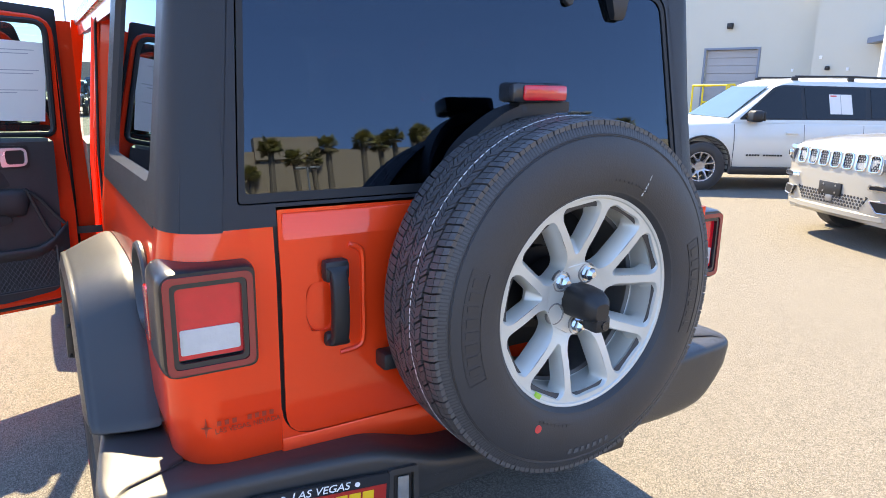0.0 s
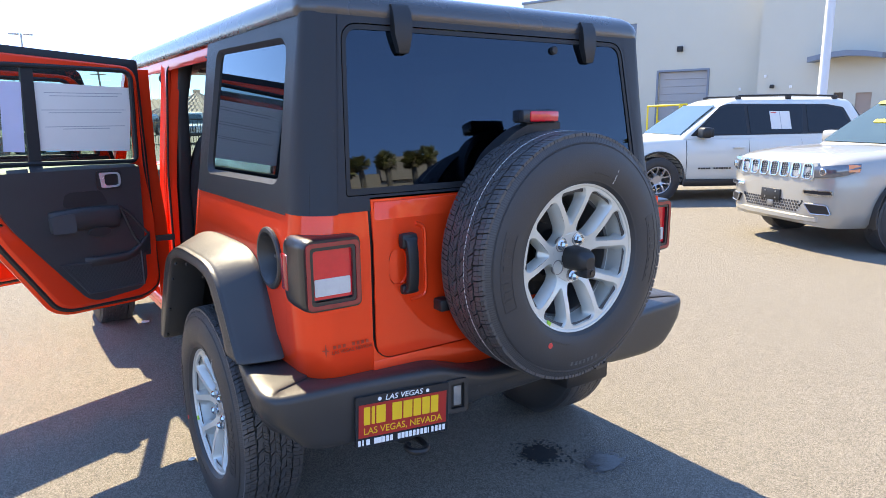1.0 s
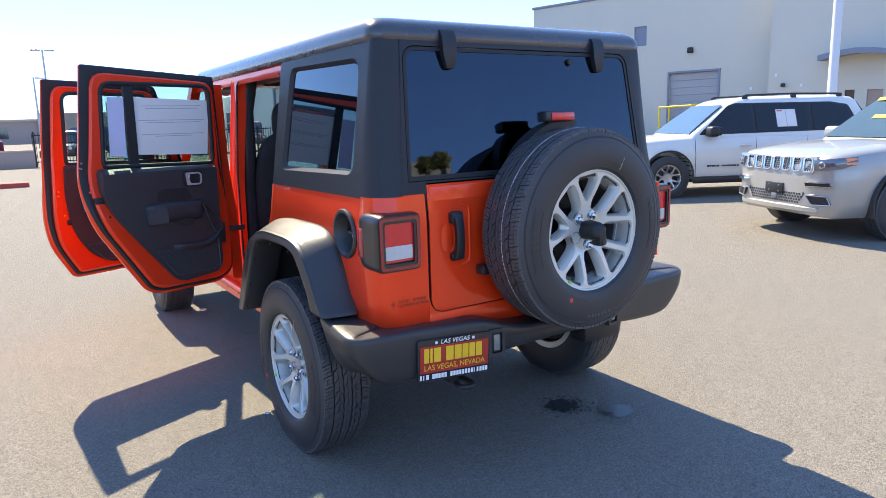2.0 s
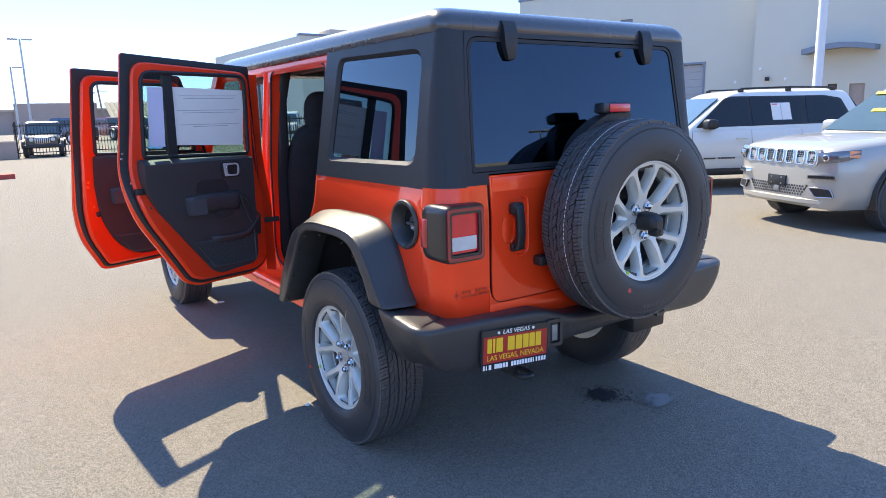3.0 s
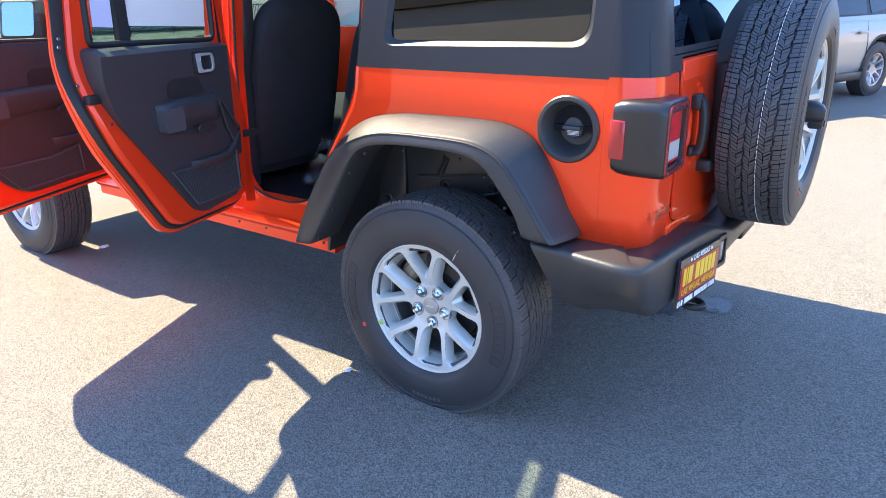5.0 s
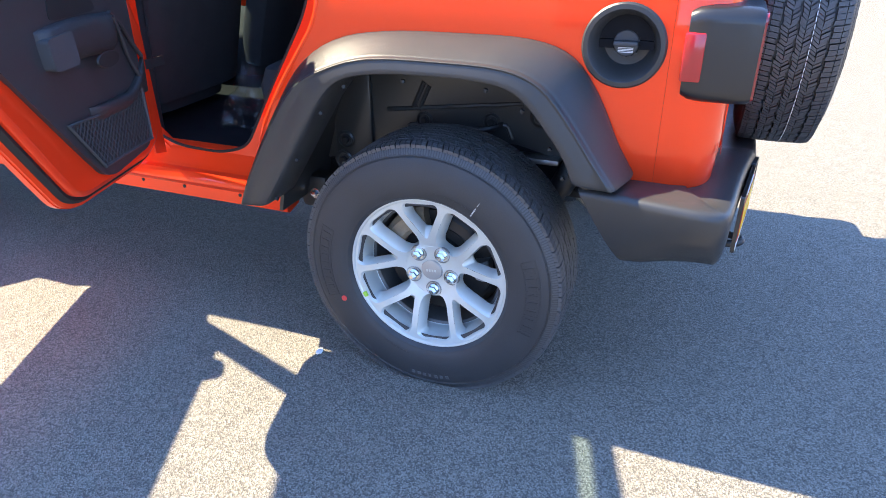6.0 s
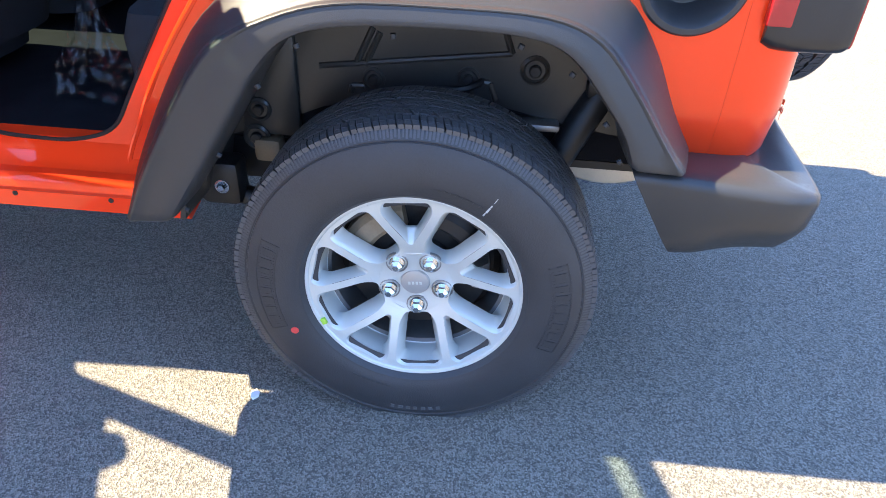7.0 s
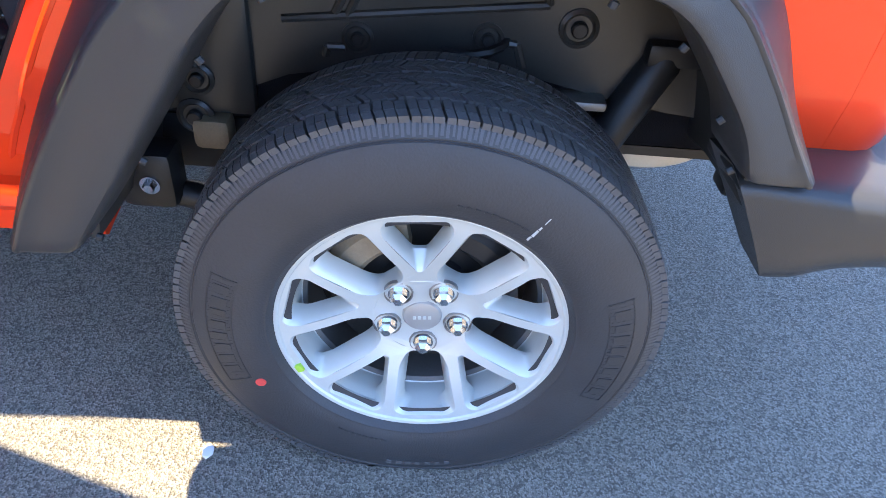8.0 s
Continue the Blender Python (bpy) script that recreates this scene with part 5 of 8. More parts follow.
for s in (-1, 1):
    part("wheel_house", box(bmesh.new(), (min(s * 0.50, s * 0.525), -0.64, 0.60), (max(s * 0.50, s * 0.525), 0.42, 1.03), 0), M_CARPET, jeep)
    part("side_shelf", box(bmesh.new(), (min(s * 0.50, s * 0.745), -0.58, 1.03), (max(s * 0.50, s * 0.745), 0.30, 1.05), 0), M_CARPET, jeep)
    part("side_lining", box(bmesh.new(), (min(s * 0.738, s * 0.745), -0.56, 1.052), (max(s * 0.738, s * 0.745), 0.33, 1.185), 0), M_CARPET, jeep)
part("seat_base", box(bmesh.new(), (-0.49, -0.60, 0.60), (0.49, 0.0, 0.74), 0.02), M_CARPET, jeep)
# Unseen strip inside the far sill, added to stop daylight leaking under the doors.
part("sill_light_block", box(bmesh.new(), (0.672, 0.34, 0.55), (0.692, 2.30, 0.72), 0.004), M_CARPET, jeep)
b = box(bmesh.new(), (-0.65, -0.60, 1.752), (0.65, 1.90, 1.768), 0)
part("headliner", b, M_CARPET, jeep)
b = tube(bmesh.new(), spline([(-0.56, -0.55, 1.15), (-0.55, -0.50, 1.60), (-0.54, -0.40, 1.72), (-0.54, 0.9, 1.73), (-0.54, 1.8, 1.70)], 5), 0.03, 10)
tube(b, spline([(0.56, -0.55, 1.15), (0.55, -0.50, 1.60), (0.54, -0.40, 1.72), (0.54, 0.9, 1.73), (0.54, 1.8, 1.70)], 5), 0.03, 10)
tube(b, [(-0.56, 0.98, 1.72), (0.56, 0.98, 1.72)], 0.03, 10)
part("sport_bar", b, M_TRIM, jeep)


def seat(x, y, bench=False):
    w = 0.265 if not bench else 0.475
    def slab(rows):
        rings = []
        soft_rows = zip(*[[v.x for v in spline([(row[k], 0, 0) for row in rows], 3)] for k in range(5)])
        for cy, cz, hw, hd, tilt in soft_rows:
            rings.append([(x + hw * u, cy + hd * v * math.cos(tilt), cz + hd * v * math.sin(tilt)) for u, v in rpoly([(-1, -1), (1, -1), (1, 1), (-1, 1)], 0.6, 4)])
        return loft(bmesh.new(), rings)
    st = part("seat", slab([(y + 0.02, 0.70, w, 0.06, 0.2), (y, 0.82, w * 1.02, 0.075, 0.2), (y - 0.05, 1.00, w * 1.0, 0.075, 0.2), (y - 0.10, 1.20, w * 0.97, 0.07, 0.2), (y - 0.14, 1.32, w * 0.88, 0.065, 0.2), (y - 0.155, 1.39, w * 0.72, 0.055, 0.2), (y - 0.165, 1.43, w * 0.45, 0.03, 0.2)]), M_CLOTH, jeep, "black cloth seat with headrest")
    b = slab([(y + 0.27, 0.66, w, 0.27, 0.08), (y + 0.27, 0.74, w * 1.02, 0.28, 0.10), (y + 0.27, 0.83, w * 1.0, 0.27, 0.12), (y + 0.27, 0.855, w * 0.85, 0.23, 0.12)])
    part("cushion", b, M_CLOTH, st)
    for hx in ((-0.03 if x < 0 else 0.03,) if not bench else (-0.36, 0.36)):
        b = bmesh.new()
        rings = []
        for cy, cz, hw, hd in ((y - 0.145, 1.38, 0.095, 0.040), (y - 0.150, 1.41, 0.112, 0.050), (y - 0.158, 1.46, 0.120, 0.056), (y - 0.165, 1.51, 0.121, 0.057), (y - 0.169, 1.55, 0.116, 0.054), (y - 0.171, 1.58, 0.102, 0.046), (y - 0.172, 1.60, 0.080, 0.034), (y - 0.172, 1.61, 0.050, 0.018)):
            rings.append([(x + hx + hw * u, cy + hd * v, cz) for u, v in rpoly([(-1, -1), (1, -1), (1, 1), (-1, 1)], 0.7, 5)])
        part("headrest", loft(b, rings), M_CLOTH, st)


seat(-0.345, 1.22)
seat(0.345, 1.22)
seat(0.0, 0.12, True)
b = bmesh.new()
rings = []
for cz, hw, hd in ((0.68, 0.60, 0.09), (0.72, 0.635, 0.11), (0.82, 0.64, 0.115), (0.87, 0.62, 0.10), (0.885, 0.56, 0.06)):
    rings.append([(hw * u, 0.60 + hd * v, cz) for u, v in rpoly([(-1, -1), (1, -1), (1, 1), (-1, 1)], 0.5, 5)])
part("bench_cushion", loft(b, rings), M_CLOTH, jeep)
b = bmesh.new()
rings = []
for x in (-0.70, -0.5, 0.0, 0.5, 0.70):
    rings.append([(x, 1.98, 0.98), (x, 1.92, 1.08), (x, 2.0, 1.16), (x, 2.30, 1.17), (x, 2.34, 0.70), (x, 2.2, 0.62)])
part("dashboard", loft(b, rings), M_TRIM, jeep)
b = tube(bmesh.new(), [(-0.38 + 0.18 * math.cos(a), 1.80 - 0.06 * math.sin(a), 1.08 + 0.17 * math.sin(a)) for a in np.linspace(0, 2 * math.pi, 30)], 0.014, 8)
box(b, (-0.55, 1.80, 1.06), (-0.21, 1.825, 1.10), 0.008)
tube(b, [(-0.38, 1.81, 1.08), (-0.38, 2.0, 1.02)], 0.03, 10)
part("steering_wheel", b, M_TRIM, jeep)

# ---- windscreen, bonnet, front end ----
b = bmesh.new()
loft(b, [[(-0.69, y, z), (0.69, y, z), (0.69, y - 0.006, z), (-0.69, y - 0.006, z)] for y, z in ((2.31, 1.18), (1.96, 1.75))])
part("windscreen", b, M_CLEAR, jeep)
b = bmesh.new()
rings = []
for y, w, z in ((2.33, 0.74, 1.165), (2.36, 0.74, 1.172), (2.9, 0.68, 1.15), (3.45, 0.58, 1.10), (3.55, 0.56, 1.06)):
    half = [(w, 0.86), (w + 0.005, z - 0.07), (w - 0.02, z - 0.02), (w - 0.10, z), (0.0, z + 0.03)]
    rings.append([(-x, y, zz) for x, zz in half] + [(x, y, zz) for x, zz in reversed(half[:-1])])
part("bonnet", loft(b, rings), M_PAINT, jeep)
for s in (-1, 1):
    b = bmesh.new()
    rings = [[(s * x, y, z) for x, z in ((0.55, 0.60), (0.76, 0.60), (0.78, 0.75), (0.77, zz), (0.60, zz + 0.02))] for y, zz in ((2.25, 1.12), (2.45, 1.12))]
    loft(b, rings)
    rings = [[(s * x, y, z) for x, z in ((0.55, 0.90), (0.80, 0.92), (0.80, 0.99), (0.78, 1.03), (0.56, 1.06))] for y in (2.45, 3.0, 3.52)]
    loft(b, rings)
    part("front_fender", b, M_PAINT, jeep)
b = bmesh.new()
slots = [rpoly([(-0.285 + i * 0.085, 0.74), (-0.225 + i * 0.085, 0.74), (-0.225 + i * 0.085, 1.02), (-0.285 + i * 0.085, 1.02)], 0.025, 3) for i in range(7)]
plate(b, rpoly([(-0.60, 0.66), (0.60, 0.66), (0.56, 1.08), (-0.56, 1.08)], 0.06), slots, (3.53, 3.58), lambda u, v, q: (u, q, v))
grille = part("grille", b, M_PAINT, jeep)
b = box(bmesh.new(), (-0.50, 3.50, 0.68), (0.50, 3.525, 1.05), 0)
part("radiator", b, M_BLACK, grille)
for s in (-1, 1):
    b = spin(bmesh.new(), [(0.0001, 0.035), (0.06, 0.03), (0.082, 0.018), (0.09, 0.0)], 28, Matrix.Translation((s * 0.42, 3.58, 0.93)) @ Matrix.Rotation(radians(90), 4, "Z"))
    part("headlamp", b, M_WHITELENS, grille)
b = box(bmesh.new(), (-0.80, 3.56, 0.52), (0.80, 3.76, 0.68), 0.03)
part("front_bumper", b, M_FLARE, jeep)
b = box(bmesh.new(), (-0.50, 2.45, 0.55), (0.50, 3.5, 1.02), 0.02)
part("engine_bay", b, M_BLACK, jeep)


# ---- doors ----
def door(name, hinge, angle, outline, window, bars, trim, label, glassmat, armrest, handle_u, net, latch, belt, tip):
    """A door in its own frame: u runs from the hinge edge, w from the cabin side to the outer skin, z up."""
    a = radians(angle)
    d = Vector((-math.sin(a), -math.cos(a), 0))
    n = Vector((d.y, -d.x, 0))
    n = n if n.y > 0 else -n
    base = Matrix(((d.x, n.x, 0, hinge[0]), (d.y, n.y, 0, hinge[1]), (0, 0, 1, 0), (0, 0, 0, 1)))

    def fm(u, v, q):
        # the door is thick below the belt; the thin window frame stands further out
        low = (0.6 * q if q < 0 else q) - 0.03 * max(0.0, 0.75 - v)
        foot, full = (1.257, 1.284) if q < -0.04 else (0.98, 1.29)
        k = min(1.0, max(0.0, (v - foot) / (full - foot)))
        return base @ Vector((u, low + (belt - tip * max(0.0, v - 1.29) + 0.45 * q - low) * k * k * (3 - 2 * k), v))

    def flat(u, v, q):
        return base @ Vector((u, 0.6 * q, v))
    cuts = [(1, z_) for z_ in (1.29, 1.284, 1.275, 1.266, 1.257, 1.19, 1.13, 1.06, 0.98, 0.75)]
    inset = lambda pts, k: [(p[0] + (c[0] - p[0]) * k, p[1] + (c[1] - p[1]) * k) for p in pts]  # noqa: E731
    corners, radii = outline
    c = (sum(p[0] for p in corners) / len(corners), sum(p[1] for p in corners) / len(corners))

    def shrunk(low, high, soft=0.0):
        """The outline moved inwards: by low at the foot, by high round the window, more along the shut edge."""
        n_ = len(corners)
        reach = max(p[0] for p in corners)
        offs, norms = [], []
        for i in range(n_):
            p, p1 = Vector(corners[i]), Vector(corners[(i + 1) % n_])
            e, mid_ = (p1 - p).normalized(), (p + p1) / 2
            k = min(1.0, max(0.0, (mid_.y - 1.0) / 0.25))
            steep = abs(e.y) > abs(e.x)
            gain = 1.3 if steep and mid_.x > 0.6 * reach else 0.45 if steep and mid_.x < 0.08 else 1.0
            offs.append(low + (high * gain - low) * k)
            norms.append(Vector((e.y, -e.x)))
        pts = []
        for i in range(n_):
            n0, n1, o0, o1 = norms[i - 1], norms[i], offs[i - 1], offs[i]
            det = n0.x * n1.y - n0.y * n1.x
            if abs(det) > 0.35:
                d_ = Vector(((o0 * n1.y - o1 * n0.y) / det, (n0.x * o1 - n1.x * o0) / det))
            else:
                bis = (n0 + n1).normalized()
                d_ = bis * (o0 + o1) / 2 / max(0.5, bis.dot(n0))
            pts.append(tuple(Vector(corners[i]) + d_))
        return rpoly(pts, [r_ + (soft if corners[i][1] > 1.5 else 0) for i, r_ in enumerate(radii)], 4)
    ring0 = shrunk(0.0, 0.0)
    sk = plate(bmesh.new(), ring0, [window], (0.028, 0.046), fm, cuts)
    lip_in, lip_out = shrunk(0.016, 0.003), shrunk(0.003, 0.001)
    loft(sk, [[fm(u, v, w_) for u, v in r_] for r_, w_ in ((lip_out, 0.030), (lip_out, 0.020), (lip_in, 0.014), (lip_in, 0.030))], True, False)
    shell = part(name, sk, M_PAINT, jeep, label)
    # black weather strip, broad round the window and narrow at the foot
    s0, s1, s2 = shrunk(0.015, 0.001), shrunk(0.024, 0.018, 0.03), shrunk(0.036, 0.035, 0.06)
    b = bmesh.new()
    loft(b, [[fm(u, v, w_) for u, v in r_] for r_, w_ in ((s0, 0.027), (s0, 0.010), (s1, -0.004), (s2, 0.0), (s2, 0.027))], True, False)
    part("door_seal", b, M_SEAL, shell, "black rubber weather strip")
    # body-coloured inner frame with a rolled edge
    f0, f1, f2 = shrunk(0.034, 0.033, 0.06), shrunk(0.039, 0.036, 0.055), shrunk(0.050, 0.041, 0.05)
    b = plate(bmesh.new(), f2, [window], (-0.036, 0.026), fm, cuts)
    loft(b, [[fm(u, v, w_) for u, v in r_] for r_, w_ in ((f0, 0.026), (f0, -0.018), (f1, -0.029), (f2, -0.0362))], True, False)
    part("inner_frame", b, M_JAMB, shell)
    b = tube(bmesh.new(), [fm(p[0], p[1], -0.034) for p in window + window[:1]], 0.011, 8)
    part("window_seal", b, M_SEAL, shell)
    b = plate(bmesh.new(), inset(window, -0.02), [], (0.004, 0.008), fm, [(1, 1.20)])
    gl = part("window_glass", b, glassmat, shell)
    gl.visible_shadow = glassmat is not M_DOORGLASS
    for u0, u1, z0, z1 in bars:
        b = plate(bmesh.new(), [(u0, z0), (u1, z0), (u1 - 0.008, z1), (u0 - 0.008, z1)], [], (-0.028, 0.022), fm)
        part("window_divider", b, M_SEAL, shell)
    # trim panel with armrest and pocket
    b = plate(bmesh.new(), trim, [], (-0.062, 0.0), fm, cuts)
    tr = part("trim_panel", b, M_TRIM, shell, "black plastic door trim with armrest and map net")
    u0, u1 = armrest
    b = bmesh.new()
    rings = []
    for k in np.linspace(0, 1, 17):
        u = u0 + (u1 - u0) * k
        up_ = 1.085 + 0.010 * math.sin(k * 3.1)
        end = (1 - (2 * k - 1) ** 8) ** 0.5
        out, h = 0.046 * end + 0.004, 0.045 + 0.060 * end ** 0.5
        rings.append([fm(u, up_, -0.055), fm(u, up_ - 0.003, -0.062 - out * 0.62), fm(u, up_ - 0.010, -0.062 - out * 0.88), fm(u, up_ - 0.024, -0.062 - out), fm(u, up_ - h * 0.55, -0.062 - out), fm(u, up_ - h * 0.80, -0.062 - out * 0.80), fm(u, up_ - h * 0.95, -0.062 - out * 0.40), fm(u, up_ - h, -0.055)])
    part("armrest", loft(b, rings), M_TRIM, tr, "", 60)
    b = plate(bmesh.new(), rpoly([(u1 - 0.100, 0.990), (u1 - 0.004, 0.990), (u1 + 0.002, 1.066), (u1 - 0.096, 1.074)], 0.014), [], (-0.116, -0.060), fm)
    part("armrest_pad", b, M_GREYTRIM, tr)
    # creases that fan out from the armrest, and the bulging pocket below it
    b = bmesh.new()
    for pth in (((u0 + 0.02, 1.088, -0.085), (u0 - 0.03, 1.045, -0.078), (u0 - 0.075, 0.985, -0.072), (u0 - 0.105, 0.945, -0.074)), ((u0 + 0.01, 1.075, -0.090), (u0 - 0.015, 1.01, -0.084), (u0 - 0.040, 0.945, -0.078), (u0 - 0.065, 0.895, -0.085))):
        tube(b, spline([fm(*p) for p in pth], 5), 0.006, 8)
    part("moulded_crease", b, M_TRIM, tr)
    b, rings = bmesh.new(), []
    for k in np.linspace(0, 1, 15):
        u = u0 - 0.118 + 0.300 * k
        lip = 0.868 + 0.085 * max(0.0, 1 - k / 0.42) ** 1.6
        out = 0.034 * (1 - (2 * k - 1) ** 4) + 0.006
        rings.append([fm(u, lip - 0.004, -0.058), fm(u, lip, -0.062 - out * 0.7), fm(u, lip - 0.006, -0.062 - out), fm(u, lip - 0.018, -0.062 - out), fm(u, lip - 0.034, -0.062 - out * 0.7), fm(u, min(lip - 0.05, 0.838), -0.058)])
    part("map_pocket", loft(b, rings), M_TRIM, tr, "", 60)
    # scooped recess above the armrest and cup below it, their shade as dark plates
    b = plate(bmesh.new(), rpoly([(u0 + 0.055, 1.098), (u0 + 0.250, 1.098), (u0 + 0.238, 1.150), (u0 + 0.215, 1.162), (u0 + 0.085, 1.162)], 0.02), [], (-0.066, -0.060), fm)
    part("recess_shade", b, M_SEAL, tr)
    b = bmesh.new()
    spin(b, [(0.038, -0.001), (0.036, 0.004), (0.0001, 0.004)], 24, base @ Matrix.Translation((u0 + 0.125, -0.088, 0.985)) @ Matrix.Rotation(radians(-90), 4, "Z") @ Matrix.Diagonal((1, 1.3, 0.55, 1)))
    part("cup_shade", b, M_SEAL, tr)
    # inner handle
    hz = 1.205
    b = plate(bmesh.new(), rpoly([(handle_u - 0.052, hz - 0.042), (handle_u + 0.060, hz - 0.042), (handle_u + 0.060, hz + 0.042), (handle_u - 0.052, hz + 0.042)], 0.016), [], (-0.070, -0.050), flat)
    part("handle_bezel", b, M_BLACK, tr)
    b = plate(bmesh.new(), rpoly([(handle_u - 0.045, hz - 0.034), (handle_u + 0.040, hz - 0.034), (handle_u + 0.046, hz + 0.034), (handle_u - 0.045, hz + 0.034)], [0.026, 0.006, 0.006, 0.026]), [rpoly([(handle_u - 0.036, hz - 0.025), (handle_u + 0.024, hz - 0.025), (handle_u + 0.027, hz + 0.025), (handle_u - 0.036, hz + 0.025)], 0.014)], (-0.080, -0.068), flat)
    part("door_handle", b, M_HANDLE, tr, "chrome inner door handle")
    # map net
    b = bmesh.new()
    nu0, nu1, nz0, nz1, rise = net
    for k in range(-8, 30):
        for sgn in (1, -1):
            p = []
            for t in np.linspace(0, 1, 2):
                uu = nu0 + (k * 0.0165) + (0.10 * t if sgn > 0 else 0.10 * (1 - t))
                zz = nz0 + (nz1 - nz0) * t
                p.append((uu, zz))
            (ua, za), (ub, zb) = p
            lean = 0.105

            def clip(ua, ub):
                """The stretch of a cord that lies between the upright edge and the leaning edge of the net."""
                t0, t1 = 0.0, 1.0
                for start, rate in ((ua - nu0, ub - ua), (nu1 - ua, lean - (ub - ua))):
                    if rate > 1e-9:
                        t0 = max(t0, -start / rate)
                    elif rate < -1e-9:
                        t1 = min(t1, -start / rate)
                    elif start < 0:
                        t1 = -1.0
                return (t0, t1) if t1 > t0 + 0.02 else None
            c_ = clip(ua, ub)
            if c_:
                e0 = (ua + (ub - ua) * c_[0], za + (zb - za) * c_[0])
                e1 = (ua + (ub - ua) * c_[1], za + (zb - za) * c_[1])
                tube(b, [fm(e0[0], e0[1] + rise * (e0[0] - nu0), -0.072), fm(e1[0], e1[1] + rise * (e1[0] - nu0), -0.072)], 0.0016, 4, False)
    tagged(part("map_net", b, M_GREYTRIM, tr), kind="stuff")
    b = tube(bmesh.new(), [fm(nu0, nz1 + 0.045, -0.070), fm(nu0 + 0.004, nz1 + 0.012, -0.074), fm((nu0 + nu1) / 2, nz1 - 0.012, -0.076), fm(nu1 + 0.105, nz1, -0.074), fm(nu1, nz0, -0.072), fm(nu0, nz0, -0.072), fm(nu0, nz1 + 0.045, -0.070)], 0.005, 6)
    part("net_rim", b, M_GREYTRIM, tr)
    # latch and bolts on the shut face
    b = box(bmesh.new(), (-0.050, -0.014, -0.015), (0.006, 0.014, 0.015), 0.005, 2, Matrix.Translation(fm(latch[0] - 0.012, latch[1], -0.030)) @ base.to_3x3().to_4x4())
    part("latch", b, M_BLACK, shell)
    for du, dz in ((0.035, 0.16), (0.015, 0.045), (-0.05, -0.08), (0.030, 0.185)):
        b = disc(bmesh.new(), 0.006, 0, 1, 10, Matrix.Translation(fm(latch[0] + du - 0.01, latch[1] + dz, -0.0365)) @ base.to_3x3().to_4x4() @ Matrix.Rotation(radians(-90), 4, "Z") @ Matrix.Diagonal((0.003, 1, 1, 1)))
        part("shut_face_bolt", b, M_CHROME, shell)
    return shell, fm, base


rear_out = ([(0.010, 1.742), (0.702, 1.785), (0.742, 1.45), (0.778, 1.19), (0.745, 1.00), (0.620, 0.80), (0.520, 0.635), (0.450, 0.608), (0.10, 0.610), (0.020, 0.66)], [0.012, 0.014, 0.1, 0.12, 0.12, 0.2, 0.06, 0.05, 0.05, 0.04])
rear_win = rpoly([(0.066, 1.277), (0.652, 1.290), (0.626, 1.698), (0.058, 1.690)], [0.03, 0.02, 0.055, 0.05], 4)
rear_trim = rpoly([(0.095, 1.268), (0.690, 1.282), (0.700, 1.16), (0.655, 1.04), (0.500, 0.835), (0.380, 0.680), (0.330, 0.665), (0.135, 0.685), (0.105, 0.73)], [0.02, 0.02, 0.05, 0.08, 0.1, 0.04, 0.04, 0.03, 0.03], 4)
rd, rfm, _ = door("rear_door", (-0.80, 0.97), 76, rear_out, rear_win, [(0.474, 0.521, 1.277, 1.70)], rear_trim, "open rear side door with papers taped to its window", M_REARDOORGLASS, (0.195, 0.505), 0.235, (0.125, 0.375, 0.705, 0.850, 0.0), (0.735, 1.130), 0.063, 0.0)


def sheet(parent, fm, pts, mat, lines, name, label, q):
    b = plate(bmesh.new(), pts, [], (q, q + 0.0008), fm, [(1, 1.4), (1, 1.5)])
    sh = part(name, b, mat, parent, label)
    b = bmesh.new()
    for u0, u1, z in lines:
        plate(b, [(u0, z), (u1, z), (u1, z + 0.003), (u0, z + 0.003)], [], (q - 0.0008, q - 0.0002), fm)
    if lines:
        tagged(part("print_line", b, M_PRINT, sh), kind="stuff")
    else:
        b.free()


sheet(rd, rfm, [(0.088, 1.325), (0.482, 1.342), (0.465, 1.630), (0.056, 1.614)], M_PAPER, [(0.10, 0.43, 1.585), (0.12, 0.41, 1.572), (0.09, 0.45, 1.512), (0.11, 0.42, 1.500), (0.10, 0.44, 1.440), (0.17, 0.37, 1.430)], "window_sheet", "white printed sheet taped in the door window", -0.006)
sheet(rd, rfm, [(0.530, 1.338), (0.610, 1.343), (0.594, 1.630), (0.514, 1.628)], M_PAPERBLUE, [], "window_label", "pale lilac sheet seen from its back", -0.006)
front_out = ([(-0.045, 1.20), (0.01, 1.210), (0.195, 1.742), (0.890, 1.765), (0.925, 1.40), (0.955, 0.95), (0.935, 0.80), (0.830, 0.605), (0.78, 0.598), (-0.01, 0.600), (-0.045, 0.66)], [0.01, 0.02, 0.03, 0.014, 0.1, 0.12, 0.08, 0.05, 0.03, 0.04, 0.04])
front_win = rpoly([(0.125, 1.265), (0.812, 1.282), (0.800, 1.688), (0.275, 1.683)], [0.03, 0.02, 0.055, 0.05], 4)
front_trim = rpoly([(0.08, 1.262), (0.830, 1.276), (0.845, 1.10), (0.830, 0.90), (0.740, 0.74), (0.62, 0.665), (0.12, 0.665), (0.08, 0.74)], [0.02, 0.02, 0.05, 0.08, 0.08, 0.05, 0.04, 0.03], 4)
fd, _, fbase = door("front_door", (-0.794, 1.990), 68, front_out, front_win, [], front_trim, "open front side door with clear window", M_DOORGLASS, (0.26, 0.76), 0.16, (0.30, 0.66, 0.690, 0.800, 0.0), (0.858, 0.940), 0.0, 0.05)
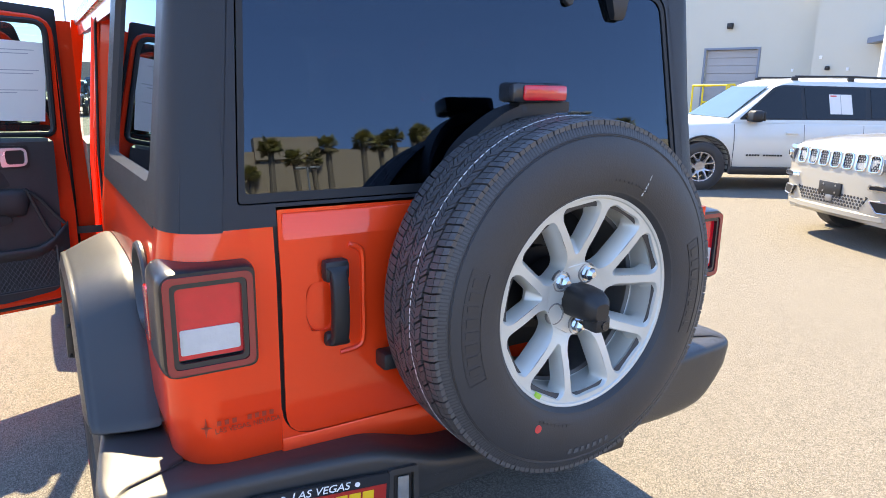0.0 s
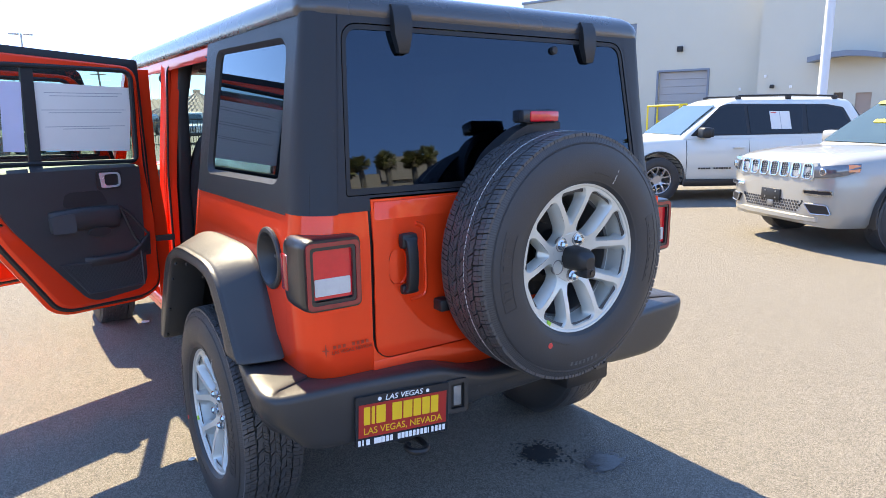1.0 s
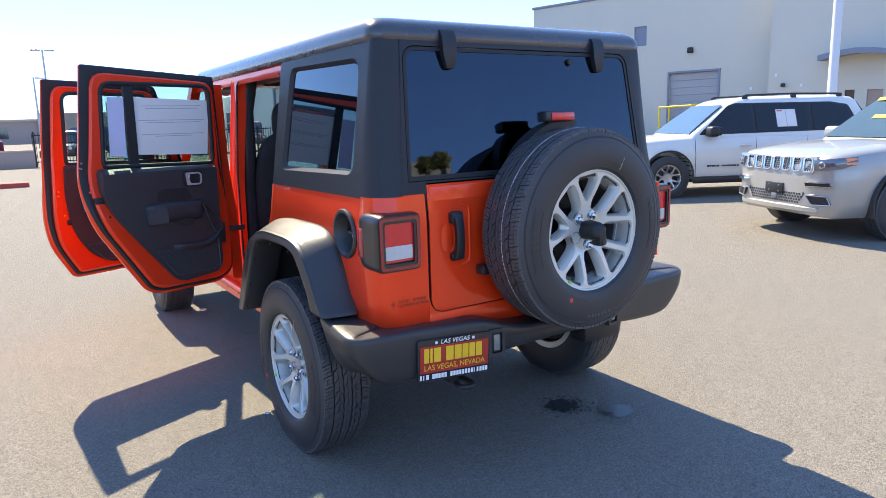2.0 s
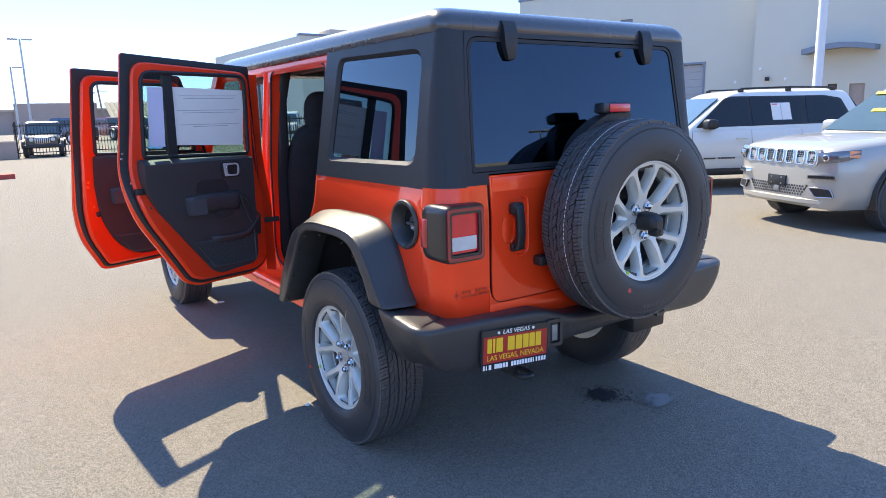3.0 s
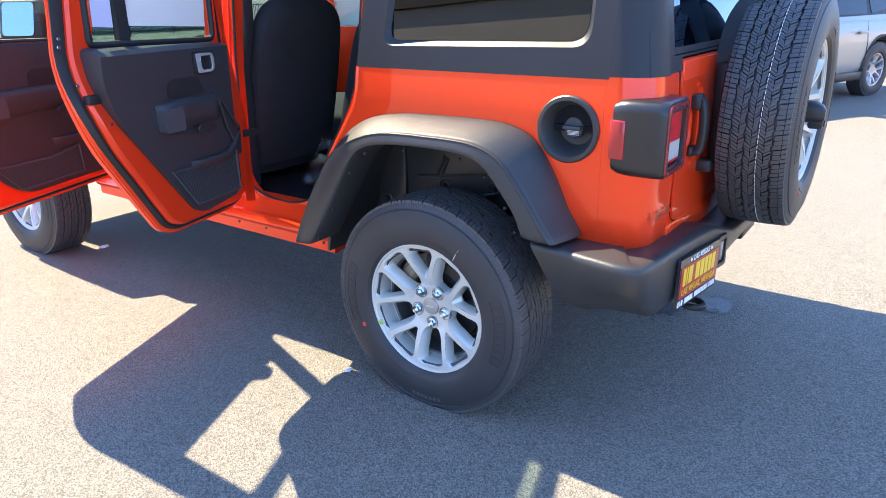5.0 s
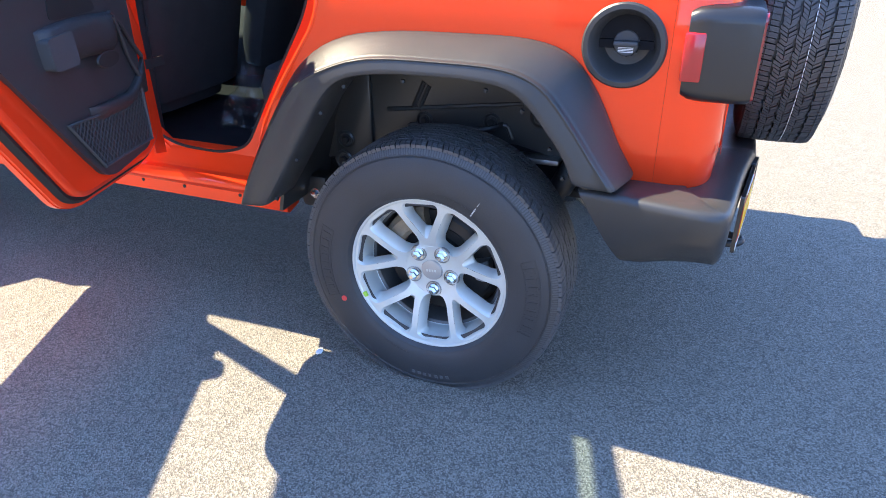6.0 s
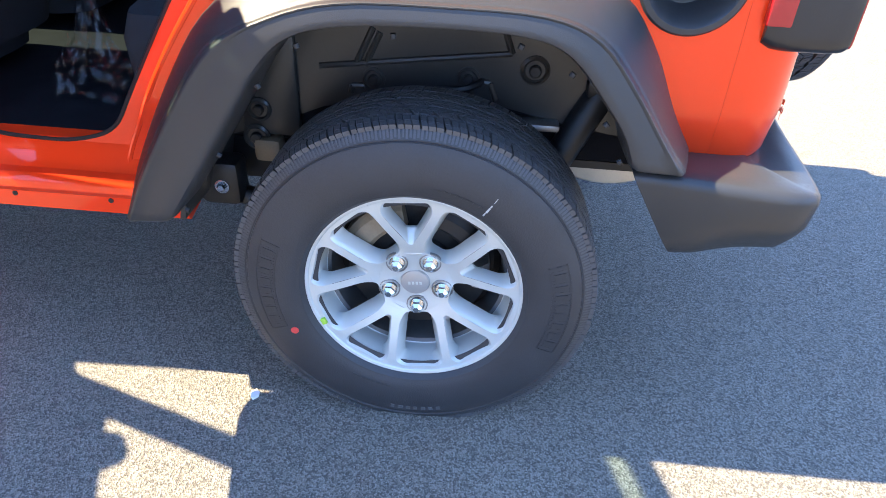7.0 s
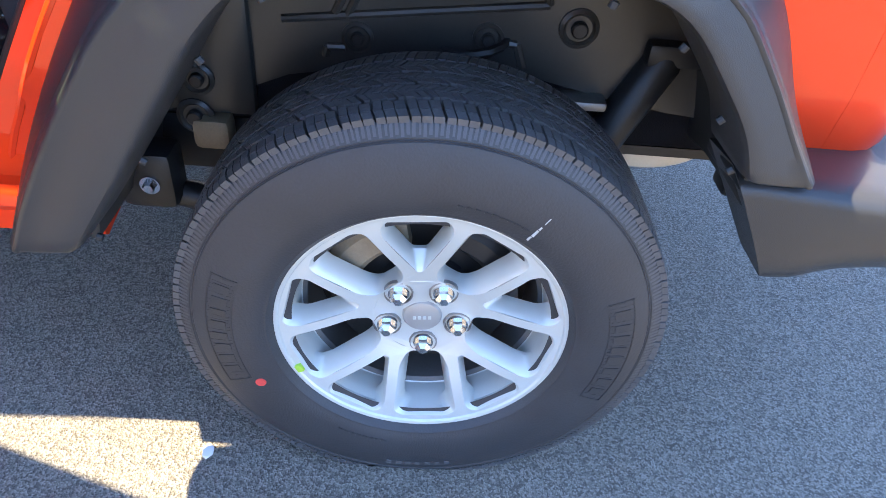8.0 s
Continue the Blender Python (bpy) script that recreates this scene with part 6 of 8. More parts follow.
# added strip along the rear door's hinges, closing the slit where sun would pass
b = plate(bmesh.new(), [(-0.040, 0.60), (0.022, 0.615), (0.022, 1.70), (-0.040, 1.70)], [], (0.020, 0.026), rfm, [(1, 1.29), (1, 1.19), (1, 0.98)])
part("hinge_gap_strip", b, M_JAMB, rd)
# door check straps
for p, q in (((-0.745, 0.95, 0.905), (-0.90, 0.955, 0.905)), ((-0.75, 1.95, 0.905), (-0.90, 1.95, 0.905))):
    p, q = Vector(p), Vector(q)
    b = loft(bmesh.new(), [[(v.x, v.y + dy, v.z + dz) for dy, dz in ((-0.003, -0.014), (0.003, -0.014), (0.003, 0.014), (-0.003, 0.014))] for v in (p, p.lerp(q, 0.5), q)])
    part("door_check_strap", b, M_SEAL, jeep)
# door mirror on the front door
b = bmesh.new()
mm = fbase @ Matrix.Translation((0.235, 0.165, 1.345)) @ Matrix.Rotation(radians(-12), 4, "Y")
box(b, (-0.060, -0.125, -0.102), (0.050, 0.115, 0.102), 0.040, 4, mm)
tube(b, [fbase @ Vector((0.22, 0.03, 1.23)), mm @ Vector((0, -0.09, -0.05))], 0.026, 8)
mr = part("door_mirror", b, M_BLACK, fd)
b = plate(bmesh.new(), rpoly([(-0.092, -0.072), (0.075, -0.072), (0.075, 0.072), (-0.092, 0.072)], 0.02, 4), [], (0.048, 0.053), lambda u, v, q: mm @ Matrix.Rotation(radians(-2), 4, "Y") @ Vector((q, u, v)))
part("mirror_glass", b, material("mirror", (0.50, 0.56, 0.62), 0.02, 1.0, 0, 0.01, 5, 0, 10, 0.0), mr)
# closed doors of the far side
for y0, y1, nm in ((1.02, 1.98, "front_door"), (0.37, 1.0, "rear_door")):
    o = rpoly([(y0, 0.63), (y1, 0.63), (y1, 1.75), (y0, 1.75)], 0.06) if nm == "front_door" else rpoly([(0.64, 0.64), (1.0, 0.63), (1.0, 1.75), (0.30, 1.75), (0.36, 1.10), (0.50, 0.84)], 0.05)
    h = rpoly([(y0 + 0.06, 1.26), (y1 - 0.06, 1.26), (y1 - 0.08, 1.69), (y0 + 0.06, 1.69)], 0.05)
    fmr = lambda u, v, q: (interp(v, [0.6, 0.8, 1.19, 1.76], [0.765, 0.785, 0.785, 0.716]) - q, u, v)  # noqa: E731
    dr = part(nm, plate(bmesh.new(), o, [h], (0, 0.05), fmr, [(1, 0.8), (1, 1.19)]), M_PAINT, jeep, "closed side door")
    part("window_glass", plate(bmesh.new(), [(p[0], p[1]) for p in h], [], (0.02, 0.025), fmr), M_CLEAR if nm == "front_door" else M_REARDOORGLASS, dr)

# plastic wrap on the rear floor
b = bmesh.new()
film = {}
for i in range(31):
    for j in range(41):
        u, v = i / 30 - 0.5, j / 40
        p = Vector((u * 4.0, v * 6.0, 2.7))
        fold = 0.032 * abs(noise.noise(p * 0.9)) + 0.012 * abs(noise.noise(p * 2.0))
        spread = 0.13 + 0.05 * math.sin(v * 5.0)
        film[i, j] = b.verts.new((-0.50 - fold + 0.05 * v * v, 0.845 + u * spread + 0.02 * noise.noise(p), 0.614 + 0.23 * v + 0.02 * noise.noise(p * 0.8) * (v > 0.1)))
for i in range(30):
    for j in range(40):
        b.faces.new((film[i, j], film[i + 1, j], film[i + 1, j + 1], film[i, j + 1]))
tagged(part("plastic_wrap", b, M_PLASTICBAG, None, "", 50), "crumpled clear plastic wrap on the dark cabin floor", "wrapping")

# ---- ground ----
b = bmesh.new()
vs = {}
edges_ = [-900, -200, -80, -40, -20, -10, -5, -2, 0, 2, 5, 10, 20, 40, 80, 200, 900]
for i, x in enumerate(edges_):
    for j, y in enumerate(edges_):
        vs[i, j] = b.verts.new((x, y, 0))
for i in range(len(edges_) - 1):
    for j in range(len(edges_) - 1):
        b.faces.new((vs[i, j], vs[i + 1, j], vs[i + 1, j + 1], vs[i, j + 1]))
tagged(part("ground", b, M_ASPHALT), "sunlit weathered grey asphalt car park", "ground", "", "structure")


def stain(name, cx, cy, rx, ry, mat, seed, label, spots=160):
    """Splashes and specks soaked into the asphalt, dense in the middle and loose at the rim."""
    b = bmesh.new()
    rnd = random.Random(seed)
    for n_ in range(spots):
        px, py = cx + rx * rnd.gauss(0, 0.5), cy + ry * rnd.gauss(0, 0.5)
        far = math.hypot((px - cx) / rx, (py - cy) / ry)
        k_ = rnd.uniform(0.003, 0.008) + (rnd.uniform(0.0, 0.013) if far < 0.6 else 0)
        z = 0.0035 + 0.00001 * n_
        c = b.verts.new((px, py, z))
        ring = []
        for k in range(11):
            a = 2 * math.pi * k / 11
            r = k_ * (1 + 0.9 * noise.noise(Vector((math.cos(a) * 2 + n_ * 3.1, math.sin(a) * 2, seed))))
            ring.append(b.verts.new((px + r * math.cos(a), py + r * math.sin(a), z)))
        for k in range(11):
            b.faces.new((c, ring[k - 1], ring[k]))
    tagged(part(name, b, mat), label, "stain", "", "stuff")


stain("oil_stain", 0.40, -0.45, 0.125, 0.11, M_OIL, 1, "dark speckled oil stain soaked into the asphalt", 190)
stain("wet_spill", 0.57, -0.66, 0.135, 0.10, M_OILDRY, 2, "fine glossy spill of drops on the asphalt", 210)
for x, y, r in ((-0.612, 2.70, 0.022), (-0.875, 0.400, 0.013)):
    b = bmesh.new()
    bmesh.ops.create_icosphere(b, subdivisions=1, radius=r)
    for v in b.verts:
        v.co = Vector((x + v.co.x * 1.5, y + v.co.y, max(0.0, 0.006 + v.co.z * 0.5)))
    tagged(part("litter_scrap", b, M_WHITE), "small white scrap lying on the asphalt", "litter", "litter scraps")

# ---- neighbouring sport utility vehicles ----
M_SILVER = material("silver_metallic_paint", (0.375, 0.36, 0.325), 0.34, 0.3, 0.7, 0.03, 3, 0.02, 900, 0.03)
M_WHITEPAINT = material("white_car_paint", (0.68, 0.66, 0.59), 0.3, 0, 0.8, 0.02, 3, 0.01, 900, 0.03)
M_NAVY = material("dark_blue_paint", (0.02, 0.03, 0.07), 0.3, 0.2, 1.0, 0.05, 3)
M_DARKCAR = material("black_car_paint", (0.012, 0.012, 0.014), 0.3, 0, 1.0, 0.05, 3)
M_MAROON = material("maroon_car_paint", (0.16, 0.02, 0.03), 0.3, 0.2, 1.0, 0.05, 3)
M_CARGLASS = glass("car_side_glass", (0.10, 0.115, 0.12), 1.55)
M_FRONTGLASS = glass("car_front_glass", (0.50, 0.62, 0.60), 1.55)
M_AMBER = material("amber_lens", (0.75, 0.20, 0.02), 0.15, 0, 1.0, 0.05, 30)


def cut_arches(ob, holes):
    """Takes round wheel openings out of a body mesh."""
    cb = bmesh.new()
    for y, z, r in holes:
        spin(cb, [(0.0001, -1.2), (r, -1.2), (r, -0.60), (0.0001, -0.60)], 32, Matrix.Translation((0, y, z)))
        spin(cb, [(0.0001, 0.60), (r, 0.60), (r, 1.2), (0.0001, 1.2)], 32, Matrix.Translation((0, y, z)))
    bmesh.ops.remove_doubles(cb, verts=cb.verts, dist=0.0005)
    bmesh.ops.recalc_face_normals(cb, faces=cb.faces)
    me = bpy.data.meshes.new("cutter")
    cb.to_mesh(me)
    cb.free()
    cutter = new("cutter", me)
    md = ob.modifiers.new("arches", "BOOLEAN")
    md.object, md.operation, md.solver = cutter, "DIFFERENCE", "EXACT"
    dg = bpy.context.evaluated_depsgraph_get()
    done = bpy.data.meshes.new_from_object(ob.evaluated_get(dg))
    ob.modifiers.clear()
    ob.data = done
    bpy.data.objects.remove(cutter)
    done.set_sharp_from_angle(angle=radians(32))


def suv(m, paint, label, group="", badge=True, sun_strip=False, sheet_on=False, near=True):
    car = thing("sport_utility_vehicle", m, label, "car", group)
    rings = []
    for y, w, zt, zb in ((-2.40, 0.80, 0.98, 0.50), (-2.36, 0.90, 1.03, 0.42), (-2.20, 0.945, 1.075, 0.33), (-1.40, 0.965, 1.09, 0.28), (0.0, 0.965, 1.085, 0.27), (0.9, 0.965, 1.08, 0.27), (1.20, 0.96, 1.075, 0.27), (1.70, 0.945, 1.05, 0.27), (2.05, 0.915, 1.015, 0.27), (2.20, 0.88, 0.990, 0.27), (2.30, 0.82, 0.965, 0.27), (2.36, 0.74, 0.94, 0.28), (2.40, 0.62, 0.90, 0.29), (2.42, 0.48, 0.82, 0.31), (2.428, 0.36, 0.74, 0.34)):
        half = [(w * 0.90, zb), (w * 0.955, zb + 0.05), (w * 0.985, zb + 0.16), (w, min(0.62, zt - 0.2)), (w * 0.998, min(0.78, zt - 0.13)), (w * 0.965, zt - 0.075), (w * 0.93, zt - 0.03), (w * 0.85, zt), (w * 0.60, zt + 0.012), (0.0, zt + 0.022)]
        rings.append([(x, y, z) for x, z in half] + [(-x, y, z) for x, z in reversed(half[:-1])])
    body = part("body", loft(bmesh.new(), rings), paint, None, "", 32)
    cut_arches(body, ((1.49, 0.40, 0.425), (-1.43, 0.40, 0.425)))
    body.parent = car
    # greenhouse with pillars: an open shell, glass panes set in
    b = bmesh.new()
    lev = [(1.05, -2.34, 1.16, 0.905), (1.10, -2.32, 1.10, 0.885), (1.63, -2.05, 0.36, 0.675), (1.69, -1.98, 0.22, 0.635), (1.735, -1.70, 0.0, 0.56), (1.75, -1.2, -0.3, 0.40)]
    rings = []
    for z, y0, y1, w in lev:
        rings.append([(x, y, z) for x, y in rpoly([(-w, y0), (w, y0), (w, y1), (-w, y1)], [0.10, 0.10, 0.16, 0.16], 5)])
    loft(b, rings)
    part("cabin", b, paint, car, "", 32)

    def side_y(y, z, s, q):
        w = interp(z, [1.10, 1.63], [0.885, 0.675])
        return (s * (w + q), y, z)
    for s in (-1, 1):
        shapes = [("front_window", [(0.86, 1.115), (-0.06, 1.125), (-0.06, 1.60), (0.20, 1.60), (0.34, 1.555)], M_CARGLASS if not near else M_FRONTGLASS),
                  ("rear_window", [(-0.12, 1.125), (-1.05, 1.135), (-1.10, 1.60), (-0.12, 1.605)], M_CARGLASS), ("quarter_window", [(-1.16, 1.14), (-1.95, 1.22), (-1.80, 1.52), (-1.55, 1.585), (-1.18, 1.60)], M_CARGLASS)]
        for nm, pts, mt in shapes:
            bb = plate(bmesh.new(), rpoly(pts, 0.03, 3), [], (0, 1), lambda u, v, q: side_y(u, v, s, 0.004 + 0.005 * q))
            part(nm, bb, M_GLOSSCAR, car)
        bb = plate(bmesh.new(), rpoly([(0.95, 1.095), (-2.05, 1.125), (-1.86, 1.56), (-1.55, 1.615), (0.22, 1.63), (0.36, 1.59)], 0.04, 3), [], (0, 1), lambda u, v, q: side_y(u, v, s, 0.001 + 0.002 * q))
        part("window_surround", bb, M_BLACK, car)
        bb = tube(bmesh.new(), [(s * 0.60, 0.0, 1.765), (s * 0.61, -0.9, 1.775), (s * 0.60, -1.75, 1.755)], 0.016, 8)
        for y in (0.0, -0.9, -1.75):
            box(bb, (s * 0.60 - 0.02, y - 0.05, 1.70), (s * 0.60 + 0.02, y + 0.05, 1.765), 0.008)
        part("roof_rail", bb, M_BLACK, car)
        bb = box(bmesh.new(), (s * 1.02 - 0.125, 0.66, 1.065), (s * 1.02 + 0.125, 0.84, 1.245), 0.055, 3)
        mir = part("wing_mirror", bb, paint if not badge or sun_strip else M_BLACK, car)
        bb = box(bmesh.new(), (s * 1.02 - 0.105, 0.650, 1.085), (s * 1.02 + 0.105, 0.665, 1.225), 0.02)
        tube(bb, [(s * 0.87, 0.80, 1.10), (s * 0.97, 0.78, 1.11)], 0.03, 8)
        part("mirror_base", bb, M_BLACK, mir)
        # wheel arch lining and mouldings
        for y in (1.49, -1.43):
            bb = bmesh.new()
            arcp = [(y + 0.425 * math.cos(a), 0.40 + 0.425 * math.sin(a)) for a in np.linspace(-0.28, math.pi + 0.28, 24)]
            loft(bb, [[(s * 0.968, p[0], p[1]), (s * 0.978, y + (p[0] - y) * 1.06, 0.40 + (p[1] - 0.40) * 1.06), (s * 0.955, y + (p[0] - y) * 1.07, 0.40 + (p[1] - 0.40) * 1.07), (s * 0.62, p[0], p[1])] for p in arcp])
            part("arch_moulding", bb, M_FLARE if badge else paint, car)
            w_ = piece("wheel", shared("suv_hub", lambda: spin(bmesh.new(), [(0.0001, 0.02), (0.16, 0.02), (0.165, -0.01), (0.0001, -0.01)], 32), M_DISC), car, pose(s * 0.835, y, 0.364, 17 if y > 0 else 40, 0, 0 if s > 0 else 180) @ Matrix.Scale(0.96, 4))
            tyre(w_, 17 if y > 0 else 40, True)
            piece("rim", shared("suv_rim", rim_mesh, M_GREYRIM, 18), w_)
        for y in (1.02, -0.08, -1.02):
            bb = tube(bmesh.new(), [(s * 0.9680, y, 0.36), (s * 0.9705, y, 0.62), (s * 0.968, y, 0.78), (s * 0.925, y + 0.005, 1.03)], 0.004, 5)
            part("door_gap", bb, M_SEAL, car)
        for y in (0.02, -0.95):
            bb = box(bmesh.new(), (s * 0.975 - 0.018, y, 0.885), (s * 0.975 + 0.018, y + 0.20, 0.915), 0.010)
            part("door_pull", bb, paint, car)
        bb = box(bmesh.new(), (s * 0.945 - 0.03, -1.0, 0.255), (s * 0.945 + 0.03, 1.05, 0.375), 0.02)
        part("sill_cladding", bb, M_BLACK, car)
        if badge:
            bb = bmesh.new()
            for i in range(13):
                if i != 5:
                    box(bb, (s * 0.9735 - 0.004, 0.78 - i * 0.045, 0.545), (s * 0.9735 + 0.004, 0.812 - i * 0.045, 0.572), 0)
            tagged(part("door_badge", bb, M_BLACK, car), kind="stuff")
    # windscreen and rear glass
    for nm, pts, mt in (("windscreen", ((0.80, 1.065, 1.115), (0.62, 0.40, 1.605)), M_WINDSCREEN), ("tailgate_glass", ((0.78, -2.345, 1.12), (0.60, -2.075, 1.60)), M_GLOSSCAR)):
        (w0, y0, z0), (w1, y1, z1) = pts
        n = 0.018 if y0 > 0 else -0.012
        bb = loft(bmesh.new(), [[(-w, y + n, z), (w, y + n, z), (w, y + n * 1.6, z + 0.004), (-w, y + n * 1.6, z + 0.004)] for w, y, z in ((w0, y0, z0), ((w0 + w1) / 2, (y0 + y1) / 2 + n * 0.4, (z0 + z1) / 2 + 0.006), (w1, y1, z1))])
        part(nm, bb, mt, car)
    if sun_strip:
        for x0, x1, t in ((-0.15, 0.60, 0.90), (0.10, 0.35, 0.45)):
            for k in (t,):
                bb = bmesh.new()
                w, y, z = 0, 1.065 + (0.40 - 1.065) * k + 0.038, 1.115 + (1.605 - 1.115) * k + 0.012
                loft(bb, [[(x0, y, z - 0.0), (x1, y, z), (x1, y - 0.05, z + 0.038), (x0, y - 0.05, z + 0.038)], [(x0, y + 0.003, z + 0.003), (x1, y + 0.003, z + 0.003), (x1, y - 0.047, z + 0.041), (x0, y - 0.047, z + 0.041)]])
                part("windscreen_banner", bb, M_YELLOWPAINT, car)
    # face: grille openings, lamps, lower intake, plate
    bb = bmesh.new()
    outer = rpoly([(-0.60, 0.762), (0.60, 0.762), (0.63, 0.955), (-0.63, 0.955)], 0.04)
    holes = [rpoly([(-0.575 + i * 0.166, 0.782), (-0.575 + i * 0.166 + 0.122, 0.782), (-0.575 + i * 0.166 + 0.132, 0.938), (-0.575 + i * 0.166 + 0.010, 0.938)], 0.040, 4) for i in range(7)]
    gm = lambda u, v, q: (u, 2.432 - 0.16 * (v - 0.775) - 0.045 * u * u + q, v)  # noqa: E731
    plate(bb, outer, holes, (-0.04, 0.006), gm)
    gr = part("grille", bb, paint, car)
    for h in holes:
        bb = tube(bmesh.new(), [gm(u, v, 0.006) for u, v in h + h[:1]], 0.0095, 8)
        part("grille_ring", bb, M_CHROME, gr)
        bb = plate(bmesh.new(), h, [], (-0.004, -0.0005), gm)
        cx = sum(q[0] for q in h) / len(h)
        part("grille_mesh", bb, M_BLACK, gr)
        bb = bmesh.new()
        for i in range(6):
            for j in range(4):
                x_, z_ = cx - 0.048 + j * 0.030 + (0.015 if i % 2 else 0), 0.802 + i * 0.024
                if abs(x_ - cx) < 0.050:
                    disc(bb, 0.009, -0.0005, 0.003, 6, Matrix.Translation(gm(x_, z_, 0)) @ Matrix.Rotation(radians(90), 4, "Z"))
        tagged(part("mesh_stud", bb, M_GREYRIM, gr), kind="stuff")
    for s in (-1, 1):
        pth = [(0.605, 2.412), (0.70, 2.384), (0.79, 2.330), (0.865, 2.235), (0.905, 2.12)]
        bb = loft(bmesh.new(), [[(s * (x + 0.012), y + 0.012, z0), (s * (x + 0.020), y + 0.020, (z0 + z1) / 2), (s * (x + 0.004), y + 0.008, z1), (s * (x - 0.05), y - 0.05, z1), (s * (x - 0.05), y - 0.05, z0)] for (x, y), z0, z1 in zip(pth, (0.80, 0.803, 0.815, 0.84, 0.885), (0.915, 0.925, 0.938, 0.950, 0.955))])
        hl = part("headlamp", bb, M_HEADLAMP, car)
        bb = disc(bmesh.new(), 0.035, 0, 0.02, 18, Matrix.Translation((s * 0.71, 2.396, 0.865)) @ Matrix.Rotation(radians(90 - s * 25), 4, "Z"), 0.006)
        part("projector_lens", bb, M_CHROME, hl)
        bb = loft(bmesh.new(), [[(s * (x + 0.020), y + 0.016, 0.872), (s * (x + 0.014), y + 0.012, 0.940), (s * (x - 0.01), y, 0.945), (s * (x - 0.01), y, 0.862)] for x, y in ((0.868, 2.235), (0.903, 2.13))])
        part("turn_signal", bb, M_AMBER, hl)
        fog = Matrix.Translation((s * 0.665, 2.398, 0.645)) @ Matrix.Rotation(radians(-s * 24), 4, "Z")
        bb = plate(bmesh.new(), rpoly([(-0.155, -0.026), (0.155, -0.026), (0.150, 0.026), (-0.150, 0.026)], 0.014, 3), [rpoly([(-0.140, -0.016), (0.140, -0.016), (0.137, 0.016), (-0.137, 0.016)], 0.010, 3)], (-0.05, 0.016), lambda u, v, q: fog @ Vector((u * s, q, v)))
        fl_ = part("fog_lamp", bb, M_CHROME, car)
        bb = plate(bmesh.new(), [(-0.140, -0.016), (0.140, -0.016), (0.137, 0.016), (-0.137, 0.016)], [], (-0.05, 0.004), lambda u, v, q: fog @ Vector((u * s, q, v)))
        part("lamp_lens", bb, M_BLACK, fl_)
        duct = Matrix.Translation((s * 0.66, 2.388, 0.465)) @ Matrix.Rotation(radians(-s * 22), 4, "Z")
        shape = rpoly([(-0.14, 0.055), (0.10, 0.050), (0.15, -0.045), (-0.06, -0.050)], 0.02, 3)
        bb = plate(bmesh.new(), shape, [], (-0.04, 0.010), lambda u, v, q: duct @ Vector((u * s, q, v)))
        part("brake_duct", bb, M_BLACK, car)
        bb = tube(bmesh.new(), [duct @ Vector((u * s, 0.010, v)) for u, v in shape + shape[:1]], 0.007, 6)
        part("duct_edge", bb, M_SILVERPAINT, car)
    bb = plate(bmesh.new(), rpoly([(-0.40, 0.405), (0.40, 0.405), (0.50, 0.545), (-0.50, 0.545)], 0.03), [], (2.38, 2.428), lambda u, v, q: (u, q - 0.03 * u * u, v))
    li = part("lower_intake", bb, M_BLACK, car)
    bb = bmesh.new()
    for i in range(22):
        for j in range(4):
            x_, z_ = -0.44 + i * 0.042 + (0.021 if j % 2 else 0), 0.425 + j * 0.032
            if abs(x_) < 0.40 + (z_ - 0.405) * 0.6:
                disc(bb, 0.014, 0, 0.006, 6, Matrix.Translation((x_, 2.429 - 0.03 * x_ * x_, z_)) @ Matrix.Rotation(radians(90), 4, "Z"))
    tagged(part("intake_mesh", bb, M_TRIM, li), kind="stuff")
    bb = loft(bmesh.new(), [[(x, y, 0.31), (x, y + 0.03, 0.33), (x, y + 0.03, 0.375), (x, y, 0.39)] for x, y in ((-0.80, 2.20), (-0.66, 2.36), (-0.4, 2.42), (0, 2.435), (0.4, 2.42), (0.66, 2.36), (0.80, 2.20))])
    part("chin_spoiler", bb, paint, car)
    if badge:
        bb = box(bmesh.new(), (-0.155, 2.425, 0.50), (0.155, 2.446, 0.63), 0.008)
        pl = part("plate_holder", bb, M_BLACK, car)
        for x, z in ((-0.085, 0.60), (0.085, 0.60), (-0.085, 0.53), (0.085, 0.53)):
            bb = disc(bmesh.new(), 0.010, 0, 0.004, 12, Matrix.Translation((x, 2.446, z)) @ Matrix.Rotation(radians(90), 4, "Z"))
            part("plate_screw", bb, M_STEEL, pl)
        bb = box(bmesh.new(), (-0.05, 2.425, 0.43), (0.05, 2.442, 0.51), 0.012)
        part("tow_cover", bb, M_STEEL, car)
    for s in (-1, 1):
        bb = box(bmesh.new(), (min(s * 0.60, s * 0.93), -2.415, 0.90), (max(s * 0.60, s * 0.93), -2.28, 1.01), 0.03)
        part("tail_lamp", bb, M_REDLENS, car)
    # seats seen through the glass
    for x in (-0.38, 0.38):
        for y in (0.05, -0.85):
            bb = box(bmesh.new(), (x - 0.22, y - 0.12, 0.70), (x + 0.22, y + 0.02, 1.28), 0.06, 3)
            box(bb, (x - 0.12, y - 0.14, 1.30), (x + 0.12, y - 0.04, 1.48), 0.045, 3)
            part("seat", bb, M_CLOTH, car)
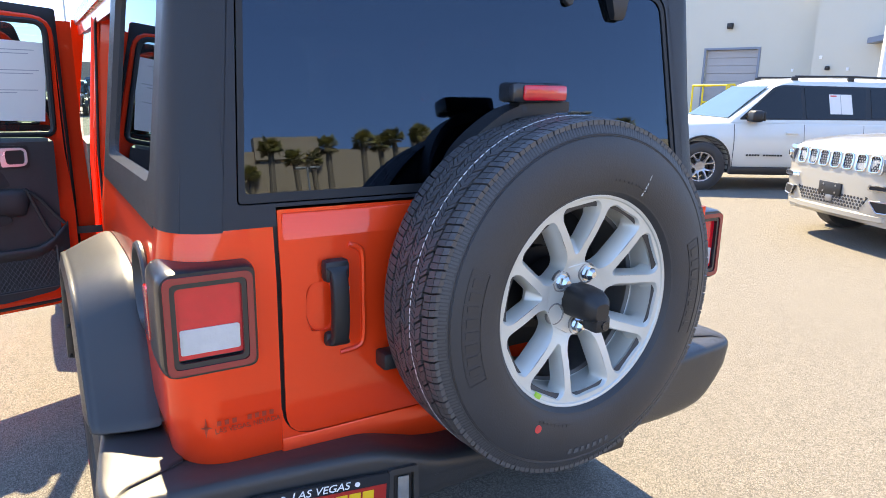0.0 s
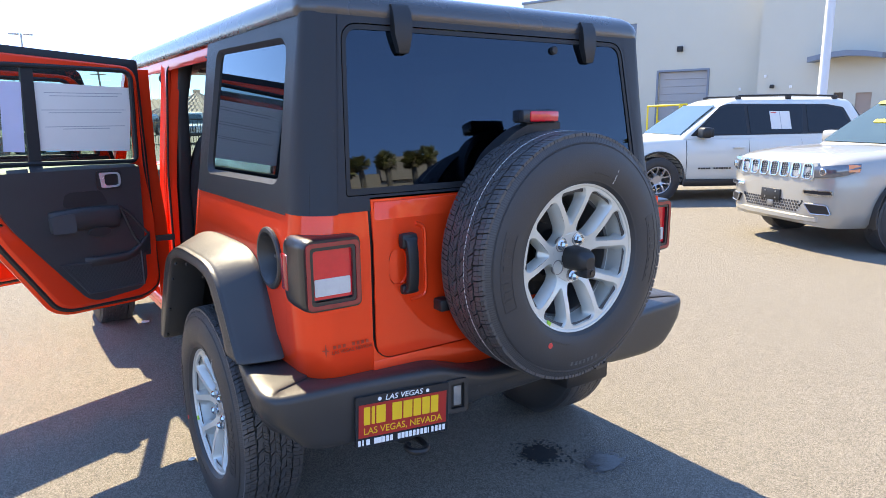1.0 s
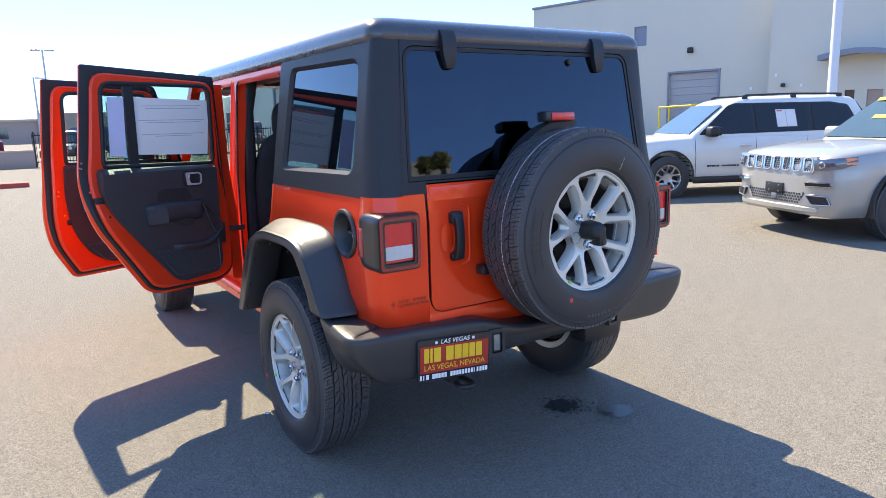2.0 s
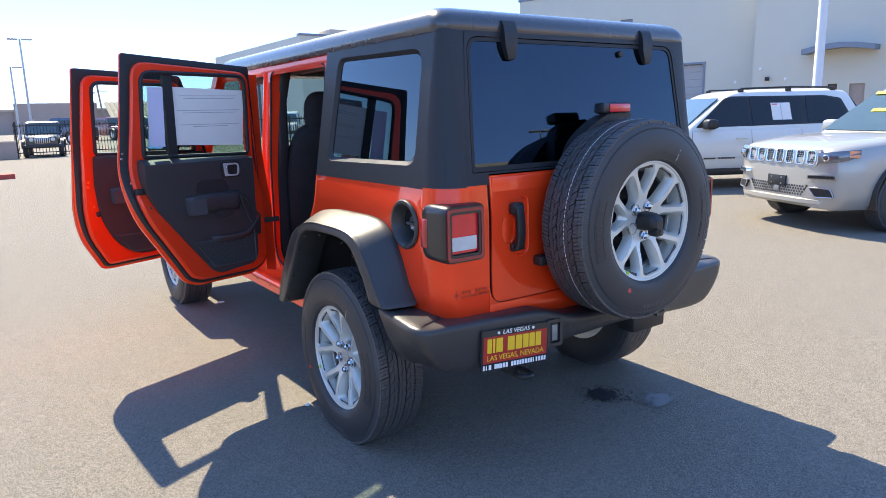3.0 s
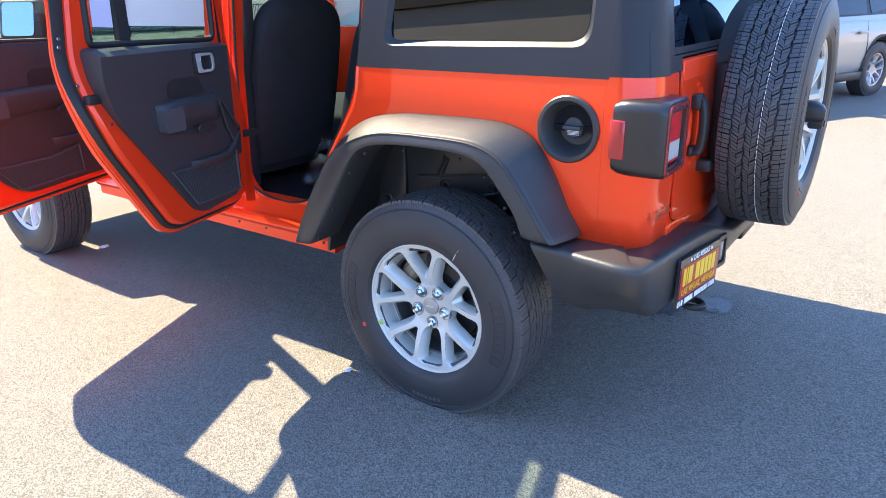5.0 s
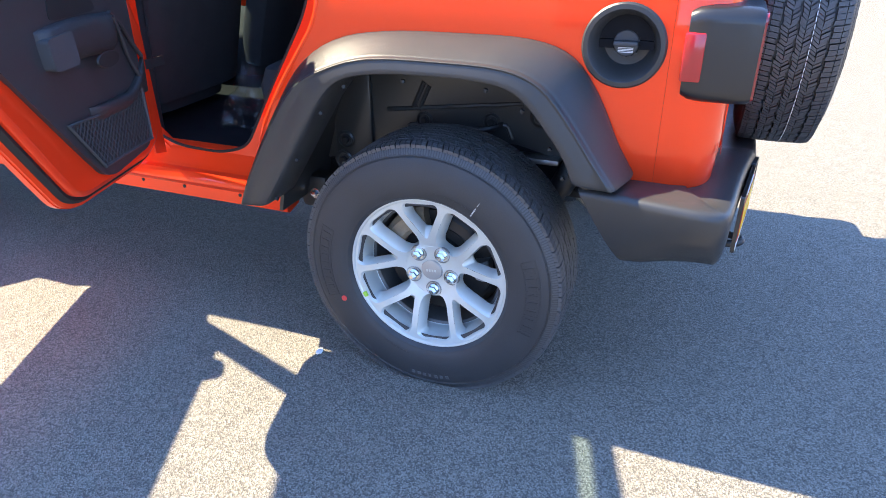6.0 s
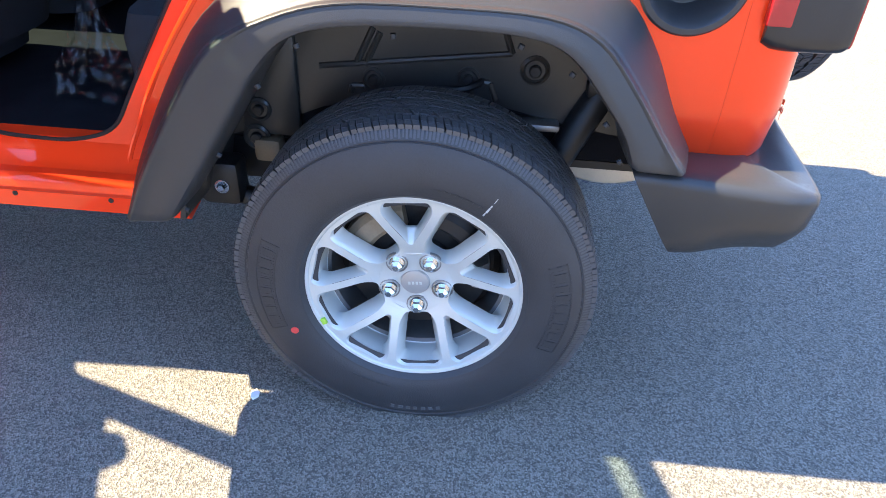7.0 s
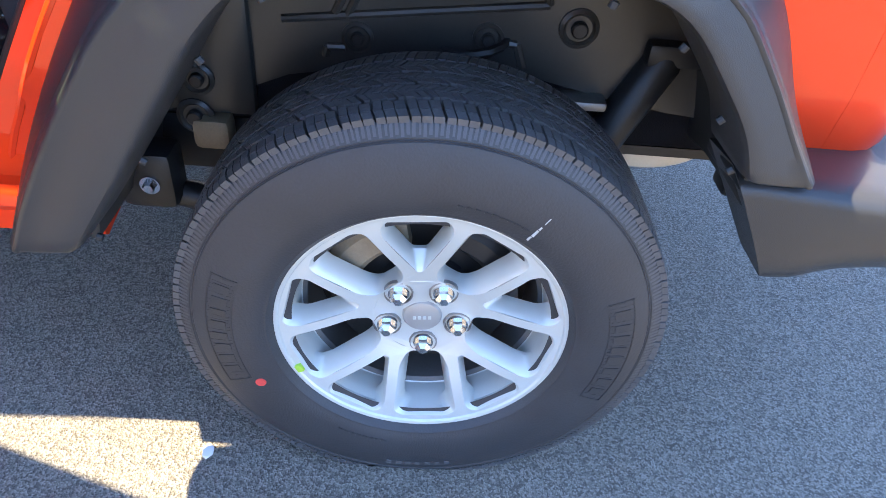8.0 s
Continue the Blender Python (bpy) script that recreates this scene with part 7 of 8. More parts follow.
    if sheet_on:
        bb = plate(bmesh.new(), [(-0.50, 1.20), (-0.86, 1.20), (-0.86, 1.50), (-0.50, 1.50)], [], (0, 1), lambda u, v, q: side_y(u, v, -1, 0.0115 + 0.001 * q))
        sh = part("window_sheet", bb, M_PAPER, car)
        bb = bmesh.new()
        for u0, u1, v0, v1 in ((-0.52, -0.62, 1.465, 1.485),):
            plate(bb, [(u0, v0), (u1, v0), (u1, v1), (u0, v1)], [], (0, 1), lambda u, v, q: side_y(u, v, -1, 0.013 + 0.001 * q))
        part("red_header", bb, M_REDINK, sh)
        bb = plate(bmesh.new(), [(-0.675, 1.205), (-0.685, 1.205), (-0.685, 1.495), (-0.675, 1.495)], [], (0, 1), lambda u, v, q: side_y(u, v, -1, 0.013 + 0.001 * q))
        part("centre_line", bb, M_PRINT, sh)
    return car


M_GREYRIM = material("machined_grey_alloy", (0.45, 0.45, 0.47), 0.3, 0.8, 0.4, 0.1, 10)
M_GLOSSCAR = material("dark_car_glass", (0.010, 0.011, 0.012), 0.03, 0, 0.0, 0.1, 4, 0, 10, 0.01)
M_WINDSCREEN = material("windscreen_with_sky", (0.050, 0.080, 0.076), 0.04, 0, 0.3, 0.3, 2.0, 0, 10, 0.01, 1.0)
M_YELLOWPAINT = material("yellow_window_paint", (0.85, 0.72, 0.02), 0.6, 0, 0, 0.1, 20)
M_HEADLAMP = material("headlamp_unit", (0.14, 0.15, 0.17), 0.08, 0.4, 1.0, 0.4, 30, 0, 100, 0.05)
suv(pose(8.22, 0.83, 0, 0, 0, 68), M_SILVER, "silver sport utility vehicle with chrome-ringed grille parked on the lot", "parked utility vehicles", True, True)
suv(pose(9.74, 4.96, 0, 0, 0, 60.4), M_WHITEPAINT, "white sport utility vehicle with a white sheet in its rear window", "parked utility vehicles", True, False, True)

# ---- buildings ----
M_STUCCO = material("white_stucco", (0.56, 0.53, 0.445), 0.85, 0, 0, 0.05, 0.6, 0.3, 60, 0.05)
M_GREYWALL = material("pale_grey_stucco", (0.56, 0.54, 0.46), 0.85, 0, 0, 0.05, 0.5, 0.3, 60, 0.05)
M_GARAGE = material("grey_roller_door", (0.36, 0.35, 0.35), 0.6, 0.1, 0, 0.08, 1.2, 0.1, 60)
M_FASCIA = material("grey_fascia_metal", (0.19, 0.22, 0.27), 0.5, 0.3, 0, 0.1, 2)
M_TAN = material("tan_stucco", (0.55, 0.42, 0.31), 0.85, 0, 0, 0.08, 0.5, 0.2, 50)
M_BROWN = material("brown_stucco", (0.38, 0.29, 0.24), 0.85, 0, 0, 0.08, 0.4, 0.2, 50)
M_BROWNTRIM = material("dark_brown_coping", (0.10, 0.055, 0.035), 0.7, 0, 0, 0.1, 1)
M_TILE = material("clay_roof_tile", (0.38, 0.28, 0.225), 0.8, 0, 0, 0.15, 2, 0.3, 30, 0.05, 0.5, 0.4)
M_POLE = material("white_painted_steel", (0.62, 0.62, 0.62), 0.5, 0, 0, 0.05, 3)
M_GALV = material("galvanised_pole", (0.42, 0.43, 0.44), 0.5, 0.5, 0, 0.1, 3)
M_YELLOWRAIL = material("yellow_safety_rail", (0.80, 0.60, 0.03), 0.5, 0, 0, 0.08, 6)
M_FENCE = material("black_iron_fence", (0.02, 0.02, 0.022), 0.5, 0.3, 0, 0.1, 6)
M_KERB = material("red_painted_kerb", (0.45, 0.07, 0.05), 0.8, 0, 0, 0.2, 6, 0.3, 80)
M_WINDOWDARK = material("dark_office_window", (0.02, 0.03, 0.04), 0.06, 0, 0.8, 0.2, 1, 0, 10, 0.02)


def block(bm, m, lo, hi, bevel=0.0):
    return box(bm, lo, hi, bevel, 1, m)


# large white service building: its front runs along local x, facing local -y
wb = thing("service_building", Matrix.Translation((31.5, 34.8, 0)) @ Matrix.Rotation(math.atan2(-0.973, 0.239), 4, "Z"), "large white stucco service building with roller doors", "building")
H = 9.0
def wall_with(bm, x0, x1, z1, y0, y1, holes):
    plate(bm, [(x0, 0), (x1, 0), (x1, z1), (x0, z1)], [[(a, c), (b_, c), (b_, d), (a, d)] for a, b_, c, d in holes], (y0, y1), lambda u, v, q: (u, q, v))
    return bm


part("wall", wall_with(bmesh.new(), 0.0, 16.2, H, 0.0, 0.4, [(9.8, 12.8, 0.01, 3.95), (7.35, 8.2, 5.8, 7.0)]), M_STUCCO, wb)
part("wall", wall_with(bmesh.new(), 16.2, 34.0, H + 0.6, -1.2, -0.8, [(19.75, 20.2, 0.01, 2.45), (20.75, 21.45, 1.2, 2.42), (23.45, 28.6, 0.01, 4.3)]), M_STUCCO, wb)
part("wall", box(bmesh.new(), (16.0, -1.19, 0), (16.2, 0.4, H + 0.6)), M_STUCCO, wb)
part("wall", box(bmesh.new(), (-0.4, 0.0, 0), (0.0, 30, H)), M_STUCCO, wb)
part("roof", box(bmesh.new(), (-0.4, 0.4, H - 0.5), (34, 30, H - 0.3)), M_GREYWALL, wb)
part("wall", box(bmesh.new(), (34.0, -1.2, 0), (34.4, 30, H + 0.6)), M_STUCCO, wb)
part("coping", box(bmesh.new(), (-0.5, -0.08, H), (16.0, 0.45, H + 0.18), 0.03), M_FASCIA, wb)
for x0, x1, z1, y in ((9.8, 12.8, 3.95, 0.15), (23.45, 28.6, 4.3, -1.05)):
    n_ = 9
    gd = part("roller_door", box(bmesh.new(), (x0, y + 0.03, 0), (x1, y + 0.08, z1)), M_GARAGE if x0 < 20 else M_STUCCO, wb, "ribbed roller door")
    for i in range(n_):
        part("door_slat", box(bmesh.new(), (x0, y, z1 * i / n_ + 0.006), (x1, y + 0.028, z1 * (i + 1) / n_ - 0.006), 0.01, 1), M_GARAGE if x0 < 20 else M_STUCCO, gd)
    b = bmesh.new()
    block(b, None, (x0 - 0.12, y - 0.20, z1), (x1 + 0.12, y + 0.02, z1 + 0.12))
    block(b, None, (x0 - 0.12, y - 0.20, 0), (x0, y + 0.02, z1))
    block(b, None, (x1, y - 0.20, 0), (x1 + 0.12, y + 0.02, z1))
    part("door_frame", b, M_GREYWALL if x0 > 20 else M_FASCIA, gd)
part("window", box(bmesh.new(), (7.35, 0.10, 5.8), (8.2, 0.15, 7.0)), M_FASCIA, wb)
part("window", box(bmesh.new(), (20.75, -1.08, 1.2), (21.45, -1.04, 2.42)), M_BROWN, wb)
part("service_door", box(bmesh.new(), (19.75, -1.05, 0.0), (20.2, -1.0, 2.45)), M_WINDOWDARK, wb)
b = bmesh.new()
loft(b, [[(x, -1.2, z + 0.05), (x, -2.6, z), (x, -2.6, z + 0.26), (x, -1.2, z + 0.30)] for x, z in ((18.72, 3.92), (19.6, 4.10), (20.4, 4.16), (21.2, 4.10), (21.95, 3.96))])
part("canopy", b, M_FASCIA, wb, "grey curved entrance canopy")
b = bmesh.new()
loft(b, [[(x, -1.2, z + 0.05), (x, -2.4, z), (x, -2.4, z + 0.20), (x, -1.2, z + 0.24)] for x, z in ((23.2, 4.35), (26.0, 4.65), (29.5, 4.65))])
part("canopy", b, M_FASCIA, wb)
for x, y, z in ((11.1, -0.02, 5.25), (22.5, -1.22, 5.35), (16.8, -1.22, 2.85)):
    k = 0.16 if z > 3 else 0.10
    b = box(bmesh.new(), (x - k, y - 0.22, z - k), (x + k, y, z + k), 0.04)
    part("wall_lamp", b, M_BLACK, wb)
for x, z in ((14.7, 2.8), (17.7, 2.8), (16.4, 3.4)):
    b = box(bmesh.new(), (x - 0.06, -1.26 if x > 16.2 else -0.04, z - 0.08), (x + 0.06, -1.2 if x > 16.2 else 0.0, z + 0.08), 0.01)
    part("wall_sign", b, M_WHITE, wb)
# post before the building
b = spin(bmesh.new(), [(0.0001, 0), (0.22, 0.0), (0.22, 0.6), (0.17, 0.7), (0.15, 9.6), (0.0001, 9.6)], 24, pose(-1.99 + 30 * math.sin(radians(63.0)), -2.9 + 30 * math.cos(radians(63.0)), 0, 0, -90, 0))
tagged(part("light_column", b, M_POLE), "tall round white lamp column before the building", "pole")
# yellow safety frame by the roller door
b = bmesh.new()
for p, q in (((10.5, -1.5, 0), (10.5, -1.5, 1.9)), ((12.0, -1.5, 0), (12.0, -1.5, 2.0)), ((10.5, -1.5, 1.9), (12.3, -1.5, 2.0)), ((12.3, -1.5, 0), (12.3, -1.5, 2.0)), ((10.5, -1.5, 1.0), (12.3, -1.5, 1.0)), ((10.5, -1.5, 1.9), (10.5, -2.8, 1.9)), ((10.5, -2.8, 0), (10.5, -2.8, 1.9)), ((10.5, -2.8, 1.9), (12.4, -2.8, 1.95)), ((12.4, -2.8, 0), (12.4, -2.8, 1.95))):
    tube(b, [wb.matrix_basis @ Vector(p), wb.matrix_basis @ Vector(q)], 0.055, 6)
tagged(part("safety_frame", b, M_YELLOWRAIL), "yellow tubular safety frame beside the roller door", "railing")

# pale grey building beyond the fence
gb = thing("warehouse", pose(17.4, 41.6, 0), "pale grey stucco warehouse behind the fence", "building")
part("wall", wall_with(bmesh.new(), 0.0, 22.0, 6.85, 0.0, 0.35, []), M_GREYWALL, gb)
b = plate(bmesh.new(), [(0.0, 0), (18.4, 0), (18.4, 6.85), (0.0, 6.85)], [[(4.0, 0.01), (8.2, 0.01), (8.2, 4.4), (4.0, 4.4)]], (0, 0.35), lambda u, v, q: (q, 0.36 + u, v))
part("wall", b, M_GREYWALL, gb)
part("roof", box(bmesh.new(), (0.3, 0.3, 6.6), (22, 18.7, 6.8)), M_FASCIA, gb)
rd_ = part("roller_door", box(bmesh.new(), (0.18, 4.3, 0.0), (0.24, 8.6, 4.5)), M_GREYWALL, gb)
for i in range(9):
    part("door_slat", box(bmesh.new(), (0.12, 4.4, 0.49 * i + 0.01), (0.176, 8.5, 0.49 * (i + 1) - 0.01), 0.01, 1), M_GREYWALL, rd_)
b = bmesh.new()
for lo_, hi_ in (((-0.06, 4.2, 4.4), (0.3, 8.7, 4.65)), ((-0.06, 4.2, 0), (0.3, 4.4, 4.4)), ((-0.06, 8.5, 0), (0.3, 8.7, 4.4))):
    box(b, lo_, hi_)
part("door_frame", b, M_FASCIA, gb)
for z in (0.95, 1.95):
    part("window", box(bmesh.new(), (-0.04, 20.1, z), (0.02, 21.8, z + 0.9)), M_BLACK, gb)
part("wall", box(bmesh.new(), (0.36, 18.4, 0), (22, 18.76, 6.85)), M_GREYWALL, gb)
part("roof_unit", box(bmesh.new(), (4.2, 4.0, 6.8), (6.4, 6.0, 7.9), 0.05), M_TAN, gb)
part("low_wing", box(bmesh.new(), (0.0, 18.77, 0), (10, 23.3, 4.3), 0.02), M_GREYWALL, gb)
part("coping", box(bmesh.new(), (-0.08, -0.08, 6.85), (22, 0.4, 7.0), 0.02), M_FASCIA, gb)

# low brown shop building far off
sb = thing("shop_building", pose(-20, 112, 0), "long low brown stucco shop building", "building")
part("wall", box(bmesh.new(), (0, 0, 0), (42, 12, 3.2)), M_BROWN, sb)
part("entrance_gable", box(bmesh.new(), (24.4, -0.6, 0), (35, 0, 4.3)), M_BROWN, sb)
part("coping", box(bmesh.new(), (-0.2, -0.25, 3.2), (42.2, 0.1, 3.5)), M_TAN, sb)
for i in range(8):
    part("window", box(bmesh.new(), (1.5 + i * 2.5, -0.05, 0.8), (3.1 + i * 2.5, 0.02, 2.4)), M_WINDOWDARK, sb)
# tiled-roof house
tb = thing("tiled_house", pose(10.3, 72, -0.85), "low house with a clay tile roof", "house")
part("wall", box(bmesh.new(), (0, 0, 0), (16, 8, 2.2)), M_TAN, tb)
def row_mesh():
    b = bmesh.new()
    prof = []
    for i in range(97):
        prof.append((i / 6, 0.15 * (0, 0.8, 1.0)[i % 3]))
    loft(b, [[(x + 0.0, 0.0, z) for x, z in prof], [(x, 0.55, z + 0.28) for x, z in prof]], False)
    loft(b, [[(x + 0.0, 0.0, z - 0.05) for x, z in prof], [(x, 0.0, z) for x, z in prof]], False)
    return b
for i in range(8):
    piece("roof_strip", shared("roof_strip", row_mesh, M_TILE), tb, pose(0, -0.5 + 0.55 * i, 2.2 + 0.25 * i))
part("hip_wall", box(bmesh.new(), (4.6, -0.7, 0), (13.4, 6.0, 2.5)), M_TAN, tb)


def hip_row(k):
    """One course of tiles on the front slope of the hipped wing, narrowing to the peak."""
    b, half = bmesh.new(), 7.0 * (1 - k / 7)
    prof = [(-half + i / 6, 0.13 * (0, 0.8, 1.0)[i % 3]) for i in range(int(half * 12) + 1)]
    loft(b, [[(x, 0, z - 0.05) for x, z in prof], [(x, 0, z) for x, z in prof], [(x * (1 - 0.9 / (7 - k)), 0.62, z + 0.37) for x, z in prof]], False)
    return b


for k in range(7):
    piece("roof_strip", shared("hip_row_%d" % k, lambda: hip_row(k), M_TILE), tb, pose(9.0, -1.2 + 0.6 * k, 2.45 + 0.35 * k))
b = bmesh.new()
for s in (-1, 1):
    loft(b, [[(9.0 + s * 7.0, -1.2, 2.42), (9.0 + s * 7.0, 7.2, 2.42), (9.0, 3.0, 4.85)], [(9.0 + s * 7.0, -1.2, 2.36), (9.0 + s * 7.0, 7.2, 2.36), (9.0, 3.0, 4.79)]])
part("hip_side", b, M_TILE, tb)
part("chimney", box(bmesh.new(), (9.0, 3.6, 3.0), (9.6, 4.4, 5.35)), M_TAN, tb)

# block wall and fence along the far edge of the lot
bw = thing("block_wall", pose(-30, 31.5, 0), "low tan block wall at the lot's edge", "wall")
part("wall_body", box(bmesh.new(), (0, 0, 0), (29.7, 0.2, 0.70), 0.01), M_BROWN, bw)
part("coping", box(bmesh.new(), (0, -0.03, 0.70), (29.7, 0.23, 0.77), 0.01), M_TAN, bw)
fence = thing("picket_fence", pose(-0.3, 32.0, 0), "black iron picket fence", "fence")
pk = shared("picket", lambda: box(bmesh.new(), (-0.011, -0.011, 0.08), (0.011, 0.011, 1.48)), M_FENCE)
for i in range(264):
    piece("picket", pk, fence, pose(i * 0.125, 0, 0))
ps = shared("post", lambda: box(bmesh.new(), (-0.035, -0.035, 0.0), (0.035, 0.035, 1.55)), M_FENCE)
for i in range(14):
    piece("post", ps, fence, pose(i * 2.5 + 0.06, 0.05, 0))
for z in (0.22, 1.38):
    part("rail", box(bmesh.new(), (0, -0.016, z - 0.02), (33, 0.016, z + 0.02)), M_FENCE, fence)
b = loft(bmesh.new(), [[(x, y, 0.0), (x, y, 0.13), (x, y + 0.14, 0.15), (x, y + 0.15, 0.0)] for x, y in ((-9.0, 19.4), (-1.1, 19.2))])
tagged(part("parking_kerb", b, M_KERB), "faded red painted parking kerb", "kerb", "", "structure")


# ---- parked cars behind the fence ----
def far_car(m, paint, label, boxy=True):
    """A boxy off-road car or a pickup seen from afar, nose along local +y."""
    car = thing("parked_car", m, label, "car", "cars behind the fence")
    rings = [[(s_ * w, y, z) for s_, w, z in ((-1, w0, zb), (-1, w0 + 0.03, 0.7), (-1, w0, zt - 0.05), (-1, w0 - 0.10, zt), (1, w0 - 0.10, zt), (1, w0, zt - 0.05), (1, w0 + 0.03, 0.7), (1, w0, zb))] for y, w0, zt, zb in ((-2.1, 0.80, 1.12, 0.5), (-2.0, 0.84, 1.16, 0.42), (0.7, 0.84, 1.16, 0.42), (0.9, 0.80, 1.14, 0.45), (1.95, 0.70, 1.08, 0.55), (2.05, 0.66, 1.02, 0.6))]
    part("body", loft(bmesh.new(), rings), paint, car)
    back = -1.95 if boxy else -0.6
    b = loft(bmesh.new(), [[(-w, y0, z), (w, y0, z), (w, y1, z), (-w, y1, z)] for w, y0, y1, z in ((0.80, back, 0.95, 1.14), (0.74, back + 0.06, 0.55, 1.72), (0.68, back + 0.12, 0.42, 1.80))])
    part("cabin", b, paint, car)
    for s_ in (-1, 1):
        for y0, y1 in (((0.62, -0.05), (-0.15, -0.85), (-0.95, -1.8)) if boxy else ((0.62, 0.05),)):
            part("window", plate(bmesh.new(), [(y0, 1.2), (y1, 1.2), (y1, 1.64), (y0 - (0.15 if y0 > 0.5 else 0), 1.64)], [], (0, 0.01), lambda u, v, q: (s_ * (0.80 - (v - 1.14) * 0.103 + 0.004 + q), u, v)), M_GLOSSCAR, car)
        part("headlamp", spin(bmesh.new(), [(0.0001, 0.03), (0.085, 0.02), (0.10, 0.0)], 16, Matrix.Translation((s_ * 0.48, 2.05, 0.90)) @ Matrix.Rotation(radians(90), 4, "Z")), M_WHITELENS, car)
        for y in (1.45, -1.35):
            w_ = part("wheel", spin(bmesh.new(), [(0.0001, 0.10), (0.23, 0.10), (0.24, 0.12), (0.38, 0.11), (0.41, 0.07), (0.41, -0.1), (0.0001, -0.1)], 28, Matrix.Translation((s_ * 0.80, y, 0.41)) @ Matrix.Diagonal((s_, 1, 1, 1))), M_RUBBER, car)
            part("rim", spin(bmesh.new(), [(0.0001, 0.125), (0.12, 0.125), (0.21, 0.115), (0.22, 0.10)], 20, Matrix.Translation((s_ * 0.80, y, 0.41)) @ Matrix.Diagonal((s_, 1, 1, 1))), M_GREYRIM, w_)
            part("arch_flare", loft(bmesh.new(), [[(s_ * 0.80, y + r_ * math.cos(a), 0.42 + r_ * math.sin(a) * 0.95) for r_ in (0.46, 0.54)] + [(s_ * 0.95, y + r_ * math.cos(a), 0.42 + r_ * math.sin(a) * 0.95) for r_ in (0.52, 0.46)] for a in np.linspace(0.1, 3.04, 14)]), M_FLARE, car)
    part("windscreen", loft(bmesh.new(), [[(-w, y, z), (w, y, z), (w, y + 0.01, z), (-w, y + 0.01, z)] for w, y, z in ((0.72, 0.945, 1.19), (0.66, 0.60, 1.66))]), M_WINDSCREEN, car)
    g = part("grille", box(bmesh.new(), (-0.34, 2.03, 0.70), (0.34, 2.07, 1.02), 0.02), M_GREYRIM, car)
    for i in range(7):
        part("grille_slot", box(bmesh.new(), (-0.31 + i * 0.09, 2.06, 0.73), (-0.26 + i * 0.09, 2.075, 0.99), 0.01), M_BLACK, g)
    part("bumper", box(bmesh.new(), (-0.85, 2.02, 0.48), (0.85, 2.2, 0.66), 0.03), M_BLACK, car)
    return car


far_car(pose(0.95, 33.6, 0, 0, 0, 172) @ Matrix.Scale(0.86, 4), M_DARKCAR, "black off-road car parked by the fence, grille forward")
far_car(pose(3.9, 52, 0, 0, 0, 35), M_NAVY, "dark blue off-road car parked behind the fence")
far_car(pose(10.6, 60, 0, 0, 0, 150), M_DARKCAR, "black off-road car parked behind the fence")
far_car(pose(8.0, 58.5, 0, 0, 0, 200), M_MAROON, "maroon car parked behind the fence")
far_car(pose(9.0, 38.6, 0, 0, 0, 166), M_WHITEPAINT, "white off-road car parked behind the fence")
far_car(pose(11.8, 39.6, 0, 0, 0, 160), M_MAROON, "dark red off-road car parked behind the fence")
far_car(pose(14.8, 38.5, 0, 0, 0, 150), M_WHITEPAINT, "white pickup car parked behind the fence", False)
far_car(pose(-3.5, 38.0, 0, 0, 0, 100), M_MAROON, "maroon car parked behind the block wall")
far_car(pose(-9.5, 38.5, 0, 0, 0, 95), M_WHITEPAINT, "white car parked behind the block wall")

# ---- lamp and power poles ----
def lamp_pole(x, y, h, heads=2):
    b = tube(bmesh.new(), [(x, y, 0), (x, y, 0.8), (x, y, h)], [0.16, 0.11, 0.07], 10)
    p = thing("lamp_pole", pose(x, y, 0), "tall grey car-park lamp pole", "pole", "lamp poles")
    bm_ = b
    for v in bm_.verts:
        v.co -= Vector((x, y, 0))
    part("pole", bm_, M_GALV, p)
    for k in range(heads):
        s_ = 1 if k == 0 else -1
        part("lamp_head", box(bmesh.new(), (min(0.15 * s_, 0.95 * s_), -0.18, h - 0.12), (max(0.15 * s_, 0.95 * s_), 0.18, h + 0.02), 0.04), M_GALV, p)


lamp_pole(3.2, 70.0, 8.9)
lamp_pole(2.5, 75.0, 6.8, 1)
lamp_pole(9.3, 80.0, 4.6, 1)
b = tube(bmesh.new(), [(13.3, 95, 0), (12.7, 95, 7.4)], 0.11, 8)
box(b, (11.8, 94.9, 6.9), (13.6, 95.1, 7.0))
box(b, (12.7, 94.9, 5.2), (13.9, 95.1, 5.28))
tagged(part("power_pole", b, material("weathered_timber_pole", (0.28, 0.24, 0.20), 0.9, 0, 0, 0.2, 3)), "wooden power pole with a crossarm", "pole")
lamp_pole(17.0, -48.0, 9.5)
lamp_pole(31.0, -33.0, 9.8)

# ---- behind the camera: tan shops, palms ----
ts = thing("tan_building", pose(12, -58, 0), "tan stucco building with stepped parapet", "building")
part("wall", box(bmesh.new(), (0, -10, 0), (62, 0, 12.8)), M_TAN, ts)
for x0, x1, h in ((4, 10, 14.0), (20, 27, 14.4), (44, 52, 13.8)):
    part("parapet", box(bmesh.new(), (x0, -0.5, 12.0), (x1, 0.3, h)), M_TAN, ts)
for i in range(16):
    part("window", box(bmesh.new(), (1.5 + i * 3.5, -0.02, 7.4), (3.4 + i * 3.5, 0.05, 8.8)), M_WINDOWDARK, ts)
lt = thing("long_tan_building", pose(-20.5, 4, 0, 0, 0, 16), "long tan building with dark brown coping", "building")
part("wall", box(bmesh.new(), (-12, 0, 0), (0, 40, 6.5)), M_TAN, lt)
part("coping", box(bmesh.new(), (-12.2, -0.2, 6.5), (0.25, 40.2, 6.95)), M_BROWNTRIM, lt)

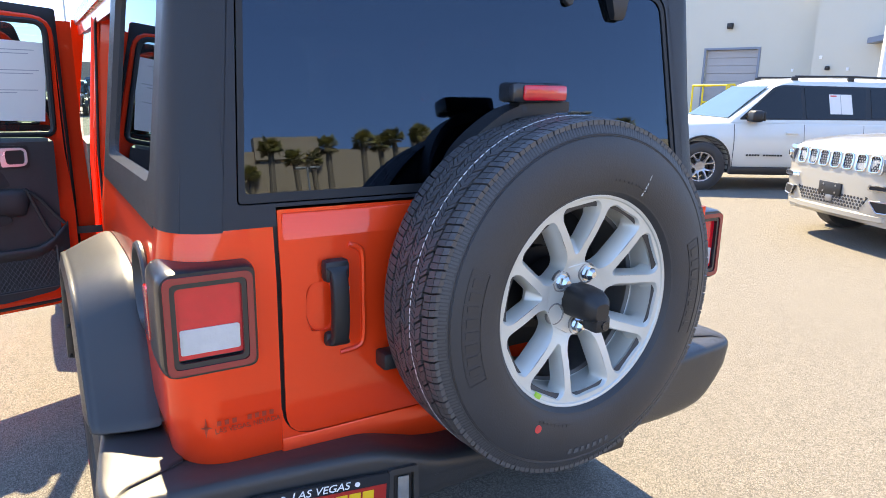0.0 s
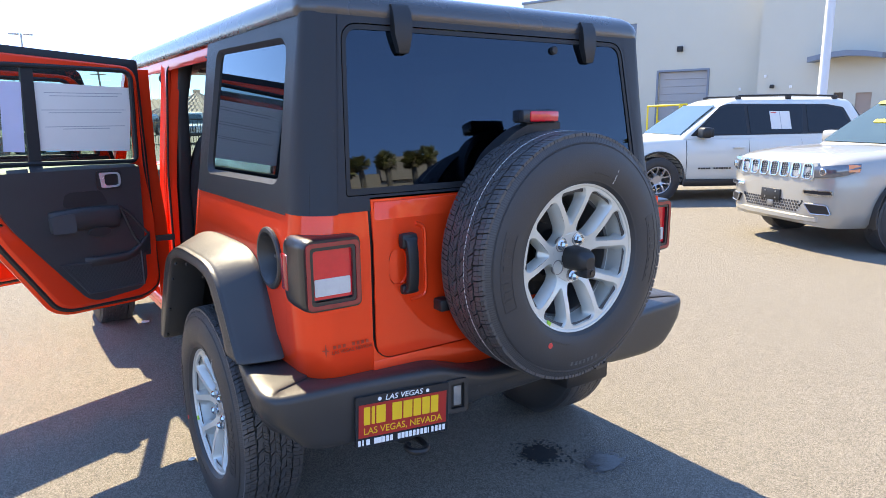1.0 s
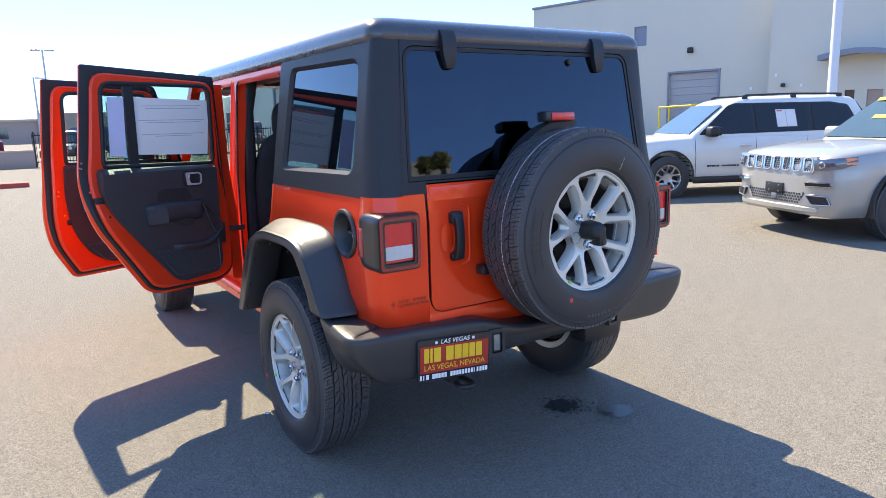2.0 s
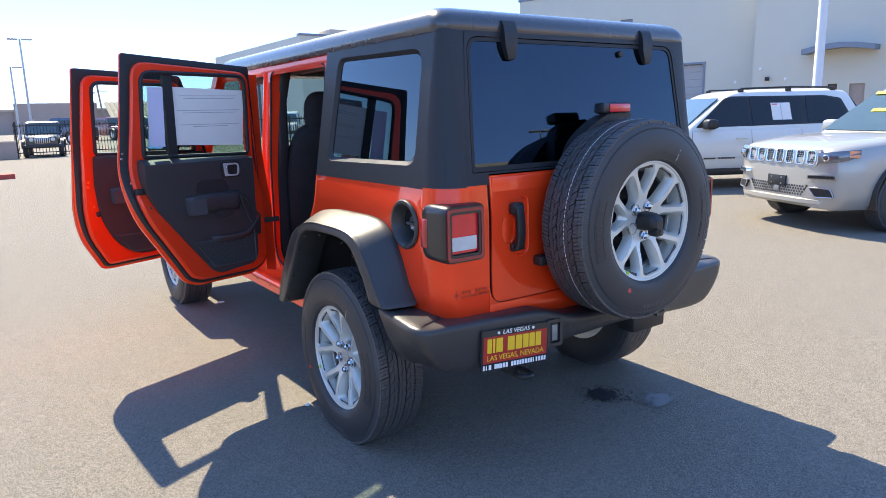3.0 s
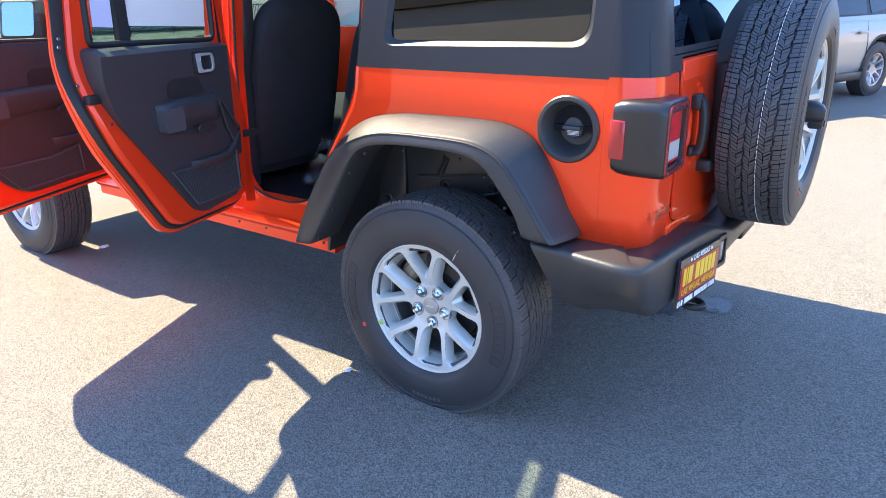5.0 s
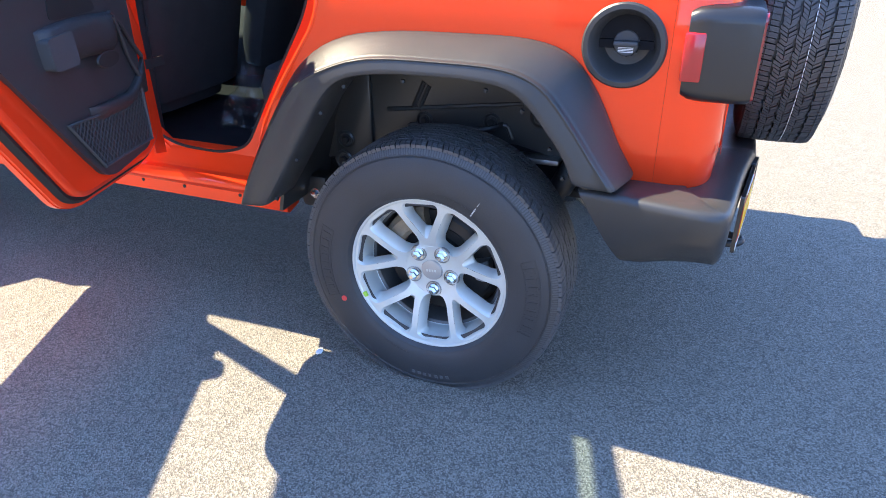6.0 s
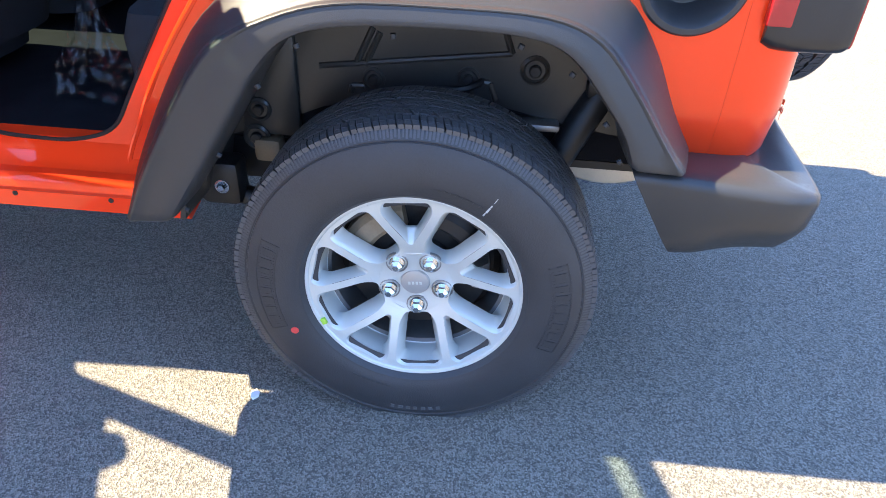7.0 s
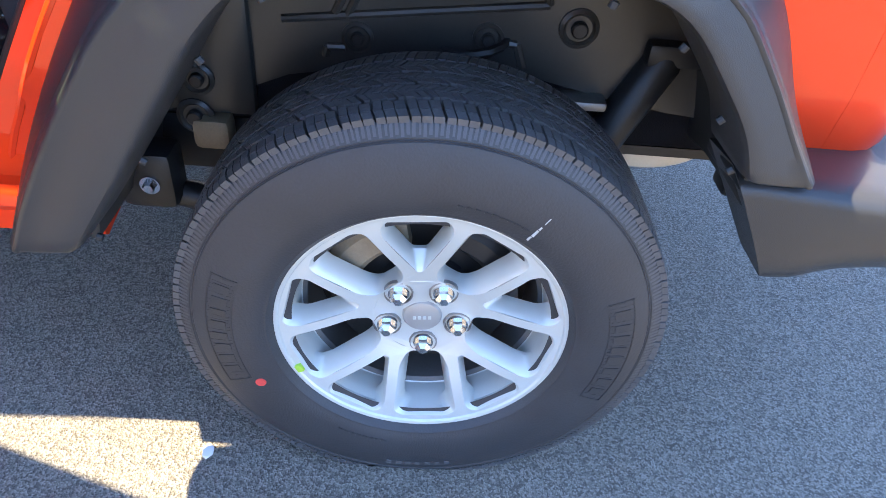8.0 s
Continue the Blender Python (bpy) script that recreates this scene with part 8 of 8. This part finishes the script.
M_TRUNK = material("palm_trunk", (0.30, 0.23, 0.17), 0.9, 0, 0, 0.3, 5, 0.5, 20)
M_FROND = material("palm_frond", (0.42, 0.36, 0.13), 0.6, 0, 0, 0.4, 2, 0.1, 30, 0.1, 0.5)
M_SKIRT = material("dry_palm_skirt", (0.36, 0.27, 0.14), 0.9, 0, 0, 0.3, 3, 0.3, 30)


def palm(x, y, h, seed):
    rnd = random.Random(seed)
    t = thing("palm_tree", pose(x, y, 0), "tall fan palm with a round green crown", "tree", "palms")
    lean = rnd.uniform(-0.4, 0.4)
    b = tube(bmesh.new(), [(lean * (k / 10) ** 2, 0, h * k / 10) for k in range(11)], [0.34 - 0.014 * k + (0.03 if k % 2 else 0) for k in range(11)], 10)
    part("trunk", b, M_TRUNK, t)
    b, sk = bmesh.new(), bmesh.new()
    for i in range(64):
        up = rnd.uniform(-0.75, 1.25)
        az = rnd.uniform(0, 2 * math.pi)
        ln = rnd.uniform(0.75, 1.1) * (1.0 if up > -0.3 else 0.85)
        d = Vector((math.cos(az) * math.cos(up), math.sin(az) * math.cos(up), math.sin(up)))
        base_ = Vector((lean, 0, h))
        tip = base_ + d * ln * 0.55
        side = d.cross(Vector((0, 0, 1))).normalized()
        up_v = side.cross(d)
        tgt = b if up > -0.35 else sk
        tube(tgt, [base_, tip], 0.025, 4, False)
        for k in range(11):
            a = (k - 5) / 5 * 1.25
            e = tip + (d * math.cos(a) + side * math.sin(a)) * ln * rnd.uniform(0.5, 0.66) - Vector((0, 0, 0.15 * rnd.random()))
            w_ = up_v * 0.03 + side * 0.05 * math.cos(a) - d * 0.05 * math.sin(a)
            m1 = tip.lerp(e, 0.5)
            v0, v1, v2, v3 = tgt.verts.new(tip), tgt.verts.new(m1 + w_), tgt.verts.new(e), tgt.verts.new(m1 - w_)
            tgt.faces.new((v0, v1, v2, v3))
    part("crown", b, M_FROND, t)
    part("dry_skirt", sk, M_SKIRT, t)


for i, (az, dist, el) in enumerate(((164.6, 50, 11.0), (162.6, 58, 9.0), (161.0, 50, 11.2), (158.7, 56, 10.0), (157.3, 60, 9.8), (155.8, 50, 10.8), (152.8, 50, 10.9), (151.2, 55, 10.4), (149.6, 50, 10.8), (147.4, 50, 10.7), (145.2, 52, 10.5), (143.6, 50, 10.5), (132.7, 52, 8.3), (131.7, 50, 7.8), (130.0, 54, 8.5), (125.3, 45, 8.0))):
    palm(-1.7 + dist * math.sin(radians(az)), -2.5 + dist * math.cos(radians(az)), 1.5 + dist * math.tan(radians(el)), i)
